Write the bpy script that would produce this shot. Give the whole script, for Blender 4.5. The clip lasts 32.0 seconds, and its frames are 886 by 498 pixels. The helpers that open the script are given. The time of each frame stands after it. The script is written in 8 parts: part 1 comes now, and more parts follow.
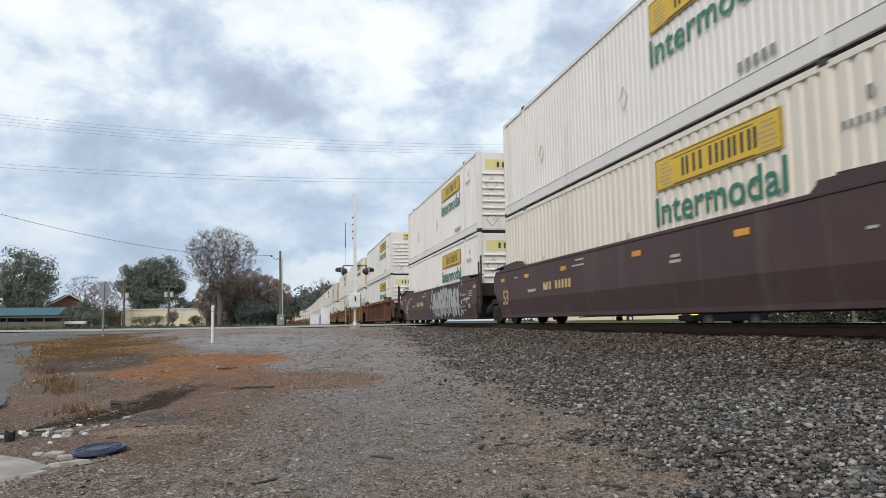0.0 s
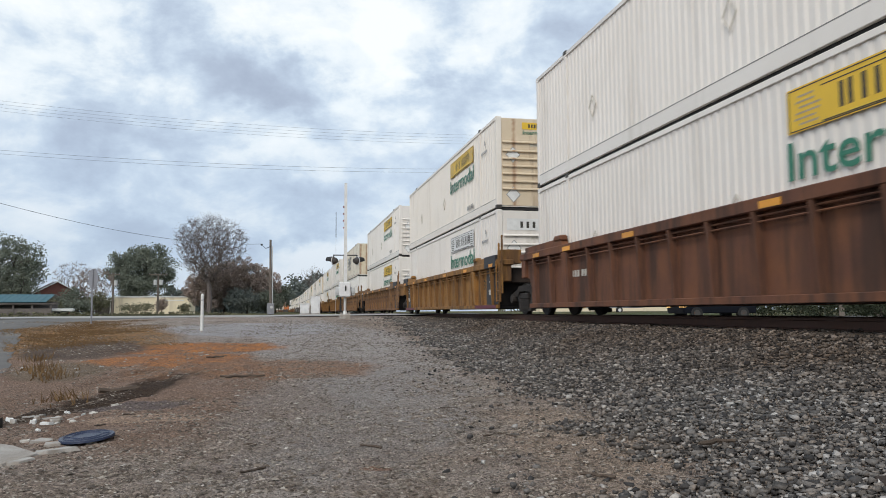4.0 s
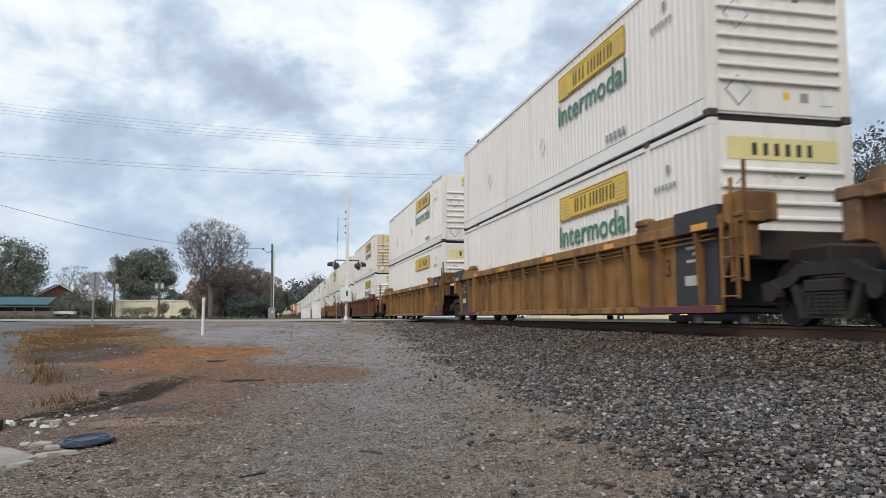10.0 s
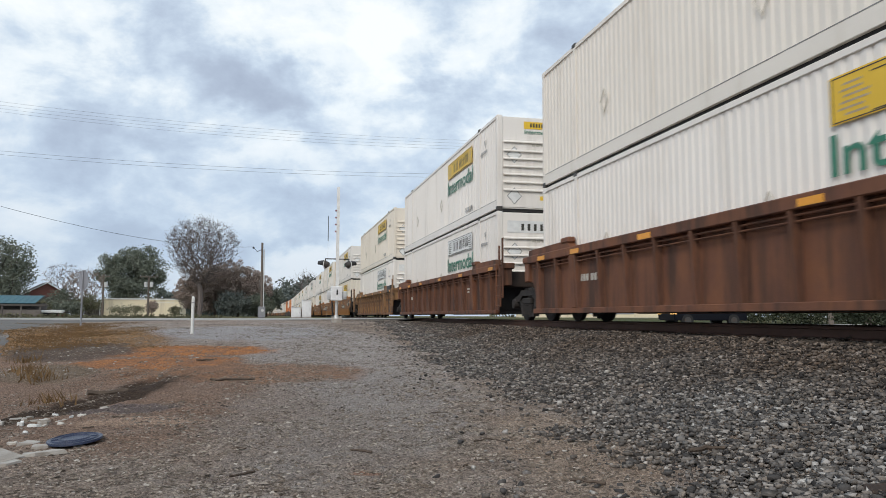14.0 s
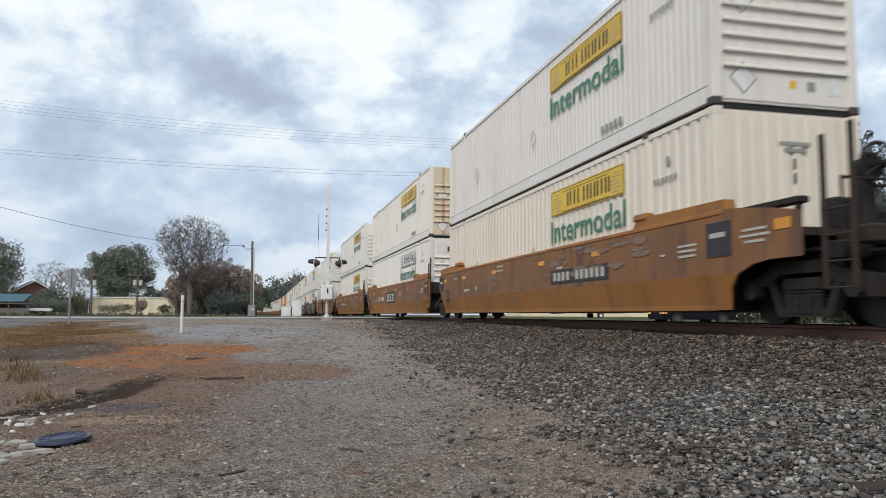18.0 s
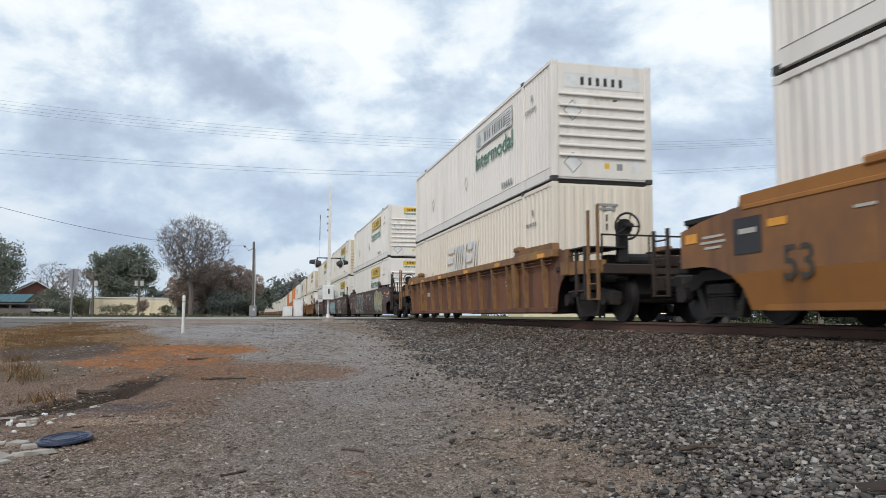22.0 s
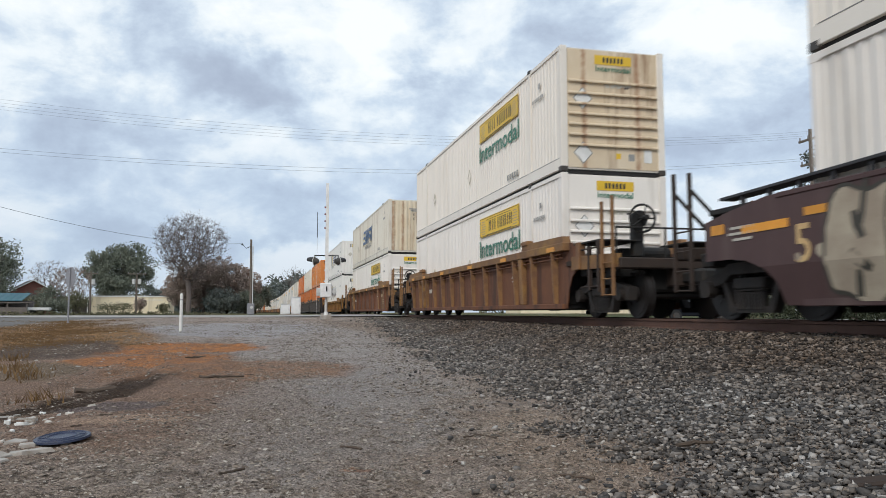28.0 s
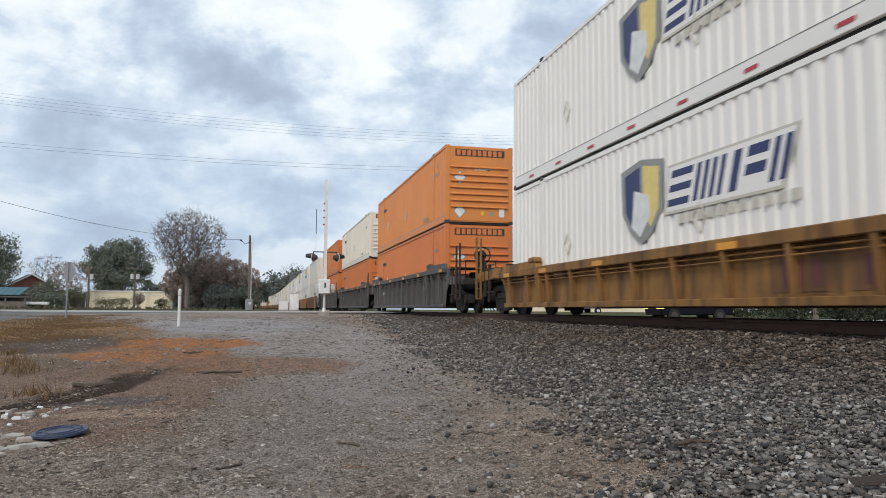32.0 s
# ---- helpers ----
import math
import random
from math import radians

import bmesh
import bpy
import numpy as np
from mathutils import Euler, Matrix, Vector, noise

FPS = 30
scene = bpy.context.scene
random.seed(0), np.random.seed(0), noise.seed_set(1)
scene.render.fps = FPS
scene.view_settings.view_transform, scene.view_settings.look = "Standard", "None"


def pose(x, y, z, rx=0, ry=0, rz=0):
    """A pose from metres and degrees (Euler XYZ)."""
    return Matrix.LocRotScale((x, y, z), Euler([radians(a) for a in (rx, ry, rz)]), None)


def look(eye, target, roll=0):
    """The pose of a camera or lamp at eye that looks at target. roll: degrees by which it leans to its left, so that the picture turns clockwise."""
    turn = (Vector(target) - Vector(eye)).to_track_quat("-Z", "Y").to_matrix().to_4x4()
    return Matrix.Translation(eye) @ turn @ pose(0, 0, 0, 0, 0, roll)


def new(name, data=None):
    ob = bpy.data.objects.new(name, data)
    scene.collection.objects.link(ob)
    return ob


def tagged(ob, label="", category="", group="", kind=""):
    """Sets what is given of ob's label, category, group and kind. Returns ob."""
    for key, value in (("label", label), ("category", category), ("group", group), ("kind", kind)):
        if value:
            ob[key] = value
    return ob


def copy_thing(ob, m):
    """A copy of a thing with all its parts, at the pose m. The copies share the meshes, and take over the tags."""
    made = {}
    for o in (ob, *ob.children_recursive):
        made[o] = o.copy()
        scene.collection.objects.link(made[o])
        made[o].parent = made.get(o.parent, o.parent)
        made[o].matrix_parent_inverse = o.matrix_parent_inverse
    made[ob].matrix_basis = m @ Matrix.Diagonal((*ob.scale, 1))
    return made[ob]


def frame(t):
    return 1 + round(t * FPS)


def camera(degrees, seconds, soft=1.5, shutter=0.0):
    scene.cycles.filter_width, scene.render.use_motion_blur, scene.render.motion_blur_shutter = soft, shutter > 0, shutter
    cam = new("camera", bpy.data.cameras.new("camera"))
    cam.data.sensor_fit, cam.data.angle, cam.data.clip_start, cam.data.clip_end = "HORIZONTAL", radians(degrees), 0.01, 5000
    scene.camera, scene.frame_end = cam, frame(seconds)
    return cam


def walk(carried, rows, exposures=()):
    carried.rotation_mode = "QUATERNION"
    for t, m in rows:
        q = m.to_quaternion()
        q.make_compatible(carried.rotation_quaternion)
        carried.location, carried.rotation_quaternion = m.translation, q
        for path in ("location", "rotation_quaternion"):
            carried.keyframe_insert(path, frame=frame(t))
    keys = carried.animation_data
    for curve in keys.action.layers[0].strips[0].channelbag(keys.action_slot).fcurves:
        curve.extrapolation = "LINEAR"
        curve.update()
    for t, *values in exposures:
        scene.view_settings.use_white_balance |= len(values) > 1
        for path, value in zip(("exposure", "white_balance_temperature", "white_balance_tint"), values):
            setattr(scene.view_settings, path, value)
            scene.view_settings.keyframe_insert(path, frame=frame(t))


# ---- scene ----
cam = camera(61.72, 32.0, soft=0.85, shutter=0.2)
EYE = 1.05          # camera over the lot
RAIL = 0.937        # top of rail over the lot
XC = 7.735          # centre of the track
NEAR, FAR = -1.295, 1.295


def aim(yaw, pitch, roll):
    """Camera pose: degrees to the right of the track, up, and lean."""
    return pose(0, 0, EYE, 90 + pitch, 0, -yaw) @ pose(0, 0, 0, 0, 0, roll)


walk(cam, [(t, aim(a, b, c)) for t, a, b, c in (
    (0, 11.497, 5.558, -0.803), (0.5, 11.683, 5.261, -0.772), (1, 11.887, 5.005, -0.713),
    (1.5, 12.090, 4.835, -0.631), (2, 12.271, 4.734, -0.547), (2.5, 12.365, 4.671, -0.468),
    (3, 12.352, 4.680, -0.444), (3.5, 12.295, 4.751, -0.381), (5.5, 11.994, 4.842, -0.293),
    (6, 12.018, 4.863, -0.267), (6.5, 12.043, 4.899, -0.201), (7, 12.059, 4.932, -0.145),
    (7.5, 12.078, 4.974, -0.061), (8, 12.101, 5.028, 0.064), (8.5, 12.118, 5.081, 0.148), (9, 12.100, 5.125, 0.132),
    (9.5, 12.074, 5.194, 0.135), (10, 12.082, 5.255, 0.126), (10.5, 12.174, 5.291, 0.116),
    (11, 12.306, 5.332, 0.186), (11.5, 12.369, 5.345, 0.224), (12, 12.432, 5.335, 0.267),
    (12.5, 12.482, 5.275, 0.302), (13, 12.564, 5.213, 0.241), (13.5, 12.681, 5.180, 0.188),
    (14, 12.814, 5.171, 0.174), (14.5, 12.991, 5.200, 0.242), (16.5, 13.413, 5.105, 0.159),
    (17, 13.463, 5.100, 0.170), (17.5, 13.504, 5.097, 0.214), (18, 13.541, 5.089, 0.239),
    (18.5, 13.562, 5.107, 0.218), (19, 13.551, 5.105, 0.163), (19.5, 13.550, 5.103, 0.139),
    (20, 13.540, 5.102, 0.149), (20.5, 13.507, 5.101, 0.183), (21, 13.490, 5.100, 0.164),
    (21.5, 13.446, 5.112, 0.202), (22, 13.441, 5.116, 0.233), (22.5, 13.445, 5.103, 0.230),
    (23, 13.421, 5.059, 0.193), (23.5, 13.407, 5.027, 0.140), (24, 13.394, 5.010, 0.094),
    (24.5, 13.408, 4.993, 0.030), (25, 13.464, 4.983, -0.064), (25.5, 13.531, 4.988, -0.055),
    (27.5, 13.607, 4.918, -0.065), (28, 13.626, 4.893, -0.005), (28.5, 13.657, 4.862, 0.021),
    (29, 13.743, 4.814, -0.027), (29.5, 13.797, 4.792, -0.083), (30, 13.780, 4.771, -0.087),
    (30.5, 13.797, 4.738, -0.030), (31, 13.836, 4.760, 0.112), (31.5, 13.771, 4.776, 0.234),
    (32, 13.725, 4.683, 0.414),
)])

# ---- light ----
SUN_AZ, SUN_EL = radians(215), radians(38)      # compass of the sun: x = sin, y = cos
world = bpy.data.worlds.new("sky")
scene.world = world
world.use_nodes = True


def nd(tree, kind, **kw):
    n = tree.nodes.new(kind)
    for k, v in kw.items():
        if k == "op":
            n.operation = v
        elif k == "blend":
            n.blend_type = v
        elif k == "dtype":
            n.data_type = v
    return n


# cloud banks ahead: slope across, slope up, half widths, bright (+) or dark (-)
BANKS = ((-0.34, 0.36, 0.10, 0.11, 0.16), (-0.17, 0.33, 0.13, 0.055, -0.10), (-0.05, 0.30, 0.12, 0.045, -0.10),
         (0.10, 0.385, 0.15, 0.07, 0.20), (-0.02, 0.24, 0.08, 0.03, 0.10), (0.20, 0.305, 0.10, 0.045, -0.11),
         (0.38, 0.41, 0.12, 0.06, -0.07), (0.52, 0.30, 0.10, 0.08, 0.03), (0.72, 0.45, 0.14, 0.06, 0.17),
         (0.80, 0.31, 0.15, 0.07, -0.09), (-0.30, 0.20, 0.14, 0.05, -0.05), (0.05, 0.15, 0.18, 0.035, -0.07),
         (-0.15, 0.15, 0.12, 0.03, 0.04), (-0.27, 0.05, 0.08, 0.03, 0.30), (0.02, 0.05, 0.06, 0.03, 0.26), (-0.12, 0.10, 0.16, 0.03, -0.05), (0.10, 0.22, 0.10, 0.03, 0.05))


def sky_nodes():
    tr = world.node_tree
    tr.nodes.clear()
    ln = tr.links.new
    out = tr.nodes.new("ShaderNodeOutputWorld")
    bg = tr.nodes.new("ShaderNodeBackground")
    bg.inputs[1].default_value = 1.0
    ln(bg.outputs[0], out.inputs[0])
    sky = tr.nodes.new("ShaderNodeTexSky")
    sky.sky_type = "NISHITA"
    sky.sun_disc = False
    sky.sun_elevation, sky.sun_rotation = SUN_EL, SUN_AZ
    blue = nd(tr, "ShaderNodeVectorMath", op="SCALE")
    ln(sky.outputs[0], blue.inputs[0])
    blue.inputs["Scale"].default_value = 0.10
    tc = tr.nodes.new("ShaderNodeTexCoord")
    sep = tr.nodes.new("ShaderNodeSeparateXYZ")
    ln(tc.outputs["Generated"], sep.inputs[0])
    comb = tr.nodes.new("ShaderNodeCombineXYZ")
    lift = nd(tr, "ShaderNodeMath", op="MULTIPLY")
    ln(sep.outputs[2], lift.inputs[0])
    lift.inputs[1].default_value = 1.6
    ln(sep.outputs[0], comb.inputs[0])
    ln(sep.outputs[1], comb.inputs[1])
    ln(lift.outputs[0], comb.inputs[2])

    def noise_at(scale, detail, rough, dist, off):
        mp = tr.nodes.new("ShaderNodeMapping")
        ln(comb.outputs[0], mp.inputs[0])
        mp.inputs["Location"].default_value = off
        n = tr.nodes.new("ShaderNodeTexNoise")
        ln(mp.outputs[0], n.inputs["Vector"])
        n.inputs["Scale"].default_value = scale
        n.inputs["Detail"].default_value = detail
        n.inputs["Roughness"].default_value = rough
        n.inputs["Distortion"].default_value = dist
        return n.outputs[0]
    a = noise_at(7.5, 9, 0.58, 0.15, (3.1, 0.7, 1.3))
    b = noise_at(2.6, 4, 0.5, 0.2, (7.7, 2.2, 0.4))
    warp_u, warp_v = noise_at(5.2, 6, 0.6, 0.0, (1.2, 5.0, 2.0)), noise_at(5.2, 6, 0.6, 0.0, (8.3, 1.1, 6.0))

    def calc(op, x, y, z=None):
        n = nd(tr, "ShaderNodeMath", op=op)
        for k, w in enumerate((x, y, z)):
            if w is None:
                continue
            if isinstance(w, (int, float)):
                n.inputs[k].default_value = w
            else:
                ln(w, n.inputs[k])
        return n.outputs[0]
    # the cloud banks up the line, by their slope across and upward, edges torn by noise
    ahead = calc("MAXIMUM", sep.outputs[1], 0.12)
    u = calc("ADD", calc("DIVIDE", sep.outputs[0], ahead), calc("MULTIPLY_ADD", warp_u, 0.30, -0.15))
    v = calc("ADD", calc("DIVIDE", sep.outputs[2], ahead), calc("MULTIPLY_ADD", warp_v, 0.22, -0.11))
    banks = calc("MULTIPLY_ADD", calc("MULTIPLY_ADD", b, 0.30, a), 0.95, 0.035)
    for cu, cv, ru, rv, amp in BANKS:
        du = calc("DIVIDE", calc("SUBTRACT", u, cu), ru)
        dv = calc("DIVIDE", calc("SUBTRACT", v, cv), rv)
        r2 = calc("MULTIPLY_ADD", du, du, calc("MULTIPLY", dv, dv))
        fall = calc("DIVIDE", 1.0, calc("ADD", 1.0, calc("MULTIPLY", r2, r2)))
        banks = calc("MULTIPLY_ADD", fall, amp, banks)
    thin = nd(tr, "ShaderNodeMath", op="ADD")
    ln(banks, thin.inputs[0])
    thin.inputs[1].default_value = 0.13
    ramp = tr.nodes.new("ShaderNodeValToRGB")
    ln(thin.outputs[0], ramp.inputs[0])
    el = ramp.color_ramp.elements
    el[0].position, el[0].color = 0.50, (0.43, 0.50, 0.63, 1)
    el[1].position, el[1].color = 0.97, (1.08, 1.12, 1.13, 1)
    for p, c in ((0.62, (0.50, 0.585, 0.72)), (0.70, (0.585, 0.69, 0.83)), (0.77, (0.70, 0.815, 0.94)), (0.86, (0.93, 1.01, 1.06))):
        e = el.new(p)
        e.color = (*c, 1)
    # a paler band low over the land
    low = nd(tr, "ShaderNodeMapRange")
    ln(sep.outputs[2], low.inputs[0])
    low.inputs[1].default_value, low.inputs[2].default_value = 0.0, 0.27
    low.inputs[3].default_value, low.inputs[4].default_value = 0.62, 0.0
    pale = nd(tr, "ShaderNodeMix", dtype="RGBA")
    ln(low.outputs[0], pale.inputs[0])
    ln(ramp.outputs[0], pale.inputs[6])
    pale.inputs[7].default_value = (0.40, 0.52, 0.72, 1)
    mx = nd(tr, "ShaderNodeMix", dtype="RGBA")
    mx.inputs[0].default_value = 0.88
    ln(blue.outputs[0], mx.inputs[6])
    ln(pale.outputs[2], mx.inputs[7])
    ln(mx.outputs[2], bg.inputs[0])


sky_nodes()
sun_data = bpy.data.lights.new("sun", "SUN")
sun_data.energy, sun_data.angle, sun_data.color = 1.75, radians(24), (1.0, 0.935, 0.85)
sun = new("sun", sun_data)
sun.matrix_world = look((60 * math.sin(SUN_AZ), 60 * math.cos(SUN_AZ), 60 * math.tan(SUN_EL)), (0, 0, 0))
scene.view_settings.exposure = 0.0


# ---- materials ----
def mat(name, base, rough=0.6, metal=0.0, second=None, scale=6.0, amount=0.5, fine=0.12, fscale=60.0,
        bump=0.15, bscale=None, rnd=0.0, dirt=None, dscale=1.2, dlo=0.55, dhi=0.75, streak=False, spec=0.4, columns=()):
    """Base colour with large and fine variation, dirt patches, relief and a random tint for each object."""
    m = bpy.data.materials.new(name)
    m.use_nodes = True
    tr = m.node_tree
    ln = tr.links.new
    bs = tr.nodes["Principled BSDF"]
    bs.inputs["Roughness"].default_value = rough
    bs.inputs["Metallic"].default_value = metal
    bs.inputs["Specular IOR Level"].default_value = spec
    tc = tr.nodes.new("ShaderNodeTexCoord")

    def noise_n(sc, det=5, vec=None, rg=0.6):
        n = tr.nodes.new("ShaderNodeTexNoise")
        ln(vec or tc.outputs["Object"], n.inputs["Vector"])
        n.inputs["Scale"].default_value = sc
        n.inputs["Detail"].default_value = det
        n.inputs["Roughness"].default_value = rg
        return n.outputs[0]

    def mixc(f, a, b):
        x = nd(tr, "ShaderNodeMix", dtype="RGBA")
        if isinstance(f, float):
            x.inputs[0].default_value = f
        else:
            ln(f, x.inputs[0])
        for i, c in ((6, a), (7, b)):
            if isinstance(c, tuple):
                x.inputs[i].default_value = (*c, 1)
            else:
                ln(c, x.inputs[i])
        return x.outputs[2]

    def rng(v, lo, hi, a=0.0, b=1.0):
        r = tr.nodes.new("ShaderNodeMapRange")
        ln(v, r.inputs[0])
        for i, w in ((1, lo), (2, hi), (3, a), (4, b)):
            r.inputs[i].default_value = w
        return r.outputs[0]
    sec = second or tuple(c * 0.72 for c in base)
    col = mixc(rng(noise_n(scale), 0.35, 0.65, 0.0, amount), base, sec)
    fn = noise_n(fscale, 3)
    col = mixc(rng(fn, 0.3, 0.7, 0.0, 1.0), mixc(fine, col, tuple(c * 0.45 for c in base)), mixc(fine, col, tuple(min(1, c * 1.35 + 0.02) for c in base)))
    if dirt:
        vec = None
        if streak:
            mp = tr.nodes.new("ShaderNodeMapping")
            ln(tc.outputs["Object"], mp.inputs[0])
            mp.inputs["Scale"].default_value = (1, 1, 0.12)
            vec = mp.outputs[0]
        col = mixc(rng(noise_n(dscale, 6, vec, 0.65), dlo, dhi, 0.0, 0.85), col, dirt)
    for x0, w in columns:
        # rust that has run down from one spot
        sx = tr.nodes.new("ShaderNodeSeparateXYZ")
        ln(tc.outputs["Object"], sx.inputs[0])
        off = nd(tr, "ShaderNodeMath", op="SUBTRACT")
        ln(sx.outputs[0], off.inputs[0])
        off.inputs[1].default_value = x0
        ab = nd(tr, "ShaderNodeMath", op="ABSOLUTE")
        ln(off.outputs[0], ab.inputs[0])
        jag = nd(tr, "ShaderNodeMath", op="MULTIPLY_ADD")
        ln(noise_n(7, 6), jag.inputs[0])
        jag.inputs[1].default_value = w * 1.6
        ln(ab.outputs[0], jag.inputs[2])
        col = mixc(rng(jag.outputs[0], w * 0.7, w * 1.6, 0.75, 0.0), col, (0.30, 0.13, 0.055))
    if rnd:
        oi = tr.nodes.new("ShaderNodeObjectInfo")
        hs = tr.nodes.new("ShaderNodeHueSaturation")
        ln(col, hs.inputs["Color"])
        ln(rng(oi.outputs["Random"], 0, 1, 1 - rnd, 1 + rnd), hs.inputs["Value"])
        col = hs.outputs[0]
    ln(col, bs.inputs["Base Color"])
    if bump:
        b = tr.nodes.new("ShaderNodeBump")
        b.inputs["Strength"].default_value = bump
        b.inputs["Distance"].default_value = 0.02
        ln(noise_n(bscale or fscale, 4), b.inputs["Height"])
        ln(b.outputs[0], bs.inputs["Normal"])
    return m


def glow(name, col, strength):
    m = bpy.data.materials.new(name)
    m.use_nodes = True
    bs = m.node_tree.nodes["Principled BSDF"]
    bs.inputs["Base Color"].default_value = (*col, 1)
    bs.inputs["Emission Color"].default_value = (*col, 1)
    bs.inputs["Emission Strength"].default_value = strength
    return m


RUST = (0.16, 0.065, 0.025)
M = {}
M["white"] = mat("white_paint", (0.80, 0.755, 0.70), 0.45, second=(0.725, 0.675, 0.615), scale=0.5, fine=0.05, bump=0.03, rnd=0.05, dirt=(0.44, 0.39, 0.33), dscale=1.3, dlo=0.55, dhi=0.86, streak=True)
M["cream"] = mat("cream_paint", (0.78, 0.705, 0.60), 0.5, second=(0.71, 0.63, 0.52), scale=0.5, fine=0.06, bump=0.03, rnd=0.05, dirt=(0.42, 0.34, 0.24), dscale=0.9, dlo=0.55, dhi=0.85, streak=True)
M["rusty"] = mat("rust_streaked_cream", (0.72, 0.68, 0.59), 0.6, second=(0.64, 0.58, 0.48), scale=0.6, fine=0.08, bump=0.05, dirt=(0.25, 0.12, 0.05), dscale=1.6, dlo=0.50, dhi=0.78, streak=True)
M["newwhite"] = mat("clean_white_paint", (0.82, 0.79, 0.745), 0.4, second=(0.77, 0.74, 0.69), scale=0.4, fine=0.04, bump=0.02, dirt=(0.55, 0.55, 0.53), dscale=0.8, dlo=0.6, dhi=0.9, streak=True)
M["orange"] = mat("orange_paint", (0.63, 0.19, 0.05), 0.5, second=(0.52, 0.155, 0.048), scale=0.5, fine=0.06, bump=0.03, rnd=0.08, dirt=(0.40, 0.17, 0.08), dscale=0.9, dlo=0.52, dhi=0.85, streak=True)
M["orange_pale"] = mat("sun_faded_orange_paint", (0.70, 0.255, 0.065), 0.5, second=(0.60, 0.21, 0.058), scale=0.5, fine=0.06, bump=0.03, dirt=(0.42, 0.18, 0.08), dscale=0.9, dlo=0.52, dhi=0.85, streak=True)
M["logo_yellow"] = mat("yellow_decal", (0.78, 0.50, 0.04), 0.5, fine=0.05, scale=1.5, amount=0.3, bump=0.0, rnd=0.06)
M["logo_pale"] = mat("faded_yellow_decal", (0.76, 0.66, 0.30), 0.5, fine=0.05, scale=1.5, amount=0.3, bump=0.0)
M["logo_dark"] = mat("brown_black_decal", (0.05, 0.045, 0.035), 0.6, fine=0.1, bump=0.0)
M["logo_green"] = mat("green_decal", (0.035, 0.19, 0.12), 0.5, fine=0.1, bump=0.0, rnd=0.1)
M["logo_navy"] = mat("navy_decal", (0.030, 0.042, 0.135), 0.5, fine=0.1, bump=0.0)
M["logo_blue"] = mat("blue_decal", (0.070, 0.155, 0.33), 0.5, fine=0.1, bump=0.0)
M["logo_gold"] = mat("gold_decal", (0.80, 0.62, 0.22), 0.5, fine=0.1, bump=0.0)
M["logo_grey"] = mat("grey_marking", (0.30, 0.30, 0.29), 0.6, fine=0.1, bump=0.0)
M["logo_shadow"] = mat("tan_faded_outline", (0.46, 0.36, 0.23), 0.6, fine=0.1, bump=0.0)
M["logo_faint"] = mat("worn_marking", (0.60, 0.56, 0.48), 0.6, fine=0.1, bump=0.0)
M["red_mark"] = mat("red_reflector", (0.45, 0.04, 0.05), 0.4, fine=0.05, bump=0.0)
M["casting"] = mat("dark_steel_casting", (0.07, 0.065, 0.06), 0.6, metal=0.3, dirt=RUST, dscale=6)
M["gap"] = mat("black_steel_underside", (0.022, 0.021, 0.021), 0.8)
M["yellow_car"] = mat("yellow_brown_car_paint", (0.325, 0.165, 0.048), 0.65, spec=0.2, second=(0.215, 0.108, 0.040), scale=2.2, amount=1.0, fine=0.22, bump=0.1, rnd=0.10, dirt=(0.095, 0.052, 0.028), dscale=2.6, dlo=0.47, dhi=0.62, streak=True)
M["brown_car"] = mat("rust_brown_car_paint", (0.145, 0.065, 0.042), 0.7, spec=0.2, second=(0.215, 0.090, 0.042), scale=2.2, amount=0.8, fine=0.18, bump=0.1, rnd=0.10, dirt=(0.060, 0.036, 0.028), dscale=2.6, dlo=0.47, dhi=0.62, streak=True)
M["amber_car"] = mat("orange_brown_car_paint", (0.225, 0.110, 0.046), 0.65, spec=0.2, second=(0.145, 0.075, 0.042), scale=2.2, amount=1.0, fine=0.2, bump=0.1, rnd=0.10, dirt=(0.09, 0.048, 0.028), dscale=2.6, dlo=0.47, dhi=0.62, streak=True)
M["maroon_car"] = mat("maroon_car_paint", (0.062, 0.032, 0.031), 0.6, second=(0.085, 0.046, 0.043), scale=1.0, amount=0.7, fine=0.12, bump=0.06, rnd=0.06, dirt=(0.14, 0.10, 0.085), dscale=1.3, dlo=0.52, dhi=0.8, streak=True)
M["tan_car"] = mat("tan_orange_car_paint", (0.365, 0.160, 0.043), 0.55, spec=0.2, second=(0.285, 0.120, 0.038), scale=0.9, amount=0.8, fine=0.12, bump=0.06, rnd=0.08, dirt=(0.13, 0.07, 0.045), dscale=1.3, dlo=0.50, dhi=0.8, streak=True)
M["grey_car"] = mat("dark_grey_car_paint", (0.075, 0.07, 0.068), 0.6, second=(0.10, 0.085, 0.075), scale=1.0, amount=0.7, fine=0.12, bump=0.06, dirt=(0.12, 0.08, 0.06), dscale=1.3, streak=True)
M["black_car"] = mat("black_end_panel", (0.028, 0.028, 0.032), 0.6, second=(0.05, 0.045, 0.045), scale=2, fine=0.1, bump=0.05)
M["tan_fade"] = mat("faded_tan_car_paint", (0.300, 0.140, 0.054), 0.6, spec=0.2, second=(0.205, 0.104, 0.056), scale=1.2, amount=1.0, fine=0.14, bump=0.06, rnd=0.08, dirt=(0.10, 0.065, 0.055), dscale=2.2, dlo=0.50, dhi=0.68, streak=True)
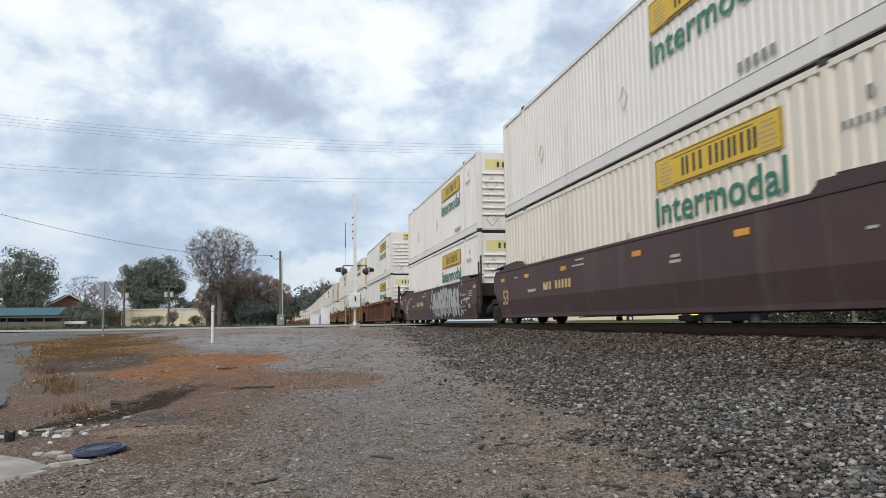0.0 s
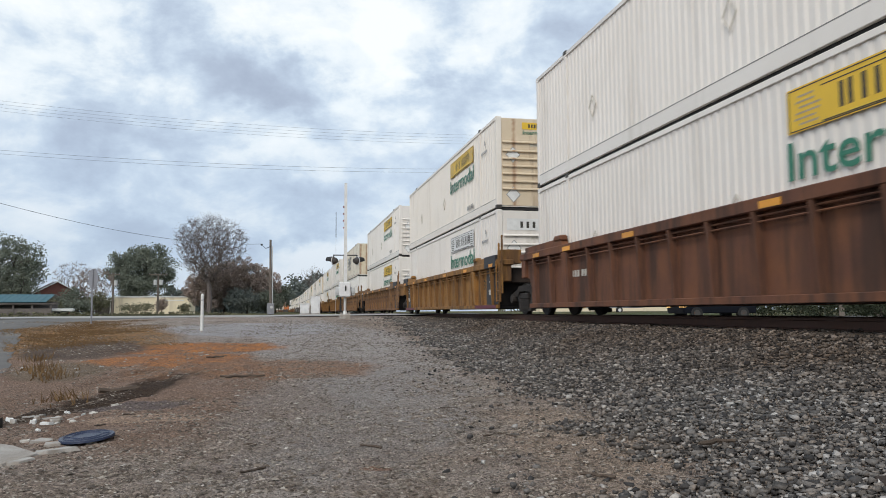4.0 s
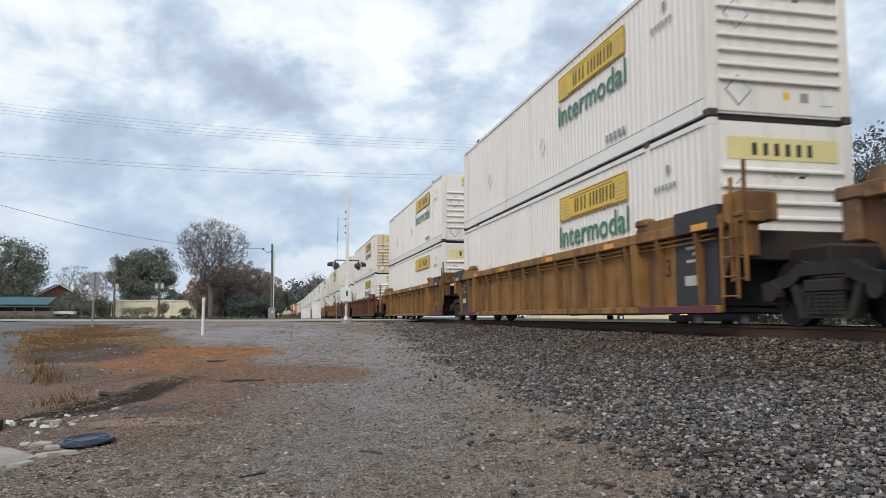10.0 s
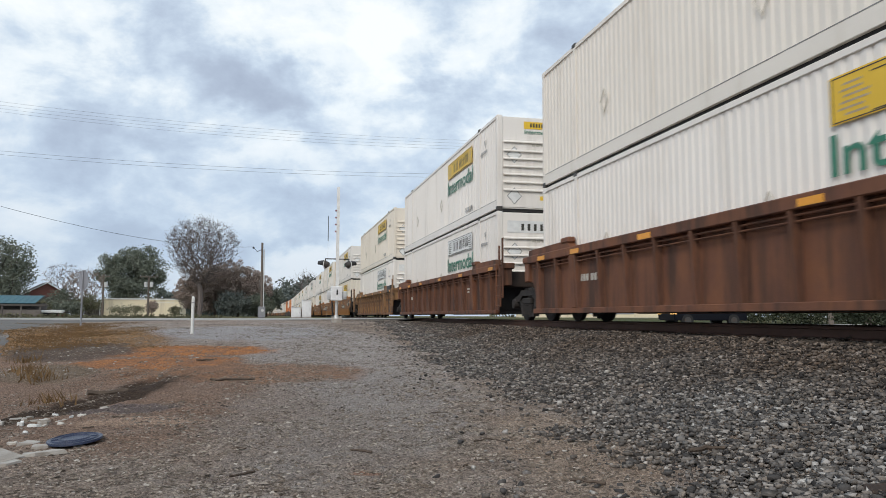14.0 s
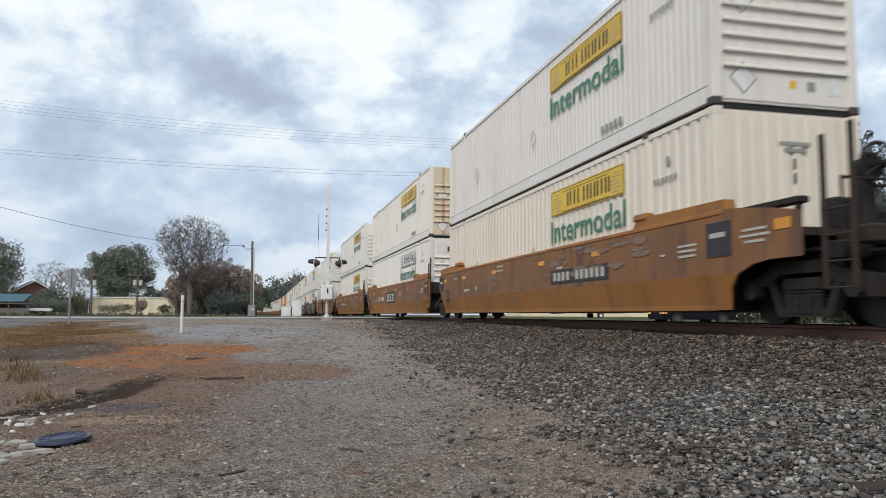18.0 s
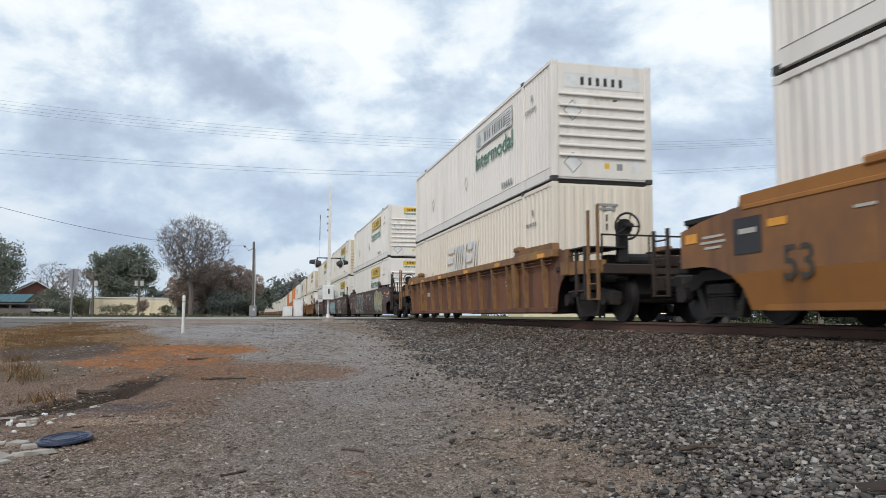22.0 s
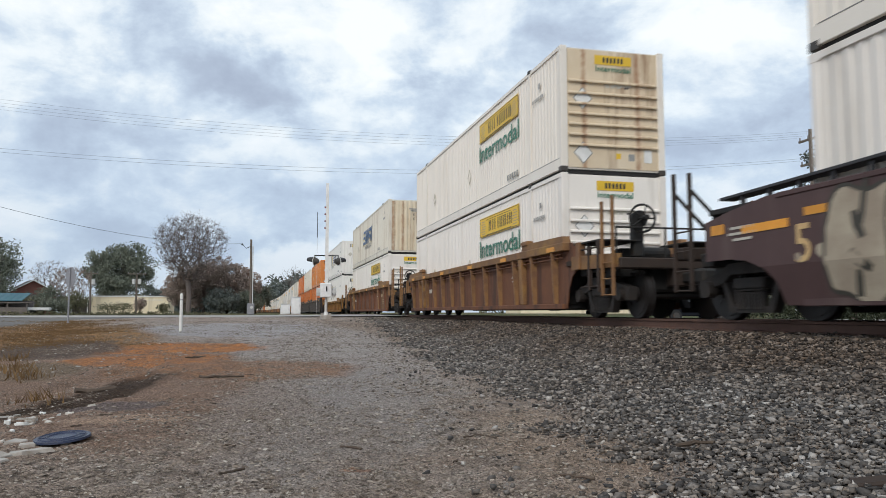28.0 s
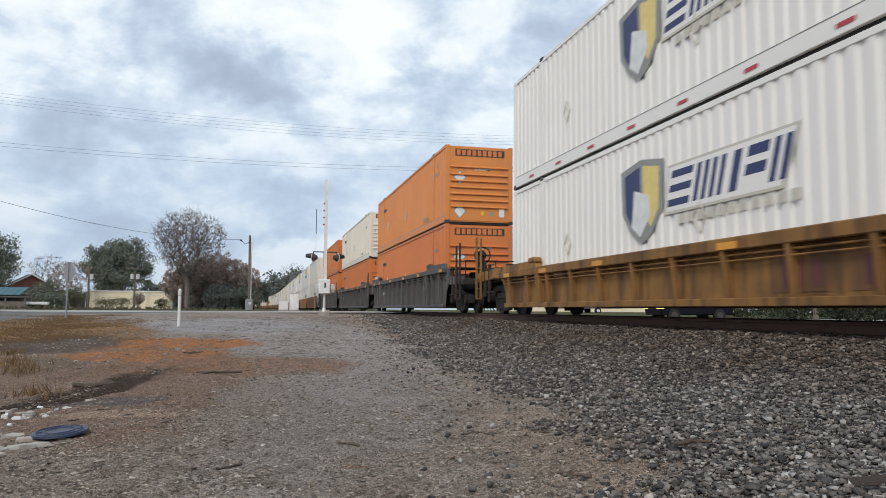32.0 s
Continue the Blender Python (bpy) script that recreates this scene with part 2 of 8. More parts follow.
M["chord"] = mat("worn_mustard_rail_paint", (0.260, 0.135, 0.048), 0.7, second=(0.140, 0.072, 0.042), scale=2.4, amount=1.0, fine=0.2, bump=0.1, rnd=0.12, dirt=(0.30, 0.17, 0.05), dscale=1.1, dlo=0.54, dhi=0.66)
M["dullbrown"] = mat("dull_brown_car_paint", (0.140, 0.065, 0.042), 0.75, spec=0.2, second=(0.200, 0.088, 0.044), scale=2.0, amount=1.0, fine=0.2, bump=0.12, rnd=0.10, dirt=(0.078, 0.044, 0.034), dscale=2.4, dlo=0.48, dhi=0.62, streak=True)
# leaf colour darkened to stand for shaded foliage seen beneath the cars
M["hedge"] = mat("shaded_hedge_leaves", (0.040, 0.052, 0.028), 0.8, second=(0.060, 0.068, 0.036), scale=0.6, amount=0.9, fine=0.3, fscale=8, bump=0.0)
M["ochre"] = mat("worn_ochre_rail_paint", (0.245, 0.130, 0.054), 0.68, second=(0.15, 0.082, 0.045), scale=2.6, amount=1.0, fine=0.2, bump=0.1, rnd=0.1, dirt=(0.10, 0.058, 0.035), dscale=2.4, dlo=0.52, dhi=0.64)
M["post"] = mat("dark_rusty_post", (0.030, 0.021, 0.017), 0.8, second=(0.060, 0.034, 0.023), scale=5, fine=0.2, bump=0.1)
M["primer"] = mat("magenta_primer_patch", (0.15, 0.035, 0.055), 0.7, second=(0.10, 0.04, 0.045), scale=3, amount=1.0, fine=0.2, bump=0.05)
M["conspic"] = mat("yellow_reflective_strip", (0.75, 0.32, 0.03), 0.4, fine=0.06, bump=0.0, rnd=0.15)
M["stencil"] = mat("white_stencil", (0.52, 0.49, 0.43), 0.7, fine=0.15, bump=0.0)
M["tan_stencil"] = mat("tan_stencil", (0.62, 0.42, 0.20), 0.7, fine=0.15, bump=0.0)
# near-black bases of these four also carry the shade under the train
M["grime_shade"] = mat("grimy_shaded_brown_steel", (0.028, 0.019, 0.015), 0.85, second=(0.05, 0.03, 0.02), scale=3, fine=0.2, bump=0.1, dirt=(0.03, 0.024, 0.02), dscale=2)
M["truck"] = mat("black_truck_steel", (0.015, 0.0145, 0.014), 0.75, metal=0.0, dirt=(0.030, 0.022, 0.016), dscale=5, dlo=0.5, dhi=0.7)
M["frame_steel"] = mat("grimy_shaded_cast_frame", (0.021, 0.019, 0.018), 0.8, second=(0.038, 0.029, 0.024), scale=4, amount=0.9, fine=0.2, bump=0.15)
M["wheel"] = mat("dark_wheel_steel", (0.021, 0.018, 0.017), 0.55, metal=0.2)
M["rail"] = mat("rusty_rail", (0.115, 0.062, 0.046), 0.75, metal=0.1, dirt=(0.15, 0.07, 0.04), dscale=5)
M["tie"] = mat("creosoted_timber", (0.055, 0.042, 0.032), 0.9, second=(0.09, 0.07, 0.05), scale=4, fine=0.3, fscale=30, bump=0.4, rnd=0.25)
M["galv"] = mat("galvanised_steel", (0.62, 0.62, 0.61), 0.45, metal=0.3, fine=0.06, bump=0.02)
M["alu"] = mat("silver_cabinet", (0.80, 0.80, 0.80), 0.45, fine=0.04, bump=0.02)
M["whitepost"] = mat("white_plastic", (0.75, 0.74, 0.71), 0.5, dirt=(0.45, 0.42, 0.37), dscale=3, fine=0.05, bump=0.02)
M["signback"] = mat("aluminium_sign_back", (0.30, 0.30, 0.32), 0.5, metal=0.3, fine=0.08, bump=0.02)
M["blackpl"] = mat("black_paint", (0.02, 0.02, 0.022), 0.5, bump=0.02)
M["lens"] = mat("dark_red_lens", (0.20, 0.03, 0.03), 0.2, bump=0.0)
M["concrete"] = mat("concrete", (0.42, 0.40, 0.37), 0.9, second=(0.27, 0.24, 0.21), scale=5, amount=1.0, fine=0.15, bump=0.25, dirt=(0.25, 0.19, 0.14), dscale=2)
M["lid"] = mat("blue_black_plastic_lid", (0.010, 0.017, 0.050), 0.38, second=(0.040, 0.055, 0.100), scale=14, bump=0.25)
M["pole"] = mat("weathered_pole_wood", (0.14, 0.115, 0.095), 0.9, second=(0.20, 0.17, 0.145), scale=8, fine=0.25, fscale=25, bump=0.3)
M["wire"] = mat("weathered_wire", (0.11, 0.125, 0.15), 0.7, bump=0.0)
M["bark"] = mat("grey_bark", (0.080, 0.065, 0.058), 0.9, second=(0.125, 0.105, 0.092), scale=6, fine=0.3, fscale=20, bump=0.4)
M["twig"] = mat("brown_twigs", (0.135, 0.112, 0.105), 0.9, second=(0.18, 0.150, 0.138), bump=0.0)
# foliage bases lifted: the distance haze is mixed into the leaf colours
M["leaf"] = mat("hazed_green_leaves", (0.135, 0.155, 0.118), 0.7, second=(0.175, 0.185, 0.140), scale=0.6, amount=0.9, fine=0.3, fscale=8, bump=0.0)
M["leaf2"] = mat("olive_leaves", (0.135, 0.138, 0.080), 0.7, second=(0.170, 0.150, 0.090), scale=0.6, amount=0.9, fine=0.3, fscale=8, bump=0.0)
M["leafred"] = mat("hazed_russet_leaves", (0.33, 0.255, 0.215), 0.8, second=(0.28, 0.225, 0.19), scale=0.6, amount=0.9, fine=0.3, fscale=8, bump=0.0)
M["needle"] = mat("hazed_blue_green_needles", (0.120, 0.140, 0.130), 0.8, second=(0.122, 0.135, 0.115), scale=0.6, amount=0.9, fine=0.3, fscale=8, bump=0.0)
M["straw"] = mat("dry_grass", (0.19, 0.11, 0.045), 0.9, second=(0.12, 0.078, 0.036), scale=2, amount=0.9, fine=0.3, fscale=15, bump=0.0)
M["asphalt"] = mat("worn_asphalt", (0.135, 0.130, 0.125), 0.9, second=(0.185, 0.178, 0.168), scale=1.3, amount=0.8, fine=0.25, fscale=70, bump=0.3, dirt=(0.28, 0.255, 0.225), dscale=0.7, spec=0.08)
M["road"] = mat("pale_road_asphalt", (0.34, 0.33, 0.315), 0.9, second=(0.40, 0.385, 0.36), scale=0.4, amount=0.8, fine=0.15, fscale=60, bump=0.2, dirt=(0.36, 0.32, 0.27), dscale=0.5, spec=0.1)
M["brick"] = mat("red_brick", (0.21, 0.085, 0.065), 0.9, second=(0.15, 0.07, 0.055), scale=3, fine=0.2, fscale=14, bump=0.2)
M["beige"] = mat("cream_block_wall", (0.80, 0.70, 0.51), 0.85, second=(0.74, 0.63, 0.45), scale=0.4, fine=0.05, bump=0.05, dirt=(0.45, 0.38, 0.28), dscale=0.5, streak=True)
M["roofgrey"] = mat("grey_shingle", (0.16, 0.14, 0.13), 0.9, fine=0.2, fscale=12)
M["teal"] = mat("teal_metal_roof", (0.030, 0.115, 0.145), 0.5, fine=0.06, fscale=10, bump=0.05)
M["trim"] = mat("white_trim", (0.76, 0.76, 0.74), 0.6, fine=0.04, bump=0.02)
M["shedwall"] = mat("weathered_board", (0.115, 0.10, 0.095), 0.9, second=(0.24, 0.21, 0.18), scale=1, fine=0.2, fscale=10)
M["carpaint"] = mat("dark_blue_car_paint", (0.006, 0.007, 0.011), 0.5, spec=0.12, bump=0.0, fine=0.02)
M["tyre"] = mat("tyre_rubber", (0.02, 0.02, 0.02), 0.85)
M["glass"] = mat("dark_window_glass", (0.015, 0.018, 0.02), 0.08, bump=0.0, fine=0.0, spec=0.6)
M["lamp_on"] = glow("lit_headlamp", (1.0, 0.55, 0.18), 3.0)
M["litter"] = mat("pale_litter", (0.50, 0.48, 0.45), 0.8, second=(0.27, 0.22, 0.17), scale=14, amount=1.0, bump=0.1, rnd=0.4)
M["deadwood"] = mat("grey_brown_stick", (0.065, 0.048, 0.037), 0.9, second=(0.16, 0.12, 0.09), scale=10, bump=0.3, rnd=0.2)
M["rust_end"] = mat("rust_stained_cream_wall", (0.69, 0.585, 0.44), 0.6, second=(0.60, 0.47, 0.31), scale=0.9, amount=0.8, fine=0.08, bump=0.05, dirt=(0.22, 0.10, 0.04), dscale=1.9, dlo=0.54, dhi=0.72, streak=True, columns=((-0.72, 0.11), (0.62, 0.12)))
M["rust_heavy"] = mat("heavily_rusted_cream_wall", (0.72, 0.64, 0.50), 0.6, second=(0.62, 0.50, 0.34), scale=0.9, amount=0.8, fine=0.08, bump=0.05, dirt=(0.22, 0.10, 0.04), dscale=1.9, dlo=0.54, dhi=0.72, streak=True, columns=((-0.52, 0.12), (-1.06, 0.20), (1.00, 0.34)))
M["silver_tag"] = mat("silver_spray", (0.47, 0.46, 0.45), 0.6, second=(0.36, 0.35, 0.35), scale=3, fine=0.12, bump=0.0)
M["cream_tag"] = mat("cream_spray", (0.42, 0.36, 0.27), 0.7, second=(0.30, 0.24, 0.18), scale=2.5, amount=1.0, fine=0.15, bump=0.0)
M["khaki_tag"] = mat("khaki_spray", (0.37, 0.33, 0.19), 0.7, second=(0.27, 0.235, 0.15), scale=2.5, amount=1.0, fine=0.15, bump=0.0)
M["smoke_tag"] = mat("smoke_grey_spray", (0.085, 0.080, 0.075), 0.7, second=(0.055, 0.045, 0.042), scale=2.5, amount=1.0, fine=0.15, bump=0.0)
M["chalk_tag"] = mat("thin_chalky_spray", (0.255, 0.185, 0.140), 0.8, second=(0.175, 0.110, 0.080), scale=4, amount=1.0, fine=0.2, bump=0.0)
M["cyan_tag"] = mat("faded_cyan_spray", (0.20, 0.36, 0.42), 0.7, fine=0.15, bump=0.0)
M["warm"] = mat("warm_white_paint", (0.80, 0.745, 0.67), 0.5, second=(0.73, 0.675, 0.60), scale=0.5, fine=0.05, bump=0.03, rnd=0.04, dirt=(0.46, 0.39, 0.30), dscale=0.9, dlo=0.56, dhi=0.85, streak=True)


# ---- mesh tools ----
def box(bm, x0, x1, y0, y1, z0, z1, bev=0.0):
    vs = [bm.verts.new((x, y, z)) for x in (x0, x1) for y in (y0, y1) for z in (z0, z1)]
    fs = [bm.faces.new([vs[i] for i in f]) for f in ((0, 1, 3, 2), (4, 6, 7, 5), (0, 4, 5, 1), (2, 3, 7, 6), (0, 2, 6, 4), (1, 5, 7, 3))]
    if bev:
        ed = list({e for f in fs for e in f.edges})
        bmesh.ops.bevel(bm, geom=ed, offset=bev, segments=1, affect="EDGES")
    return vs


def prism(bm, pts, x0, x1):
    """A shape given in (y, z), thick from x0 to x1."""
    a = [bm.verts.new((x0, y, z)) for y, z in pts]
    b = [bm.verts.new((x1, y, z)) for y, z in pts]
    bm.faces.new(a)
    bm.faces.new(b[::-1])
    n = len(pts)
    for i in range(n):
        bm.faces.new((a[i], b[i], b[(i + 1) % n], a[(i + 1) % n]))
    return a, b


def tube(bm, p0, p1, r0, r1=None, n=8, caps=True):
    r1 = r0 if r1 is None else r1
    p0, p1 = Vector(p0), Vector(p1)
    q = (p1 - p0).to_track_quat("Z", "Y")
    a, b = [], []
    for i in range(n):
        c, s = math.cos(2 * math.pi * i / n), math.sin(2 * math.pi * i / n)
        a.append(bm.verts.new(p0 + q @ Vector((c * r0, s * r0, 0))))
        b.append(bm.verts.new(p1 + q @ Vector((c * r1, s * r1, 0))))
    for i in range(n):
        bm.faces.new((a[i], a[(i + 1) % n], b[(i + 1) % n], b[i]))
    if caps:
        bm.faces.new(a[::-1])
        bm.faces.new(b)


def rope(bm, pts, radii, n=6):
    """One bent tube through a row of places."""
    pts = [Vector(q) for q in pts]
    rows = []
    for i, q in enumerate(pts):
        d = (pts[min(i + 1, len(pts) - 1)] - pts[max(i - 1, 0)]).normalized()
        w = d.to_track_quat("Z", "Y")
        r = radii[i] if isinstance(radii, (list, tuple)) else radii
        rows.append([bm.verts.new(q + w @ Vector((r * math.cos(6.2832 * k / n), r * math.sin(6.2832 * k / n), 0))) for k in range(n)])
    for a, b in zip(rows, rows[1:]):
        for k in range(n):
            bm.faces.new((a[k], a[(k + 1) % n], b[(k + 1) % n], b[k]))
    bm.faces.new(rows[0][::-1])
    bm.faces.new(rows[-1])


def fixed(bm):
    bmesh.ops.recalc_face_normals(bm, faces=bm.faces[:])
    return bm


def mesh_of(name, bm, material, smooth=False):
    me = bpy.data.meshes.new(name)
    fixed(bm).to_mesh(me)
    bm.free()
    me.materials.append(material)
    if smooth:
        me.shade_smooth()
    return me


def part(name, bm, material, parent, label="", at=None, smooth=False):
    """One mesh object under a thing or a part; bm may be a ready mesh."""
    me = bm if isinstance(bm, bpy.types.Mesh) else mesh_of(name, bm, material, smooth)
    ob = new(name, me)
    ob.parent = parent
    if at is not None:
        ob.matrix_basis = at
    if label:
        tagged(ob, label)
    return ob


def thing(name, label, category, group="", kind="", at=None):
    ob = new(name)
    ob.empty_display_size = 0.2
    if at is not None:
        ob.matrix_basis = at
    return tagged(ob, label, category, group, kind)


def solid(name, bm, material, label, category="", group="", kind="", at=None, smooth=False):
    ob = new(name, mesh_of(name, bm, material, smooth))
    if at is not None:
        ob.matrix_basis = at
    return tagged(ob, label, category, group, kind)


def raw_mesh(name, verts, faces, material, smooth=False):
    me = bpy.data.meshes.new(name)
    verts = np.asarray(verts, np.float32)
    faces = np.asarray(faces, np.int32)
    k = faces.shape[1]
    me.vertices.add(len(verts))
    me.vertices.foreach_set("co", verts.ravel())
    me.loops.add(faces.size)
    me.loops.foreach_set("vertex_index", faces.ravel())
    me.polygons.add(len(faces))
    me.polygons.foreach_set("loop_start", np.arange(0, faces.size, k, dtype=np.int32))
    me.update(calc_edges=True)
    me.validate()
    me.materials.append(material)
    if smooth:
        me.shade_smooth()
    return me


TEXTS = {}


def wording(text, height, material):
    """Flat letters as a mesh; x along the line, centred."""
    key = (text, height, material.name)
    if key not in TEXTS:
        cu = bpy.data.curves.new("letters", "FONT")
        cu.body, cu.size, cu.align_x, cu.align_y = text, height / 0.70, "CENTER", "BOTTOM_BASELINE"
        cu.offset = 0.012 * height
        cu.extrude = 0.002
        cu.resolution_u = 3
        ob = bpy.data.objects.new("letters", cu)
        scene.collection.objects.link(ob)
        me = bpy.data.meshes.new_from_object(ob.evaluated_get(bpy.context.evaluated_depsgraph_get()))
        scene.collection.objects.unlink(ob)
        bpy.data.objects.remove(ob)
        me.materials.clear()
        me.materials.append(material)
        TEXTS[key] = me
    return TEXTS[key]


def on_side(x, y, z, sx=1.0):
    """Pose of lettering on a face that looks to -x, read from the lot."""
    return Matrix(((0, 0, -1, x), (-sx, 0, 0, y), (0, 1, 0, z), (0, 0, 0, 1)))


def on_front(x, y, z, sx=1.0):
    """Pose of lettering on a face that looks to -y."""
    return Matrix(((sx, 0, 0, x), (0, 0, -1, y), (0, 1, 0, z), (0, 0, 0, 1)))


# ---- the lay of the land ----
LOT_Y = (-80, 4, 10, 15, 22, 30, 36, 42, 60)
LOT_Z = (0, 0, 0.07, 0.22, 0.48, 0.72, 0.84, 0.88, 0.88)
TOE_Y = (0, 4.0, 4.7, 7.4, 8.6, 10.2, 13.0, 16.0, 20.0, 30, 36)
TOE_X = (1.70, 2.26, 2.48, 3.08, 3.15, 3.06, 3.05, 3.2, 3.6, 4.4, 4.9)
BED = 0.72


def lot(x, y):
    z = np.interp(y, LOT_Y, LOT_Z)
    # the shallow ditch along the lane, and the ground across the track
    z = z - 0.10 * np.exp(-((x + 5.2 + 0.1 * (y - 16)) / 1.2) ** 2) * np.clip((y - 8) / 6, 0, 1) * np.clip((31 - y) / 6, 0, 1)
    right = np.clip((x - 11) / 3, 0, 1) * np.clip((52 - y) / 8, 0, 1)
    return z * (1 - right) + 0.32 * right


def bed(x, y):
    toe = np.interp(y, TOE_Y, TOE_X)
    u = np.clip((6.25 - x) / np.maximum(6.25 - toe, 0.3), 0, 1)
    near = BED * (1 - u ** 0.85) + 0.03 * np.clip((x - 6.0) / 0.3, 0, 1)
    v = np.clip((x - 9.2) / 2.2, 0, 1)
    return np.where(x < 7.7, near, BED * (1 - v) + 0.25 * v)


CURVE0, BEND = 240.0, 0.00022


def along(s, off=0.0):
    """Place and heading on the track, s metres up the line, off to the right of its centre."""
    u = max(s - CURVE0, 0.0)
    th = BEND * u
    return (XC - (1 - math.cos(th)) / BEND + off * math.cos(th), min(s, CURVE0) + math.sin(th) / BEND + off * math.sin(th), th)


def ground_material():
    m = bpy.data.materials.new("gravel_lot")
    m.use_nodes = True
    tr = m.node_tree
    ln = tr.links.new
    bs = tr.nodes["Principled BSDF"]
    bs.inputs["Roughness"].default_value = 0.95
    bs.inputs["Specular IOR Level"].default_value = 0.2
    tc = tr.nodes.new("ShaderNodeTexCoord")
    P = tc.outputs["Object"]

    def noise_n(sc, det=5, rg=0.6):
        n = tr.nodes.new("ShaderNodeTexNoise")
        ln(P, n.inputs["Vector"])
        n.inputs["Scale"].default_value, n.inputs["Detail"].default_value, n.inputs["Roughness"].default_value = sc, det, rg
        return n.outputs[0]

    def mixc(f, a, b):
        x = nd(tr, "ShaderNodeMix", dtype="RGBA")
        ln(f, x.inputs[0])
        for i, c in ((6, a), (7, b)):
            if isinstance(c, tuple):
                x.inputs[i].default_value = (*c, 1)
            else:
                ln(c, x.inputs[i])
        return x.outputs[2]

    def rng(v, lo, hi, a=0.0, b=1.0):
        r = tr.nodes.new("ShaderNodeMapRange")
        ln(v, r.inputs[0])
        for i, w in ((1, lo), (2, hi), (3, a), (4, b)):
            r.inputs[i].default_value = w
        return r.outputs[0]

    def patch(cx, cy, rx, ry, turn=0, rag=1.0, top=1.0):
        mp = tr.nodes.new("ShaderNodeMapping")
        mp.vector_type = "TEXTURE"
        ln(P, mp.inputs[0])
        mp.inputs["Location"].default_value = (cx, cy, 0)
        mp.inputs["Rotation"].default_value = (0, 0, radians(turn))
        mp.inputs["Scale"].default_value = (rx, ry, 50)
        le = nd(tr, "ShaderNodeVectorMath", op="LENGTH")
        ln(mp.outputs[0], le.inputs[0])
        ad = nd(tr, "ShaderNodeMath", op="MULTIPLY_ADD")
        ln(noise_n(1.1, 10, 0.78), ad.inputs[0])
        ad.inputs[1].default_value = rag
        ln(le.outputs["Value"], ad.inputs[2])
        return rng(ad.outputs[0], 0.84 + rag * 0.5, 1.08 + rag * 0.5, top, 0.0)
    base = mixc(rng(noise_n(0.35, 6), 0.38, 0.64), (0.308, 0.243, 0.198), (0.378, 0.338, 0.306))
    base = mixc(rng(noise_n(1.3, 9, 0.78), 0.44, 0.62, 0.0, 0.8), base, (0.240, 0.186, 0.150))
    base = mixc(rng(noise_n(3.7, 8, 0.75), 0.50, 0.66, 0.0, 0.8), base, (0.150, 0.122, 0.104))
    base = mixc(rng(noise_n(2.9, 8, 0.75), 0.55, 0.68, 0.0, 0.55), base, (0.470, 0.440, 0.415))
    vo = tr.nodes.new("ShaderNodeTexVoronoi")
    ln(P, vo.inputs["Vector"])
    vo.inputs["Scale"].default_value = 68
    sp = tr.nodes.new("ShaderNodeSeparateColor")
    ln(vo.outputs["Color"], sp.inputs[0])

    def grit_over(under):
        """Grains that keep the tint of the soil they lie in."""
        g = mixc(sp.outputs[0], (0.44, 0.41, 0.42), (1.90, 1.86, 1.81))
        x = nd(tr, "ShaderNodeMix", dtype="RGBA", blend="MULTIPLY")
        x.inputs[0].default_value = 1.0
        ln(under, x.inputs[6])
        ln(g, x.inputs[7])
        return x.outputs[2]
    gritty = rng(sp.outputs[1], 0.25, 0.65, 0.25, 0.9)
    # earth, pale wheel tracks, red clay, brown turf and dark soil
    base = mixc(patch(-2.9, 13, 2.8, 7.5, 17, 0.9, 0.8), base, (0.243, 0.158, 0.113))
    base = mixc(patch(1.2, 19.5, 1.9, 12, 2, 1.4, 0.55), base, (0.405, 0.392, 0.392))
    base = mixc(patch(-0.9, 24, 3.0, 4.0, 0, 1.2, 0.75), base, (0.372, 0.370, 0.392))
    base = mixc(patch(0.9, 9.0, 1.4, 4.2, -8, 1.4, 0.5), base, (0.300, 0.278, 0.265))
    base = mixc(patch(2.3, 5.6, 0.55, 2.0, -10, 1.3, 0.4), base, (0.397, 0.298, 0.221))
    clay = mixc(rng(noise_n(3, 8, 0.75), 0.42, 0.60), (0.47, 0.190, 0.060), (0.27, 0.140, 0.080))
    base = mixc(patch(-0.4, 12.5, 2.0, 1.5, 0, 1.1, 0.85), base, mixc(rng(noise_n(4, 5), 0.35, 0.65), (0.315, 0.172, 0.098), (0.235, 0.150, 0.106)))
    base = mixc(patch(-2.0, 14.4, 1.5, 1.0, 10, 1.1, 0.8), base, clay)
    base = mixc(patch(-2.1, 16.9, 2.1, 1.5, 5, 1.0, 0.97), base, clay)
    base = mixc(patch(-2.05, 9.7, 0.50, 2.8, -15, 0.8, 0.95), base, (0.052, 0.034, 0.023))
    base = mixc(patch(-1.5, 8.6, 0.6, 0.4, 10, 1.1, 0.75), base, (0.130, 0.112, 0.117))
    base = mixc(patch(-1.2, 7.6, 0.6, 0.3, 5, 1.1, 0.6), base, (0.454, 0.330, 0.247))
    base = mixc(patch(0.62, 5.0, 0.12, 0.10, 5, 1.3, 0.5), base, (0.324, 0.138, 0.065))
    turf = mixc(rng(noise_n(6, 6), 0.35, 0.65), (0.348, 0.185, 0.071), (0.170, 0.116, 0.068))
    base = mixc(patch(-5.5, 21.8, 2.6, 6.0, 17, 0.7, 0.97), base, turf)
    base = mixc(patch(-4.2, 17.6, 1.3, 2.6, 17, 1.0, 0.92), base, (0.105, 0.080, 0.066))
    base = mixc(patch(-3.5, 13.0, 0.7, 1.6, 17, 1.1, 0.6), base, (0.162, 0.137, 0.097))
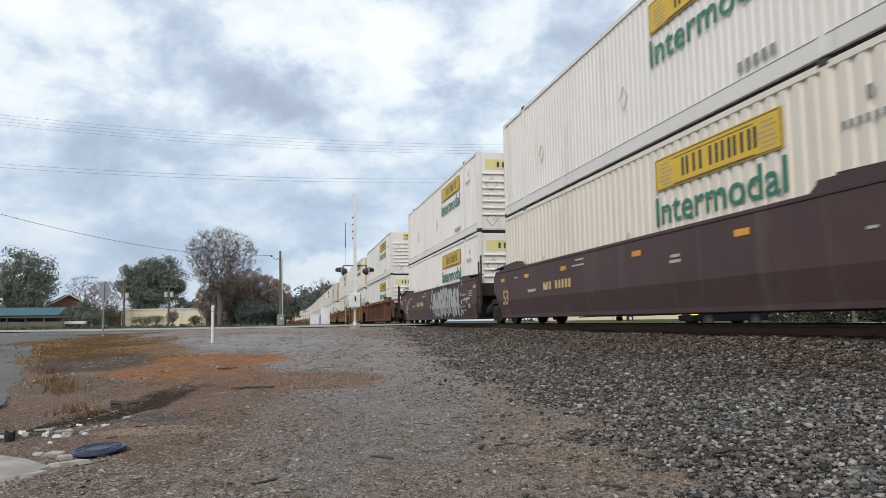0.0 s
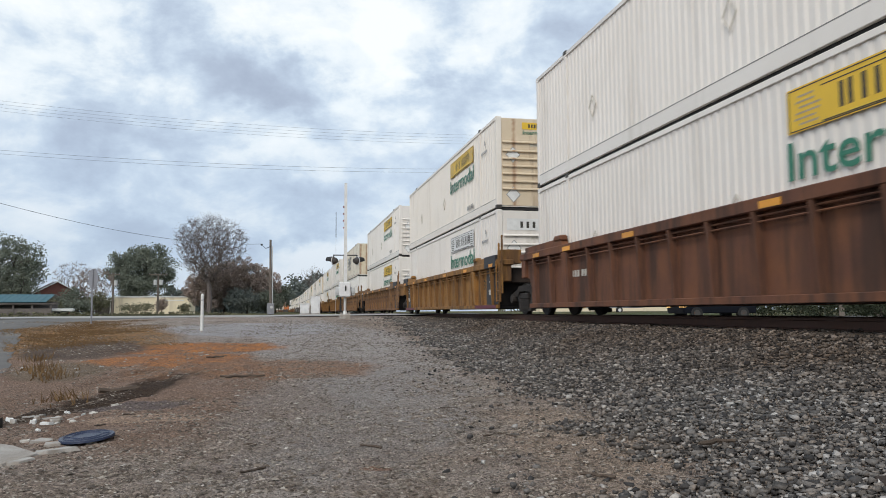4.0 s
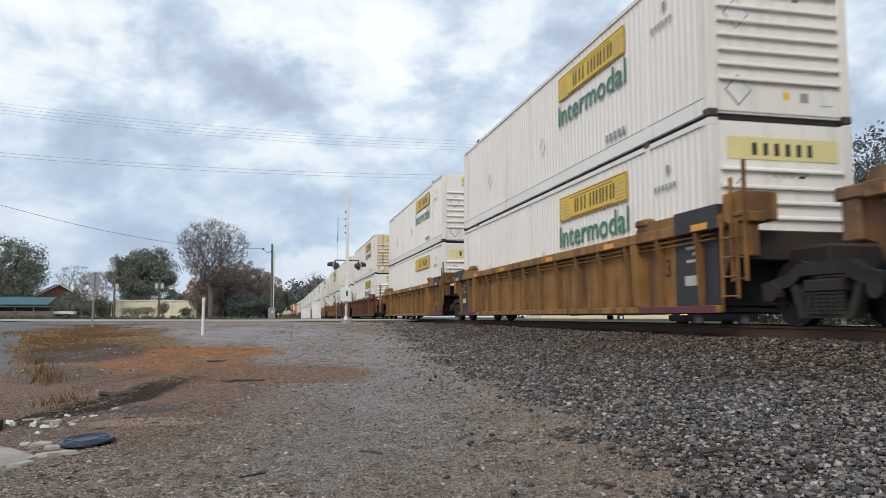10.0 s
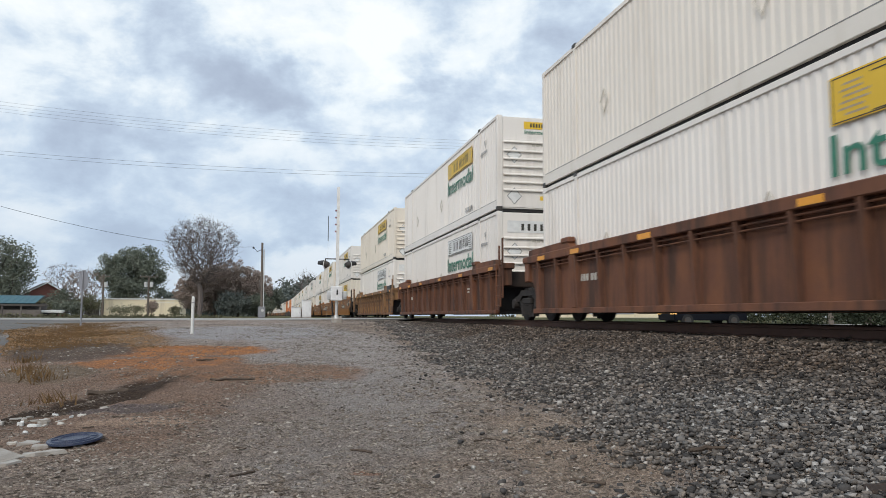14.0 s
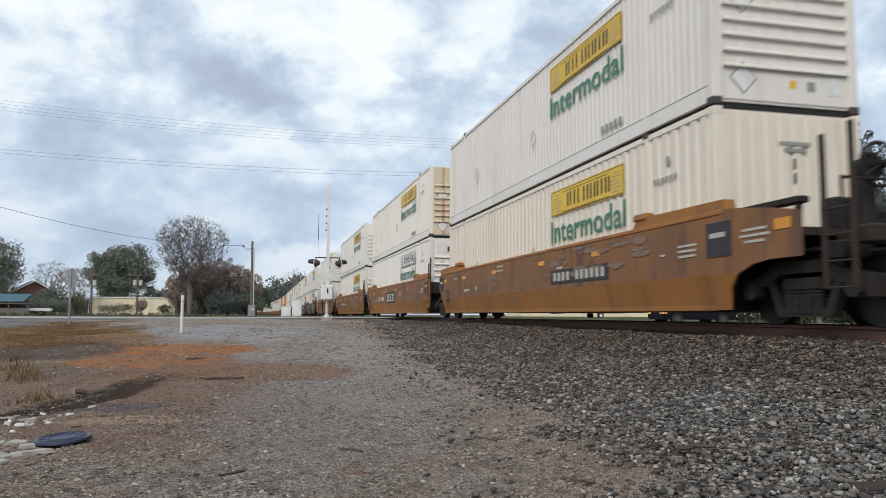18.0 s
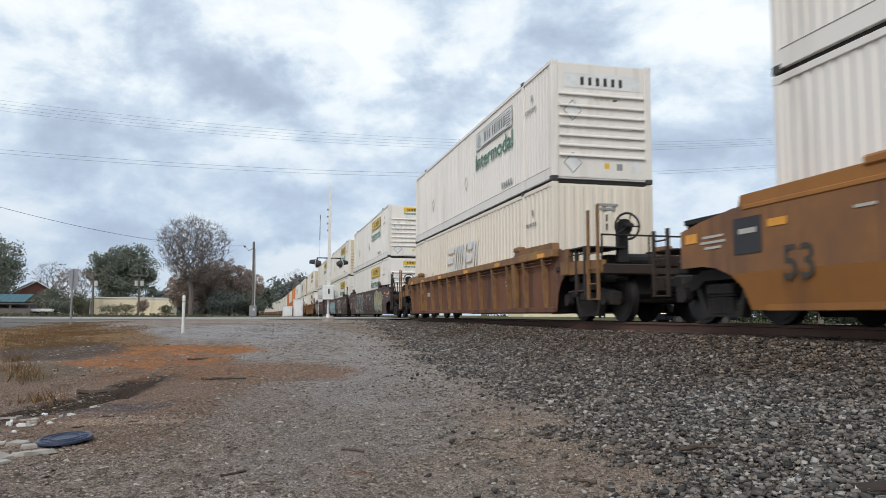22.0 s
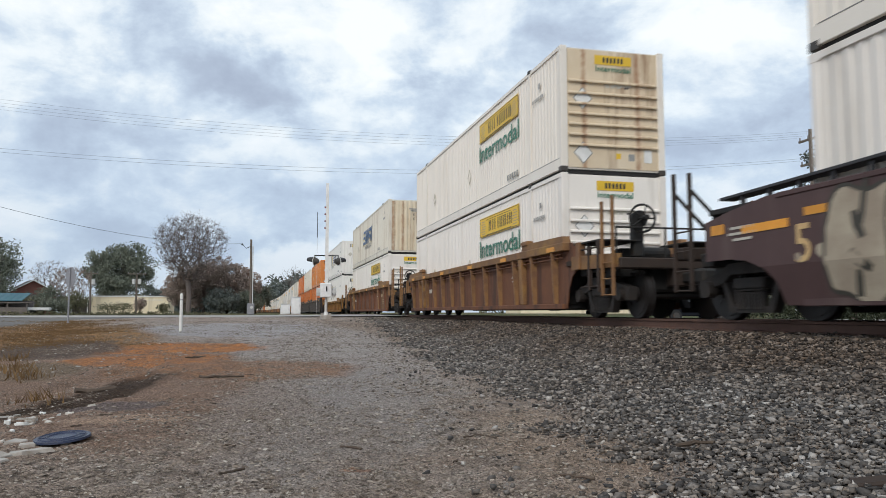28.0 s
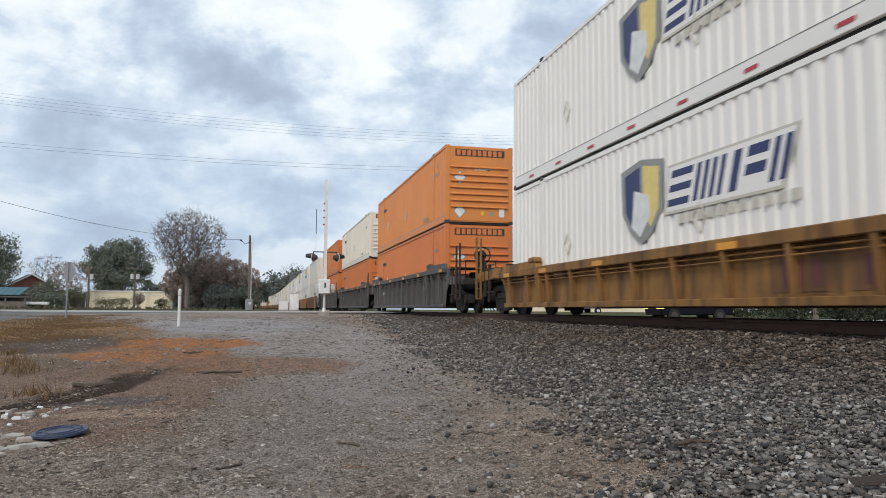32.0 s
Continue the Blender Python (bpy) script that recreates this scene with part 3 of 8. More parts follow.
    base = mixc(gritty, base, grit_over(base))
    # beyond the roads: rough grass
    sx = tr.nodes.new("ShaderNodeSeparateXYZ")
    ln(P, sx.inputs[0])
    field = mixc(rng(noise_n(0.25, 6), 0.4, 0.6), (0.115, 0.095, 0.045), (0.075, 0.085, 0.035))
    base = mixc(rng(sx.outputs[1], 43.0, 46.0), base, field)
    base = mixc(rng(sx.outputs[0], 10.6, 11.6), base, field)
    ln(base, bs.inputs["Base Color"])
    b1 = tr.nodes.new("ShaderNodeBump")
    b1.inputs["Strength"].default_value, b1.inputs["Distance"].default_value = 1.0, 0.02
    ln(vo.outputs["Distance"], b1.inputs["Height"])
    b2 = tr.nodes.new("ShaderNodeBump")
    b2.inputs["Strength"].default_value, b2.inputs["Distance"].default_value = 1.0, 0.06
    ln(noise_n(9, 9, 0.75), b2.inputs["Height"])
    ln(b1.outputs[0], b2.inputs["Normal"])
    ln(b2.outputs[0], bs.inputs["Normal"])
    return m


def stone_material(name, stops):
    m = bpy.data.materials.new(name)
    m.use_nodes = True
    tr = m.node_tree
    ln = tr.links.new
    bs = tr.nodes["Principled BSDF"]
    bs.inputs["Roughness"].default_value = 0.85
    bs.inputs["Specular IOR Level"].default_value = 0.3
    geo = tr.nodes.new("ShaderNodeNewGeometry")
    ramp = tr.nodes.new("ShaderNodeValToRGB")
    ln(geo.outputs["Random Per Island"], ramp.inputs[0])
    el = ramp.color_ramp.elements
    el[0].position, el[0].color = 0.0, (*stops[0][1], 1)
    el[1].position, el[1].color = 1.0, (*stops[-1][1], 1)
    for p, c in stops[1:-1]:
        e = el.new(p)
        e.color = (*c, 1)
    tc = tr.nodes.new("ShaderNodeTexCoord")
    n = tr.nodes.new("ShaderNodeTexNoise")
    ln(tc.outputs["Object"], n.inputs["Vector"])
    n.inputs["Scale"].default_value, n.inputs["Detail"].default_value = 45, 5
    n2 = tr.nodes.new("ShaderNodeTexNoise")
    ln(tc.outputs["Object"], n2.inputs["Vector"])
    n2.inputs["Scale"].default_value, n2.inputs["Detail"].default_value = 0.6, 5
    r2 = tr.nodes.new("ShaderNodeMapRange")
    ln(n2.outputs[0], r2.inputs[0])
    for i, w in ((1, 0.36), (2, 0.68), (3, 0.1), (4, 0.5)):
        r2.inputs[i].default_value = w
    brown = nd(tr, "ShaderNodeMix", dtype="RGBA", blend="MULTIPLY")
    ln(r2.outputs[0], brown.inputs[0])
    ln(ramp.outputs[0], brown.inputs[6])
    brown.inputs[7].default_value = (0.90, 0.76, 0.64, 1)
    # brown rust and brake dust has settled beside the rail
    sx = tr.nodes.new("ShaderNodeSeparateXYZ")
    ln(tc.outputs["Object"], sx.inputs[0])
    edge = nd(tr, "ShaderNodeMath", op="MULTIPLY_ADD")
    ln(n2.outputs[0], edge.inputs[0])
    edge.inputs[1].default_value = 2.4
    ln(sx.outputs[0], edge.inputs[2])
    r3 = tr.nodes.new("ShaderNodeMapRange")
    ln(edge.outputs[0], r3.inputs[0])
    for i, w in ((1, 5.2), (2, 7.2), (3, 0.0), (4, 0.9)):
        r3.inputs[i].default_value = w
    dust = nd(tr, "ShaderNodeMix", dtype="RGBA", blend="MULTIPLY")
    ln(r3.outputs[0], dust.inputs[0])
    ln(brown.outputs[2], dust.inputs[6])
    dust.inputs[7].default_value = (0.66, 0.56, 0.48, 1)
    mul = nd(tr, "ShaderNodeMix", dtype="RGBA", blend="OVERLAY")
    mul.inputs[0].default_value = 0.5
    ln(dust.outputs[2], mul.inputs[6])
    ln(n.outputs[0], mul.inputs[7])
    ln(mul.outputs[2], bs.inputs["Base Color"])
    b = tr.nodes.new("ShaderNodeBump")
    b.inputs["Strength"].default_value, b.inputs["Distance"].default_value = 0.4, 0.01
    ln(n.outputs[0], b.inputs["Height"])
    ln(b.outputs[0], bs.inputs["Normal"])
    return m


M["ground"] = ground_material()
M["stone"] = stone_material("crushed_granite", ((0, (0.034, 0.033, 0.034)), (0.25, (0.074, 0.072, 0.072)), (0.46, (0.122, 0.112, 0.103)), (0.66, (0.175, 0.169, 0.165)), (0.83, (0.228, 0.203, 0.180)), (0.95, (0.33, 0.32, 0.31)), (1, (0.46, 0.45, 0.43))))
M["grit"] = stone_material("tan_gravel", ((0, (0.060, 0.047, 0.037)), (0.35, (0.130, 0.104, 0.082)), (0.62, (0.215, 0.178, 0.145)), (0.85, (0.295, 0.258, 0.220)), (0.96, (0.39, 0.355, 0.31)), (1, (0.48, 0.45, 0.41))))


def sheet(name, xs, ys, zf, material, label, kind="structure", category="ground"):
    X, Y = np.meshgrid(xs, ys)
    Z = zf(X, Y)
    v = np.stack([X.ravel(), Y.ravel(), Z.ravel()], -1)
    i = np.arange(len(xs) * len(ys)).reshape(len(ys), len(xs))
    f = np.stack([i[:-1, :-1].ravel(), i[:-1, 1:].ravel(), i[1:, 1:].ravel(), i[1:, :-1].ravel()], -1)
    return tagged(new(name, raw_mesh(name, v, f, material, True)), label, category, kind=kind)


def spread(a, b, near, far, grow=1.35):
    """Grid lines from a to b, close together between near and far."""
    fine = list(np.arange(near[0], near[1] + 1e-6, near[2]))
    step, left, right = near[2], [near[0]], [near[1]]
    while left[-1] > a:
        step *= grow
        left.append(max(a, left[-1] - step))
    step = near[2]
    while right[-1] < b:
        step *= grow
        right.append(min(b, right[-1] + step))
    return np.array(left[:0:-1] + fine + right[1:])


RNG = np.random.default_rng(7)


def rough(x, y, amp):
    """Smooth small unevenness."""
    return amp * (np.sin(1.7 * x + 0.6 * y) * np.sin(0.9 * y - 0.5 * x + 1) + 0.6 * np.sin(4.1 * x + 2.2 * y + 2) * np.sin(3.3 * y - 1.3 * x) + 0.35 * np.sin(9.3 * x - 4.0 * y) * np.sin(8.1 * y + 3.7 * x))


def lot_top(x, y):
    soft = np.clip((40 - y) / 20, 0, 1)
    # a washed-out ledge that drops towards the lane
    s = (x + 2.46) * 0.967 - (y - 8.04) * 0.255
    ledge = 0.085 * np.clip((0.06 - s + 0.1 * np.sin(3 * y)) / 0.22, 0, 1) * np.exp(-(np.minimum(s, 0) / 1.6) ** 2) * np.clip((y - 7.2) / 1.2, 0, 1) * np.clip((12.6 - y) / 1.5, 0, 1)
    rut = 0.03 * np.exp(-((x - 0.7 - 0.05 * y) / 0.35) ** 2) + 0.03 * np.exp(-((x + 0.75 - 0.05 * y) / 0.35) ** 2)
    wash = np.clip((s + 1.8) / 0.5, 0, 1) * np.clip((1.3 - s) / 0.6, 0, 1) * np.clip((y - 6.8) / 1.5, 0, 1) * np.clip((19 - y) / 5, 0, 1)
    ridges = 0.020 * np.sin(8.5 * s + 1.3 * np.sin(0.9 * y) + 0.7 * np.sin(2.3 * y)) + 0.012 * np.sin(17 * s + 2.1 * np.sin(1.7 * y + 1))
    return lot(x, y) + rough(x, y, 0.017) * soft - ledge - rut * soft + ridges * wash


LANE_Y = (-12, 0, 9.0, 10.0, 11.5, 14.1, 17.9, 24.6, 26.3, 27.5, 29.6, 32.3, 34.7, 36.5)
LANE_X = (-1.1, -1.2, -3.35, -3.58, -3.92, -4.60, -5.72, -7.61, -8.0, -7.8, -7.45, -7.1, -5.1, -2.5)
ROWS_Y = [1.5]
while ROWS_Y[-1] < 34:
    ROWS_Y.append(ROWS_Y[-1] + 0.05 + 0.006 * max(ROWS_Y[-1] - 4, 0))
far_y = spread(-700, 2500, (1.5, 34, 0.2), 0)
ROWS_Y = np.concatenate([far_y[far_y < 1.4], ROWS_Y, far_y[far_y > 34.4]])


def lane_edge(y):
    return np.interp(y, LANE_Y, LANE_X)


def crumbs(x, y):
    """Loose clods and grit on the trodden surface."""
    g = np.random.default_rng(12).normal(0, 1, x.shape)
    return 0.0065 * g * ((x > -9) & (x < 6.4) & (y > 1.4) & (y < 34.5))


ground = sheet("ground", spread(-900, 900, (-9, 6.4, 0.075), 0), ROWS_Y, lambda x, y: crumbs(x, y) - 0.10 * np.clip((lane_edge(y) - 0.2 - x) / 0.25, 0, 1) * ((y > -13) & (y < 36)) + np.where((x > 5.9) & (x < 9.9) & (y < 60), np.minimum(lot_top(x, y), 0.45), lot_top(x, y)), M["ground"], "grey-brown gravel lot with red clay patches and dry turf")


def bed_top(x, y):
    return bed(x, y) + rough(x, y, 0.02) - 0.015


ballast_bed = sheet("ballast_bed", np.concatenate([np.arange(1.5, 6.4, 0.12), np.arange(6.4, 12, 0.4)]), np.concatenate([np.arange(-480, -30, 15.0), np.arange(-30, 1.5, 1.5), np.arange(1.5, 36.1, 0.14)]), bed_top, M["ground"], "bank of grey crushed stone under the track", category="ballast")

# crossing road and the side lane on the lot's edge
road_bm = bmesh.new()


def road_strip(bm, pts, z_up):
    """A road from a row of (left x, left y, right x, right y)."""
    prev = None
    for xl, yl, xr, yr in pts:
        row = []
        for k in range(7):
            x, y = xl + (xr - xl) * k / 6, yl + (yr - yl) * k / 6
            row.append(bm.verts.new((x, y, float(lot(np.float64(x), np.float64(y))) + z_up)))
        if prev:
            for k in range(6):
                bm.faces.new((prev[k], prev[k + 1], row[k + 1], row[k]))
        prev = row


def road_height(x):
    return 0.012 + 0.045 * min(max((x + 2) / 7, 0), 1)


for sign in (0,):
    prev = None
    for x in np.arange(-90, 60.1, 1.5):
        row = [road_bm.verts.new((x, y, max(float(lot(np.float64(x), np.float64(y))), 0.52 if x > 9.6 else 0) + road_height(x))) for y in (35.6, 37.5, 39.5, 41.6, 43.4)]
        if prev:
            for k in range(4):
                road_bm.faces.new((prev[k], prev[k + 1], row[k + 1], row[k]))
        prev = row
road = solid("road", road_bm, M["road"], "pale worn asphalt road over the level crossing", "road", kind="structure", smooth=True)
lane_bm = bmesh.new()
lane_pts = []
for y in np.arange(-12, 36.5, 0.5):
    edge = float(lane_edge(y))
    lane_pts.append((edge - 6.5, y - 0.5, edge + 0.05 * math.sin(y * 1.9) + 0.04 * math.sin(y * 4.3) + 0.03 * math.sin(y * 11), y))
road_strip(lane_bm, lane_pts, 0.008)
lane = solid("lane", lane_bm, M["asphalt"], "worn grey asphalt lane with a ragged edge beside the lot", "road", kind="structure", smooth=True)


def pebbles(name, n, place, size, label, material, seed, flat=0.72, cut=8):
    """Loose stones as one mesh: uneven broken lumps with five or eight corners."""
    rg = np.random.default_rng(seed)
    if cut == 8:
        ico = np.array([(x, y, z) for x in (-1, 1) for y in (-1, 1) for z in (-1, 1)]) * 0.72
        tri = np.array([(0, 1, 3), (0, 3, 2), (4, 6, 7), (4, 7, 5), (0, 4, 5), (0, 5, 1), (2, 3, 7), (2, 7, 6), (0, 2, 6), (0, 6, 4), (1, 5, 7), (1, 7, 3)])
    else:
        ico = np.array([(1, 1, -0.4), (-1, 1, -0.4), (-1, -1, -0.4), (1, -1, -0.4), (0, 0, 1.0)]) * 0.85
        tri = np.array([(0, 1, 4), (1, 2, 4), (2, 3, 4), (3, 0, 4)])
    P, z = place(rg, n)
    n = len(P)
    r = size(rg, P)
    v = ico[None] + rg.uniform(-0.48, 0.48, (n, cut, 3))
    v = v * np.stack([rg.uniform(0.75, 1.3, n), rg.uniform(0.75, 1.3, n), rg.uniform(0.55, 0.95, n)], -1)[:, None]
    a, b = rg.uniform(0, 6.28, n), rg.normal(0, 0.7 if cut > 5 else 0.25, n)
    ca, sa, cb, sb = np.cos(a), np.sin(a), np.cos(b), np.sin(b)
    x, y, zz = v[..., 0], v[..., 1], v[..., 2]
    y, zz = y * cb[:, None] - zz * sb[:, None], y * sb[:, None] + zz * cb[:, None]
    x, y = x * ca[:, None] - y * sa[:, None], x * sa[:, None] + y * ca[:, None]
    v = np.stack([x, y, zz * flat], -1) * r[:, None, None]
    v += np.concatenate([P, (z + r * 0.22)[:, None]], 1)[:, None]
    f = tri[None] + (np.arange(n) * cut)[:, None, None]
    ob = new(name, raw_mesh(name, v.reshape(-1, 3), f.reshape(-1, 3), material))
    return tagged(ob, label, "stones", kind="stuff")


def on_bank(rg, n):
    y = 2.4 + 31 * rg.uniform(0, 1, n) ** 1.75
    toe = np.interp(y, TOE_Y, TOE_X)
    u = rg.uniform(-0.45, 1, n)
    x = toe + (6.98 - toe) * u
    edge = u + 0.05 * np.sin(y * 2.3) + 0.04 * np.sin(y * 5.1 + 1)
    keep = rg.uniform(0, 1, n) < np.where(edge < -0.06, 0.035 * np.clip((edge + 0.45) / 0.39, 0, 1) ** 1.6, 0.07 + 0.93 * np.clip((edge + 0.06) / 0.16, 0, 1))
    x, y = x[keep], y[keep]
    return np.stack([x, y], -1), np.maximum(bed_top(x, y), lot_top(x, y)) + rg.uniform(-0.012, 0.022, len(x))


def bank_size(rg, P):
    return np.clip(rg.lognormal(math.log(0.0156), 0.34, len(P)), 0.007, 0.036) * (1 + 0.016 * np.clip(P[:, 1] - 6, 0, 20))


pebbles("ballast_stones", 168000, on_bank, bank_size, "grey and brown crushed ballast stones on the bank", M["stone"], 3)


def on_lot(rg, n):
    y = 2.2 + 28 * rg.uniform(0, 1, n) ** 1.8
    x = -1.0 - 0.31 * y + (np.interp(y, TOE_Y, TOE_X) + 1.2 + 0.31 * y) * rg.uniform(0, 1, n)
    bare = np.sin(1.9 * x + 0.7 * y) * np.sin(1.1 * y - 0.8 * x + 2) + 0.5 * np.sin(5.1 * x) * np.sin(3.7 * y)
    k = rg.uniform(-1.5, 1.0, n) < bare - 0.9 * np.clip(0.2 - x, 0, 1) * np.clip((y - 6) / 3, 0, 1)
    x, y = x[k], y[k]
    return np.stack([x, y], -1), lot_top(x, y)


pebbles("lot_gravel", 270000, on_lot, lambda rg, P: np.clip(rg.lognormal(math.log(0.0064), 0.40, len(P)), 0.003, 0.018) * (1 + 0.03 * P[:, 1]), "loose grey and tan gravel scattered over the lot", M["grit"], 5, 0.6, 5)

# ---- the track ----
RAIL_SECTION = ((-0.07, -0.17), (0.07, -0.17), (0.07, -0.158), (0.012, -0.142), (0.009, -0.045), (0.036, -0.036), (0.036, -0.006), (0.028, 0.0), (-0.028, 0.0), (-0.036, -0.006), (-0.036, -0.036), (-0.009, -0.045), (-0.012, -0.142), (-0.07, -0.158))
for off in (-0.755, 0.755):
    bm = bmesh.new()
    prev = None
    for s in [-480, -200, -40, -10, 0, 20, 40, 120, 200] + list(range(240, 900, 20)):
        x, y, th = along(s, off)
        row = [bm.verts.new((x + a * math.cos(th), y + a * math.sin(th), RAIL + b)) for a, b in RAIL_SECTION]
        if prev:
            for k in range(14):
                bm.faces.new((prev[k], prev[(k + 1) % 14], row[(k + 1) % 14], row[k]))
        prev = row
    solid("rail", bm, M["rail"], "rusty brown steel rail with a worn top", "rail", "rails of the track", kind="structure")
track = thing("track_ties", "dark creosoted timber ties under the rails", "ties", kind="structure")
bm = bmesh.new()
box(bm, -1.30, 1.30, -0.11, 0.11, -0.35, -0.172, 0.012)
tie_mesh = mesh_of("tie", bm, M["tie"])
rg = random.Random(4)
for i in range(96):
    part("tie", tie_mesh, None, track, at=pose(XC + rg.uniform(-0.05, 0.05), -6 + 0.5 * i, RAIL + rg.uniform(-0.006, 0.0), 0, 0, rg.uniform(-1.2, 1.2)))
bm = bmesh.new()
box(bm, -0.09, 0.09, -0.12, 0.12, -0.178, -0.160)
plate_mesh = mesh_of("tie_plate", bm, M["rail"])
for i in range(20, 60):
    part("tie_plate", plate_mesh, None, track, at=pose(XC - 0.755, -6 + 0.5 * i, RAIL))
# far bed under the curve
bm = bmesh.new()
prev = None
for s in [42, 60, 120, 200] + list(range(240, 900, 20)):
    row = []
    for off, z in ((-4.2, 0.6), (-1.8, 0.72), (1.8, 0.72), (4.2, 0.6)):
        x, y, th = along(s, off)
        row.append(bm.verts.new((x, y, z + 0.16)))
    if prev:
        for k in range(3):
            bm.faces.new((prev[k], prev[k + 1], row[k + 1], row[k]))
    prev = row
solid("far_ballast", bm, M["ground"], "stone track bed running into the distance", "ballast", kind="structure")


# ---- the train ----
LEN, HIGH = 16.15, 2.90
TOPZ = 1.60


def clip_z(pts, z, keep_above):
    out = []
    for i in range(len(pts)):
        a, b = pts[i], pts[(i + 1) % len(pts)]
        ia, ib = (a[1] >= z) == keep_above, (b[1] >= z) == keep_above
        if ia:
            out.append(a)
        if ia != ib:
            k = (z - a[1]) / (b[1] - a[1])
            out.append((a[0] + (b[0] - a[0]) * k, z))
    return out


END_OUT = ((8.50, 0.20), (8.60, 0.50), (8.80, 0.68), (9.15, 0.80), (9.5, 0.84), (10.05, 0.84), (10.05, 1.40), (9.5, 1.50), (8.7, TOPZ))
END_RIB = ((8.45, 0.20), (8.56, 0.60), (8.74, 0.86), (8.95, 0.98), (9.30, 1.02), (9.30, 1.46), (8.95, 1.50), (8.7, TOPZ))
END_RIB_ART = ((8.42, 0.20), (8.46, 0.66), (8.60, 0.94), (8.78, 1.0), (8.78, 1.46), (8.5, TOPZ))
END_ART = ((8.15, 0.20), (8.30, 0.62), (8.62, 0.92), (8.78, 1.0), (8.78, 1.44), (8.5, TOPZ))


def side_outline(front, rear, kind="smooth"):
    far_end = END_RIB if kind == "rib" else END_OUT
    near_end = END_RIB_ART if kind == "rib" else END_ART
    f, r = (far_end if front == "out" else near_end), (far_end if rear == "out" else near_end)
    return [(-y, z) for y, z in f][::-1] + list(r)


def both(x0, x1):
    return ((-x1, -x0), (x0, x1))


def truck_proto(holder, y, keyed):
    """A two-axle truck under a car: cross beam with side frames, springs and wheels."""
    bm = bmesh.new()
    box(bm, -0.95, 0.95, -0.2, 0.2, 0.38, 0.62, 0.03)
    tr = part("truck", bm, M["truck"], holder, "black cast-steel two-axle truck", pose(0, y, 0))
    upper = [(-1.18, 0.34), (-1.22, 0.58), (-0.66, 0.70), (-0.46, 0.82), (0.46, 0.82), (0.66, 0.70), (1.22, 0.58), (1.18, 0.34), (1.04, 0.34), (0.99, 0.46), (0.58, 0.54), (0.40, 0.66), (-0.40, 0.66), (-0.58, 0.54), (-0.99, 0.46), (-1.04, 0.34)]
    lower = [(-0.66, 0.56), (-0.47, 0.11), (0.47, 0.11), (0.66, 0.56), (0.54, 0.56), (0.38, 0.20), (-0.38, 0.20), (-0.54, 0.56)]
    for s in (-1, 1):
        bm = bmesh.new()
        prism(bm, upper, s * 0.97, s * 1.14)
        prism(bm, lower, s * 0.97, s * 1.12)
        box(bm, *sorted((s * 0.96, s * 1.16)), -0.34, 0.34, 0.44, 0.60, 0.02)
        for yy in (-0.26, -0.13, 0, 0.13, 0.26):
            tube(bm, (s * 1.10, yy, 0.16), (s * 1.10, yy, 0.40), 0.058, n=8)
        for yy in (-0.26, -0.13, 0, 0.13, 0.26):
            for k in range(5):
                tube(bm, (s * 1.10, yy, 0.21 + k * 0.05), (s * 1.10, yy, 0.235 + k * 0.05), 0.068, n=8)
        for yy in (-0.915, 0.915):
            tube(bm, (s * 1.08, yy, 0.457), (s * 1.22, yy, 0.457), 0.125, n=12)
        part("side_frame", bm, M["frame_steel"], tr)
    for i, yy in enumerate((-0.915, 0.915)):
        bm = bmesh.new()
        tube(bm, (-1.05, 0, 0), (1.05, 0, 0), 0.08, n=10)
        for s in (-1, 1):
            tube(bm, (s * 0.69, 0, 0), (s * 0.72, 0, 0), 0.484, n=28)
            tube(bm, (s * 0.72, 0, 0), (s * 0.825, 0, 0), 0.457, n=28)
            tube(bm, (s * 0.825, 0, 0), (s * 0.84, 0, 0), 0.40, n=28)
            tube(bm, (s * 0.84, 0, 0), (s * 0.89, 0, 0), 0.15, n=14)
            for k in range(5):
                a = k * 2 * math.pi / 5
                tube(bm, (s * 0.838, 0.27 * math.cos(a), 0.27 * math.sin(a)), (s * 0.848, 0.27 * math.cos(a), 0.27 * math.sin(a)), 0.035, n=6)
        ws = part("wheelset", bm, M["wheel"], tr, "dark steel wheels on an axle", pose(0, yy, 0.457))
        ws["axle"] = i
        WHEELS.append(ws)


WHEELS = []


def far_car(kind, front, rear, paint, label):
    """A unit that is only seen far off."""
    car = thing("well_car", label, "rail car", "well cars of the train")
    bm = bmesh.new()
    prism(bm, side_outline(front, rear), -1.48, -1.42)
    prism(bm, side_outline(front, rear), 1.42, 1.48)
    part("sides", bm, M[paint], car)
    bm = bmesh.new()
    box(bm, -1.40, 1.40, -8.6, 8.6, 0.2, 0.3)
    part("well_floor", bm, M["gap"], car)
    bm = bmesh.new()
    for y in (-9.6, 9.7):
        box(bm, -1.1, 1.1, y - 1.2, y + 1.2, 0.1, 0.8)
        box(bm, -0.4, 0.4, y - 2.1, y + 2.1, 0.6, 1.1)
    part("running_gear", bm, M["truck"], car)
    return car


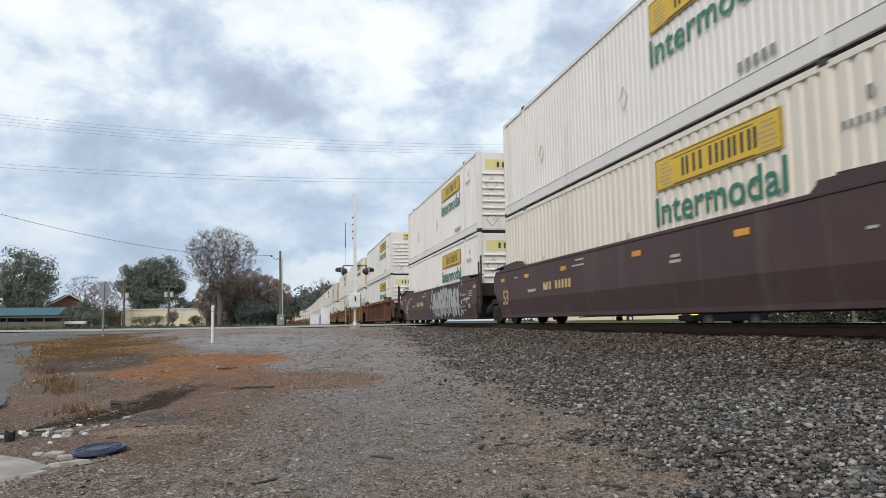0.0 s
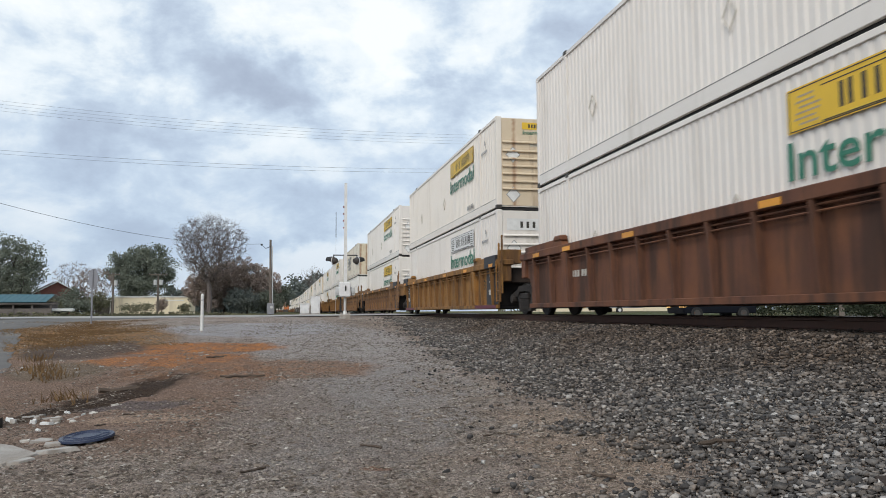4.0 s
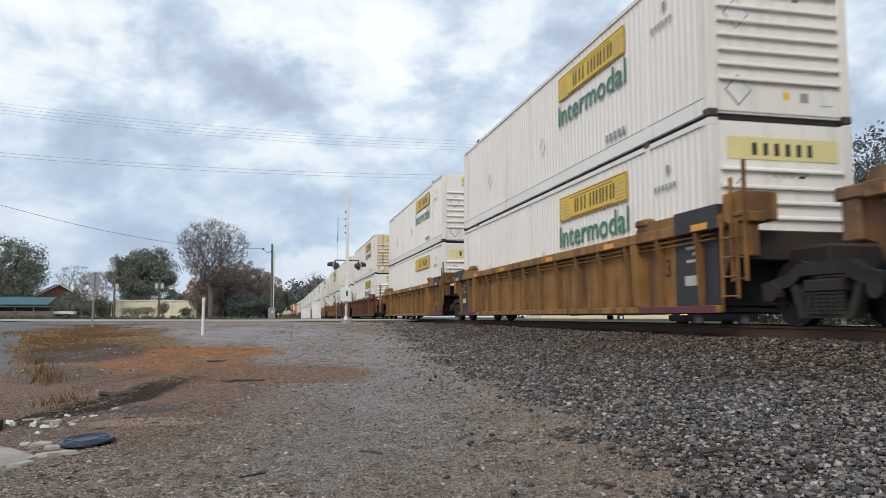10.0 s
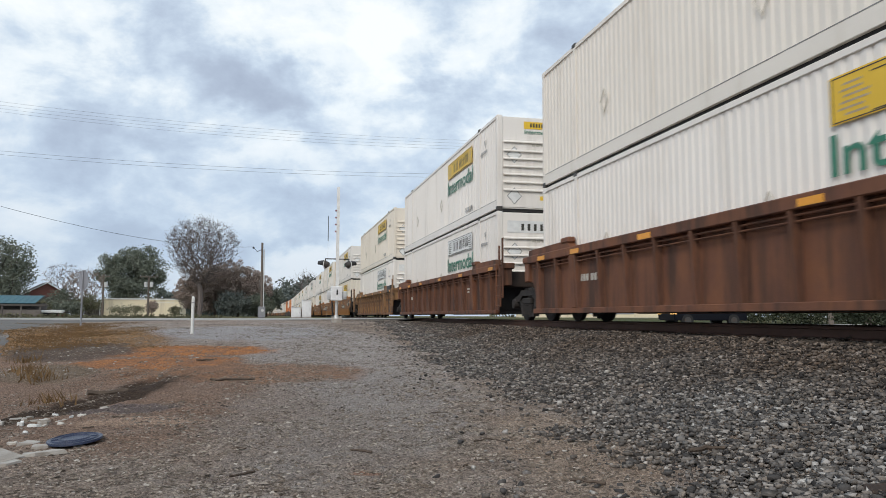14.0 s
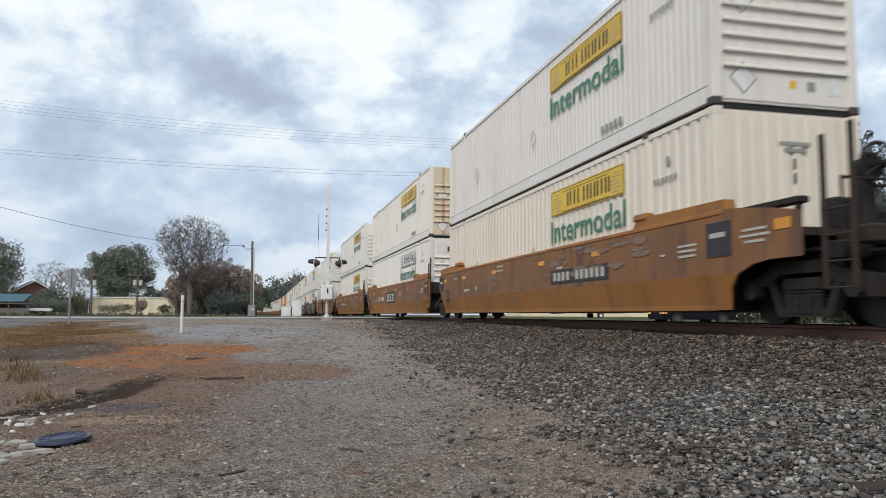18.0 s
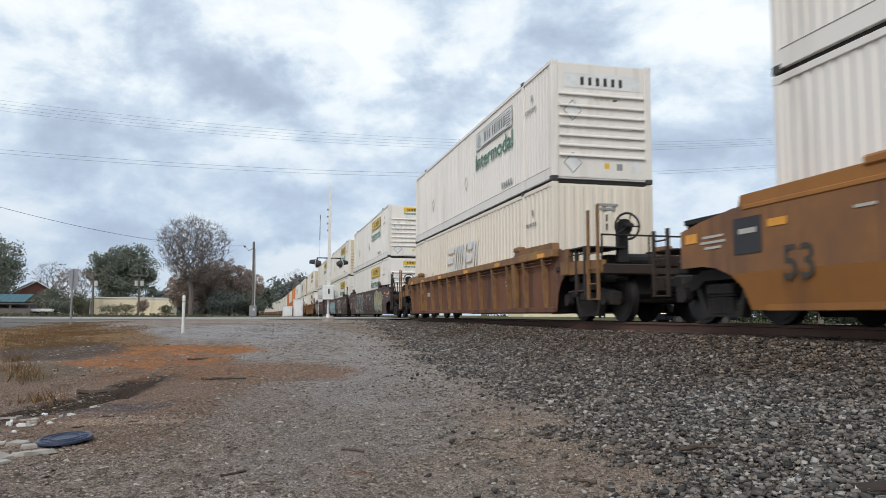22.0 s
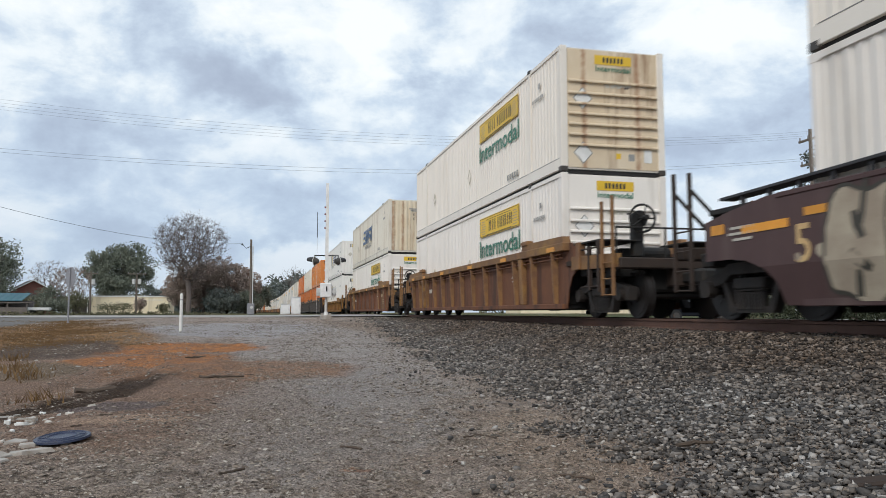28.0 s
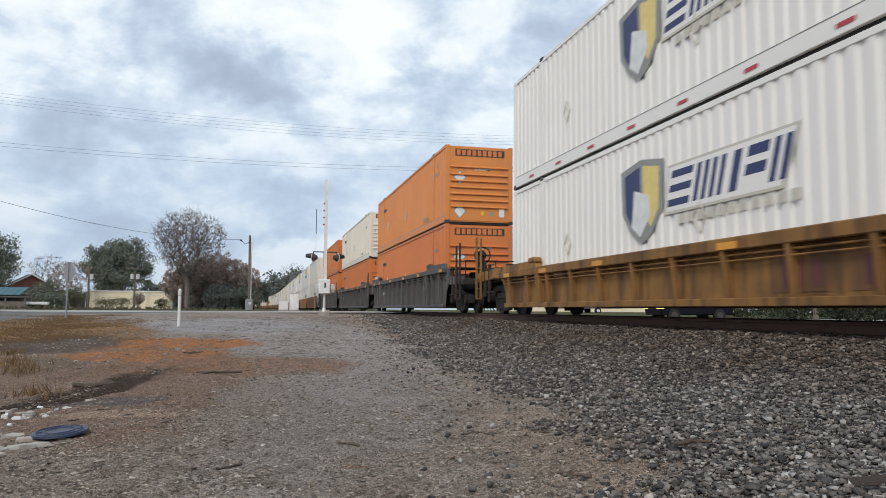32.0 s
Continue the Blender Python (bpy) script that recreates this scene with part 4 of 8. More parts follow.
def far_box(kind, paint, label, logo):
    co = thing("container", label, "container", "containers on the train")
    bm = bmesh.new()
    box(bm, -1.25, 1.25, -8.03, 8.03, 0.0, HIGH - 0.02)
    for e in (-1, 1):
        for q in (-1, 1):
            box(bm, *sorted((e * 1.295, e * 1.15)), *sorted((q * 8.075, q * 7.93)), 0, HIGH)
    part("body", bm, M[paint], co)
    for s in (-1, 1):
        for z in (0.0, HIGH - 0.1):
            bm = bmesh.new()
            box(bm, *sorted((s * 1.295, s * 1.22)), -8.05, 8.05, z, z + 0.12)
            part("rail", bm, M[paint], co)
    if logo in ("yellow", "white"):
        bm = bmesh.new()
        box(bm, -1.30, -1.25, -5.25, -1.65, 2.02, 2.60)
        part("logo_panel", bm, M["logo_yellow" if logo == "yellow" else "trim"], co, "yellow logo panel")
        bm = bmesh.new()
        box(bm, -0.45, 0.45, -8.08, -8.02, 2.52, 2.74)
        part("logo_panel", bm, M["logo_yellow"], co)
        part("wording", wording("Intermodal", 0.50, M["logo_green"]), None, co, "", on_side(-1.296, -3.45, 1.42, 1.18))
    return co


def well_car(kind, front, rear, paint, label, black_ends=False, art="", rear_truck=True, seed=0, trim="", ribs=14, drop=0.0):
    """One well unit of the container train; y runs up the line, the top of rail is z = 0."""
    rg = random.Random(seed)
    car = thing("well_car", label, "rail car", "well cars of the train")
    body = M[paint]
    trim_m = M[trim or paint]
    TOPZ = 1.60 - drop
    out = [(y, min(z, TOPZ)) for y, z in side_outline(front, rear, kind)]
    # reflective strips and stencils on the near side
    xs = -1.535 if kind == "rib" else -1.506

    def plate(name, y, z, w, h, material, label="", x=None):
        bm = bmesh.new()
        box(bm, (x or xs) - 0.004, (x or xs) + 0.004, y - w / 2, y + w / 2, z, z + h)
        return part(name, bm, M[material], car, label)
    for s in (-1, 1):
        if kind == "rib":
            bm = bmesh.new()
            prism(bm, out, s * 1.345, s * 1.37)
            side = part("side_sheet", bm, body, car)
            bm = bmesh.new()
            box(bm, *sorted((s * 1.32, s * 1.53)), -8.62, 8.62, TOPZ - 0.17, TOPZ + 0.012, 0.015)
            part("top_chord", bm, trim_m, car)
            bm = bmesh.new()
            box(bm, *sorted((s * 1.34, s * 1.455)), -8.4, 8.4, 0.185, 0.30, 0.01)
            part("side_sill", bm, body, car)
            for z in (TOPZ - 0.31, TOPZ - 0.23):
                bm = bmesh.new()
                tube(bm, (s * 1.455, -8.4, z), (s * 1.455, 8.4, z), 0.016, n=6)
                part("conduit", bm, body, car)
            if s < 0:
                me_bm = bmesh.new()
                v = box(me_bm, -1.525, -1.365, -0.05, 0.05, 0.30, TOPZ - 0.17)
                for q in v:
                    if q.co.x < -1.5:
                        q.co.y *= 0.72
                        if q.co.z < 0.5:
                            q.co.x += 0.075
                rib = mesh_of("rib", me_bm, body if ribs == 9 else trim_m)
            else:
                me_bm = bmesh.new()
                box(me_bm, 1.365, 1.525, -0.07, 0.07, 0.30, TOPZ - 0.17)
                rib = mesh_of("rib", me_bm, body if ribs == 9 else trim_m)
            for i in range(ribs):
                part("rib", rib, None, car, at=pose(0, -7.93 + i * 15.86 / (ribs - 1), 0))
            if s < 0:
                # doubled post near each end
                for e in (-1, 1):
                    bm = bmesh.new()
                    box(bm, -1.525, -1.365, *sorted((e * 5.72, e * 5.96)), 0.30, TOPZ - 0.17, 0.012)
                    for q in bm.verts:
                        if q.co.x < -1.45 and q.co.z < 0.6:
                            q.co.x += 0.06
                    part("stiffener", bm, trim_m, car)
        else:
            for z0, up in ((0.70, True), (0.70, False)):
                bm = bmesh.new()
                a, b = prism(bm, clip_z(out, z0, up), s * 1.50, s * 1.46)
                if not up:
                    for v in a + b:
                        v.co.x -= s * 0.10 * (0.70 - v.co.z) / 0.5
                part("upper_side" if up else "lower_side", bm, M["tan_fade"] if up and paint == "tan_car" else body, car)
            bm = bmesh.new()
            box(bm, *sorted((s * 1.36, s * 1.515)), -8.5, 8.5, TOPZ - 0.06, TOPZ + 0.010, 0.012)
            part("top_chord", bm, body, car)
            bm = bmesh.new()
            box(bm, *sorted((s * 1.34, s * 1.415)), -8.2, 8.2, 0.185, 0.285, 0.01)
            part("side_sill", bm, body, car)
        # raised corner guides above the chord
        for e, kind_e in ((-1, front), (1, rear)):
            bm = bmesh.new()
            if paint == "maroon_car":
                last = 9.7 if kind_e == "out" else 8.6
                prism(bm, [(e * 6.4, TOPZ + 0.15), (e * last, TOPZ + 0.08), (e * last, TOPZ + 0.115), (e * 6.4, TOPZ + 0.185)], s * 1.25, s * 1.50)
                for k in range(int((last - 6.45) / 0.55) + 1):
                    yy = e * (6.48 + 0.55 * k)
                    box(bm, *sorted((s * 1.42, s * 1.47)), yy - 0.03, yy + 0.03, TOPZ - 0.14, TOPZ + 0.12)
                part("guide_plate", bm, M["black_car"], car, "black steel plate on short posts")
                bm = bmesh.new()
                prism(bm, [(e * 5.9, TOPZ), (e * 6.05, TOPZ + 0.10), (e * 6.5, TOPZ + 0.11), (e * 6.6, TOPZ)], s * 1.33, s * 1.50)
                part("corner_guide", bm, trim_m, car)
            else:
                prism(bm, [(e * 5.9, TOPZ), (e * 6.05, TOPZ + 0.16), (e * 6.5, TOPZ + 0.17), (e * 8.55, TOPZ + 0.15), (e * 8.6, TOPZ)], s * 1.33, s * 1.50)
                part("corner_guide", bm, trim_m, car)
            bm = bmesh.new()
            if paint == "maroon_car" and art in ("", "graffiti"):
                prism(bm, [(e * 6.0, TOPZ - 0.02), (e * 6.08, TOPZ + 0.15), (e * 7.5, TOPZ + 0.15), (e * 7.65, TOPZ - 0.02)], s * 1.36, s * 1.51)
            elif paint == "maroon_car":
                a, b = prism(bm, [(e * 5.98, TOPZ - 0.02), (e * 5.94, TOPZ + 0.20), (e * 6.22, TOPZ + 0.36), (e * 6.50, TOPZ + 0.20), (e * 6.44, TOPZ - 0.02)], s * 1.38, s * 1.52)
                for q in a + b:
                    q.co.x += s * 0.10 * max(q.co.z - TOPZ - 0.1, 0)
            else:
                box(bm, *sorted((s * 1.34, s * 1.53)), *sorted((e * 5.95, e * 6.4)), TOPZ + 0.12, TOPZ + 0.25, 0.03)
            part("guide_block", bm, trim_m, car)
    bm = bmesh.new()
    box(bm, -1.36, 1.36, -8.2, 8.2, 0.20, 0.30)
    for e in (-1, 1):
        prism(bm, [(e * 8.15, 0.3), (e * 8.25, 0.3), (e * 8.55, 1.35), (e * 8.45, 1.35)], -1.36, 1.36)
    part("well_floor", bm, M["gap"], car)
    for e, kind_e in ((-1, front), (1, rear)):
        if kind_e == "out":
            bm = bmesh.new()
            box(bm, -1.40, 1.40, *sorted((e * 8.5, e * 10.0)), 1.10, 1.20)
            box(bm, -0.30, 0.30, *sorted((e * 8.4, e * 11.0)), 0.60, 1.10, 0.02)
            box(bm, -1.42, 1.42, *sorted((e * 10.75, e * 11.05)), 0.92, 1.12, 0.02)
            box(bm, -0.9, -0.6, *sorted((e * 8.6, e * 10.9)), 0.95, 1.1)
            box(bm, 0.6, 0.9, *sorted((e * 8.6, e * 10.9)), 0.95, 1.1)
            part("end_platform", bm, M["grime_shade"], car)
            bm = bmesh.new()
            box(bm, -0.66, 0.66, *sorted((e * 8.55, e * 10.7)), 0.50, 0.98, 0.05)
            part("underframe", bm, M["truck"], car, "black underframe over the truck")
            bm = bmesh.new()
            box(bm, -0.14, 0.14, *sorted((e * 10.95, e * 11.45)), 0.66, 0.86, 0.03)
            box(bm, -0.2, 0.2, *sorted((e * 11.4, e * 11.78)), 0.62, 0.90, 0.05)
            part("coupler", bm, M["truck"], car)
            for s in (-1, 1):
                bm = bmesh.new()
                for yy in (10.42, 10.86):
                    box(bm, *sorted((s * 1.46, s * 1.52)), *sorted((e * yy, e * (yy + 0.05))), 0.42, 1.52 if (e < 0 and (drop or paint == "brown_car")) or (e > 0 and paint == "tan_car") else (2.28 if yy > 10.5 else 2.22), 0.006)
                for z in (0.44, 0.74, 1.04, 1.34):
                    tube(bm, (s * 1.49, e * 10.43, z), (s * 1.49, e * 10.9, z), 0.014, n=6)
                part("ladder", bm, M["post"] if kind == "smooth" or paint == "grey_car" else trim_m, car)
                if kind == "smooth":
                    bm = bmesh.new()
                    for yy in (10.44, 10.88) if paint == "maroon_car" else ():
                        tube(bm, (s * 1.47, e * yy, 1.95), (s * 1.2, e * (yy - 0.62), 1.2), 0.03, n=6)
                    box(bm, *sorted((s * 1.30, s * 1.47)), *sorted((e * 8.7, e * 10.0)), 1.50, 1.58, 0.01)
                    for yy in (8.9, 9.4, 9.9):
                        box(bm, *sorted((s * 1.38, s * 1.44)), *sorted((e * yy, e * (yy + 0.06))), 1.36, 1.54)
                    part("walkway_frame", bm, M["truck"], car, "black walkway frame")
                    if s < 0:
                        for z, w in ((1.24, 0.5), (1.16, 0.6), (1.08, 0.4)):
                            plate("stencil", e * 9.2, z, w, 0.035, "stencil")
                        plate("reflector", e * 9.75, 1.20, 0.3, 0.14, "conspic")
                if kind == "rib":
                    bm = bmesh.new()
                    prism(bm, [(e * 8.9, 0.99), (e * 10.96, 0.95), (e * 10.96, 1.20), (e * 9.9, 1.24), (e * 8.9, 1.28)], s * 1.36, s * 1.45)
                    part("end_beam", bm, trim_m, car)
                    bm = bmesh.new()
                    zw = max(TOPZ - 0.10, 1.26)
                    box(bm, *sorted((s * 0.55, s * 1.44)), *sorted((e * 9.0, e * 10.2)), zw, zw + 0.035, 0.006)
                    for yy in (9.06, 9.6, 10.12):
                        box(bm, *sorted((s * 1.36, s * 1.42)), *sorted((e * yy, e * (yy + 0.05))), 1.2, zw)
                    part("walkway", bm, M["truck"], car, "black grated walkway on short posts")
                    bm = bmesh.new()
                    box(bm, *sorted((s * 1.34, s * 1.50)), *sorted((e * 9.22, e * 9.38)), 0.98, TOPZ - 0.06, 0.015)
                    part("end_post", bm, trim_m, car)
                    for yy, z0, z1 in ((9.72, 0.55, 1.42), (10.14, 0.50, 1.50)):
                        bm = bmesh.new()
                        box(bm, *sorted((s * 1.40, s * 1.47)), *sorted((e * yy, e * (yy + 0.08))), z0, z1, 0.008)
                        part("stanchion", bm, M["post"], car)
                    for z in (0.62, 1.38):
                        bm = bmesh.new()
                        tube(bm, (s * 1.44, e * 9.34, z if z > 1 else 0.62), (s * 1.44, e * 10.2, z), 0.018, n=6)
                        part("grab_rail", bm, M["post"], car)
                bm = bmesh.new()
                tube(bm, (s * 0.9, e * 8.7, 0.88), (s * 0.9, e * 10.9, 0.86), 0.045, n=6)
                tube(bm, (s * 1.2, e * 8.9, 0.95), (s * 1.2, e * 10.6, 0.92), 0.03, n=6)
                box(bm, *sorted((s * 0.5, s * 1.25)), *sorted((e * 8.9, e * 9.2)), 0.86, 1.08, 0.02)
                box(bm, *sorted((s * 0.7, s * 1.3)), *sorted((e * 10.2, e * 10.5)), 0.78, 1.0, 0.02)
                part("brake_rigging", bm, M["truck"], car)
            if e < 0 and paint == "amber_car":
                bm = bmesh.new()
                box(bm, -1.35, -0.45, -10.35, -9.65, 1.66, 1.86, 0.02)
                for px0, py0 in ((-1.28, -10.28), (-0.52, -10.28), (-1.28, -9.72), (-0.52, -9.72)):
                    box(bm, px0 - 0.04, px0 + 0.04, py0 - 0.04, py0 + 0.04, 1.15, 1.67)
                part("crossover_board", bm, trim_m, car, "mustard crossover board on legs")
            elif e < 0:
                bm = bmesh.new()
                ring = [(-0.55 + 0.27 * math.cos(k * math.pi / 10), -10.30, 1.95 + 0.27 * math.sin(k * math.pi / 10)) for k in range(21)]
                for a, b in zip(ring, ring[1:]):
                    tube(bm, a, b, 0.024, n=5, caps=False)
                for k in range(5):
                    tube(bm, (-0.55, -10.32, 1.95), (-0.55 + 0.27 * math.cos(k * 1.257), -10.30, 1.95 + 0.27 * math.sin(k * 1.257)), 0.016, n=4)
                tube(bm, (-0.55, -10.20, 1.95), (-0.55, -10.12, 1.95), 0.17, n=14)
                box(bm, -0.80, -0.30, -9.85, -9.55, 1.2, 1.40 if kind == "rib" else 1.62, 0.03)
                for px0 in (-1.15, -0.1, 0.9):
                    tube(bm, (px0, -10.35, 1.1), (px0, -10.35, 1.78), 0.02, n=5)
                tube(bm, (-1.15, -10.35, 1.76), (0.9, -10.35, 1.76), 0.02, n=5)
                tube(bm, (-0.55, -10.5, 1.95), (-0.55, -10.1, 1.95), 0.05, n=8)
                box(bm, -0.66, -0.44, -10.15, -9.95, 1.2, 2.05, 0.03)
                part("brake_wheel", bm, M["truck"], car, "black hand-brake wheel and housing")
                bm = bmesh.new()
                zr = 1.32 if kind == "rib" else 1.50
                tube(bm, (-0.3, -9.4, zr), (0.5, -9.4, zr), 0.15, n=14)
                box(bm, -0.2, 0.4, -9.55, -9.25, 1.15, zr - 0.08)
                part("air_reservoir", bm, M["truck"], car)
            # wheels and frames under the platform
            truck_proto(car, e * 9.6, True)
        else:
            bm = bmesh.new()
            box(bm, -0.45, 0.45, *sorted((e * 8.4, e * 9.55)), 0.62, 1.15, 0.05)
            box(bm, -1.35, 1.35, *sorted((e * 8.5, e * 8.74)), 0.95, 1.40, 0.02)
            part("drawbar_end", bm, M["grime_shade"], car)
            if kind == "rib":
                for s in (-1, 1):
                    bm = bmesh.new()
                    box(bm, *sorted((s * 1.16, s * 1.45)), *sorted((e * 8.76, e * 9.05)), 0.98, 1.50, 0.02)
                    box(bm, *sorted((s * 1.10, s * 1.48)), *sorted((e * 8.70, e * 9.12)), 1.46, 1.62, 0.02)
                    part("end_collar", bm, trim_m, car)
            for s in (-1, 1):
                bm = bmesh.new()
                for yy in (8.86, 9.18):
                    box(bm, *sorted((s * 1.47, s * 1.52)), *sorted((e * yy, e * (yy + 0.045))), 0.62, 2.32 - (0.2 if yy < 9 else 0), 0.006)
                for z in (0.66, 0.96, 1.26, 1.56):
                    tube(bm, (s * 1.49, e * 8.86, z), (s * 1.49, e * 9.22, z), 0.014, n=6)
                if e > 0 or s > 0:
                    bm.free()
                    continue
                part("ladder", bm, M["post"] if kind == "smooth" else trim_m, car)
                if paint == "yellow_car":
                    bm = bmesh.new()
                    box(bm, -1.46, -0.85, *sorted((e * 8.60, e * 9.05)), 1.50, 1.92, 0.02)
                    part("step_box", bm, trim_m, car, "mustard steel box on the end")
                bm = bmesh.new()
                for yy in (8.62, 9.0):
                    box(bm, -1.53, -1.485, *sorted((e * yy, e * (yy + 0.04))), 0.38, 1.5, 0.006)
                for z in (0.42, 0.70, 0.98, 1.26):
                    tube(bm, (-1.51, e * 8.62, z), (-1.51, e * 9.04, z), 0.016, n=6)
                part("lower_ladder", bm, trim_m, car)
            if e > 0 and rear_truck:
                truck_proto(car, 9.775, True)
    zc = TOPZ - 0.15 if kind == "rib" else 1.26
    for i, y in enumerate((-8.2, -4.6, -1.3, 2.4, 5.6, 7.9)):
        plate("reflector", y + rg.uniform(-0.3, 0.3), zc, 0.45 if kind == "rib" else 0.36, 0.10, "conspic")
    if kind == "smooth":
        for y, z, w in ((-7.6, 1.16, 0.5), (-7.6, 1.08, 0.5), (-7.6, 1.0, 0.46), (-6.9, 1.06, 0.16), (1.6, 1.42, 0.5), (1.7, 1.30, 0.7), (6.4, 1.3, 0.3)):
            plate("stencil", y, z, w, 0.035, "stencil")
        if art != "bubble":
            part("size_number", wording("53", 0.42, M["logo_dark" if paint == "tan_car" else "tan_stencil"]), None, car, "size number 53 in worn stencil", on_side(-1.507, 7.45, 0.58))
    if kind == "smooth" and paint == "tan_car":
        for e in (-1, 1):
            bm = bmesh.new()
            box(bm, -1.512, -1.504, *sorted((e * 8.70, e * 8.12)), 0.95, 1.44)
            part("end_panel", bm, M["black_car"], car, "dark grey panel with a stencilled mark")
            plate("stencil", e * 8.4, 1.22, 0.36, 0.07, "stencil", x=-1.513)
    if ribs == 9:
        for e in (-1, 1):
            bm = bmesh.new()
            box(bm, -1.381, -1.371, *sorted((e * 6.02, e * 8.36)), 0.31, 1.42)
            panel = part("end_panel", bm, M["amber_car"], car, "worn orange-brown end panel")
            for yy, z, w, h in ((6.5, 0.95, 0.34, 0.16), (6.95, 0.60, 0.30, 0.05), (6.95, 0.70, 0.30, 0.05), (6.95, 0.80, 0.22, 0.05), (7.4, 0.62, 0.10, 0.24), (7.5, 1.12, 0.10, 0.14), (7.3, 1.12, 0.10, 0.14), (7.1, 1.12, 0.10, 0.14)):
                bm = bmesh.new()
                box(bm, -1.385, -1.381, e * yy - w / 2, e * yy + w / 2, z, z + h)
                part("placard", bm, M["logo_shadow"], panel)
        part("size_number", wording("53", 0.34, M["tan_stencil"]), None, car, "size number 53 in tan", on_side(-1.377, -5.2, 0.72))
    if black_ends:
        part("size_number", wording("53", 0.30, M["logo_dark"]), None, car, "size number 53 in black", on_side(-1.377, -6.75, 0.80))
        for e in [q for q, kind_e in ((-1, front), (1, rear)) if kind_e == "art"]:
            if paint == "yellow_car":
                bm = bmesh.new()
                box(bm, -1.462, -1.451, *sorted((e * 5.9, e * 8.35)), 0.19, 0.295)
                part("primer_patch", bm, M["primer"], car, "magenta primer on the sill")
            bm = bmesh.new()
            box(bm, -1.389, -1.371, *sorted((e * 8.36, e * 7.12)), 0.31, 1.42)
            box(bm, -1.538, -1.30, *sorted((e * 8.58, e * 7.35)), TOPZ - 0.175, TOPZ + 0.19, 0.012)
            part("black_panel", bm, M["black_car"], car, "black lettering panel")
            for k, (z, w) in enumerate(((1.2, 0.3), (1.1, 0.18), (0.99, 0.3), (0.62, 0.42))):
                plate("stencil", e * (7.62 if k != 1 else 7.75), z, w, 0.045 if k < 3 else 0.16, "stencil", x=-1.392)
    else:
        for y, z, w, h in ((5.62, 0.86, 0.11, 0.36), (5.46, 0.86, 0.11, 0.36), (5.30, 0.86, 0.11, 0.36), (5.06, 0.86, 0.11, 0.36), (4.90, 0.86, 0.11, 0.36), (4.74, 0.86, 0.11, 0.36), (-5.0, 1.0, 0.3, 0.12), (-5.0, 0.9, 0.24, 0.12)) if kind == "rib" else ((5.0, 0.86, 0.62, 0.07), (3.9, 0.86, 0.12, 0.12), (-2.6, 1.12, 0.3, 0.05), (-2.6, 1.03, 0.36, 0.05)):
            plate("stencil", y, z, w, h if kind == "smooth" else h * 0.4, "stencil", x=None if kind == "smooth" else -1.376)
    if kind == "smooth":
        for k in range(9):
            if k != 3 and not (paint == "tan_car" and art != "sign"):
                plate("mark_bar", 4.0 - 0.22 * k, 0.86, 0.13, 0.20, "tan_stencil" if paint == "maroon_car" else "stencil")

    def stroke(pts, width, material, name="painted_tag", label="sprayed stroke of paint", lift=0.0):
        bm = bmesh.new()
        fine = []
        for a, b in zip(pts, pts[1:]):
            k = max(1, int(math.hypot(b[0] - a[0], b[1] - a[1]) / 0.09))
            fine += [(a[0] + (b[0] - a[0]) * i / k, a[1] + (b[1] - a[1]) * i / k) for i in range(k)]
        pts = fine + [pts[-1]]
        prev = None
        for k, (y, z) in enumerate(pts):
            a, b = pts[max(k - 1, 0)], pts[min(k + 1, len(pts) - 1)]
            dy, dz = b[0] - a[0], b[1] - a[1]
            ln = math.hypot(dy, dz) + 1e-6
            ny, nz = -dz / ln * width / 2, dy / ln * width / 2
            if k in (0, len(pts) - 1):
                ny, nz = ny * 0.7, nz * 0.7
            row = [bm.verts.new((-1.512 - lift + 0.20 * max(0.70 - zz, 0), yy, max(zz, 0.24))) for yy, zz in ((y - ny, z - nz), (y + ny, z + nz))]
            if prev:
                bm.faces.new((prev[0], prev[1], row[1], row[0]))
            prev = row
        part(name, bm, M[material], car, label)
    def on_skin(y, z, lift):
        z = max(z, 0.235)
        return (-1.512 - lift + 0.20 * max(0.70 - z, 0), y, z)

    def blob(y0, y1, z0, z1, r2, material, lift, label="sprayed letter shape", square=3.0):
        """One filled, round-cornered sprayed shape; gives back its outline."""
        p1, p2, tilt = r2.uniform(0, 6.28), r2.uniform(0, 6.28), r2.uniform(-0.12, 0.12)
        mid, half = (z0 + z1) / 2, (z1 - z0) / 2
        n = 16
        cols = []
        for k in range(n + 1):
            w = -0.995 + 1.99 * k / n
            hgt = (1 - abs(w) ** square) ** (1 / square)
            top = mid + half * hgt * (0.93 + 0.10 * math.sin(4.2 * w + p1))
            bot = mid - half * hgt * (0.93 + 0.10 * math.sin(4.8 * w + p2))
            yy = (y0 + y1) / 2 + (y1 - y0) / 2 * w
            cols.append((yy, bot, top))
        bm = bmesh.new()
        for (ya, ba, ta), (yb, bb, tb) in zip(cols, cols[1:]):
            for lo, hi in ((0.0, 0.70), (0.70, 9.0)):
                q = [(ya, min(max(ba, lo), hi)), (yb, min(max(bb, lo), hi)), (yb, max(min(tb, hi), lo)), (ya, max(min(ta, hi), lo))]
                if q[3][1] - q[0][1] > 0.004 and q[2][1] - q[1][1] > 0.004:
                    bm.faces.new([bm.verts.new(on_skin(y + tilt * (z - mid), z, lift)) for y, z in q])
        bmesh.ops.remove_doubles(bm, verts=bm.verts[:], dist=0.0005)
        part("painted_tag", bm, M[material], car, label)
        ring = [(y, t) for y, b, t in cols] + [(y, b) for y, b, t in cols[::-1]]
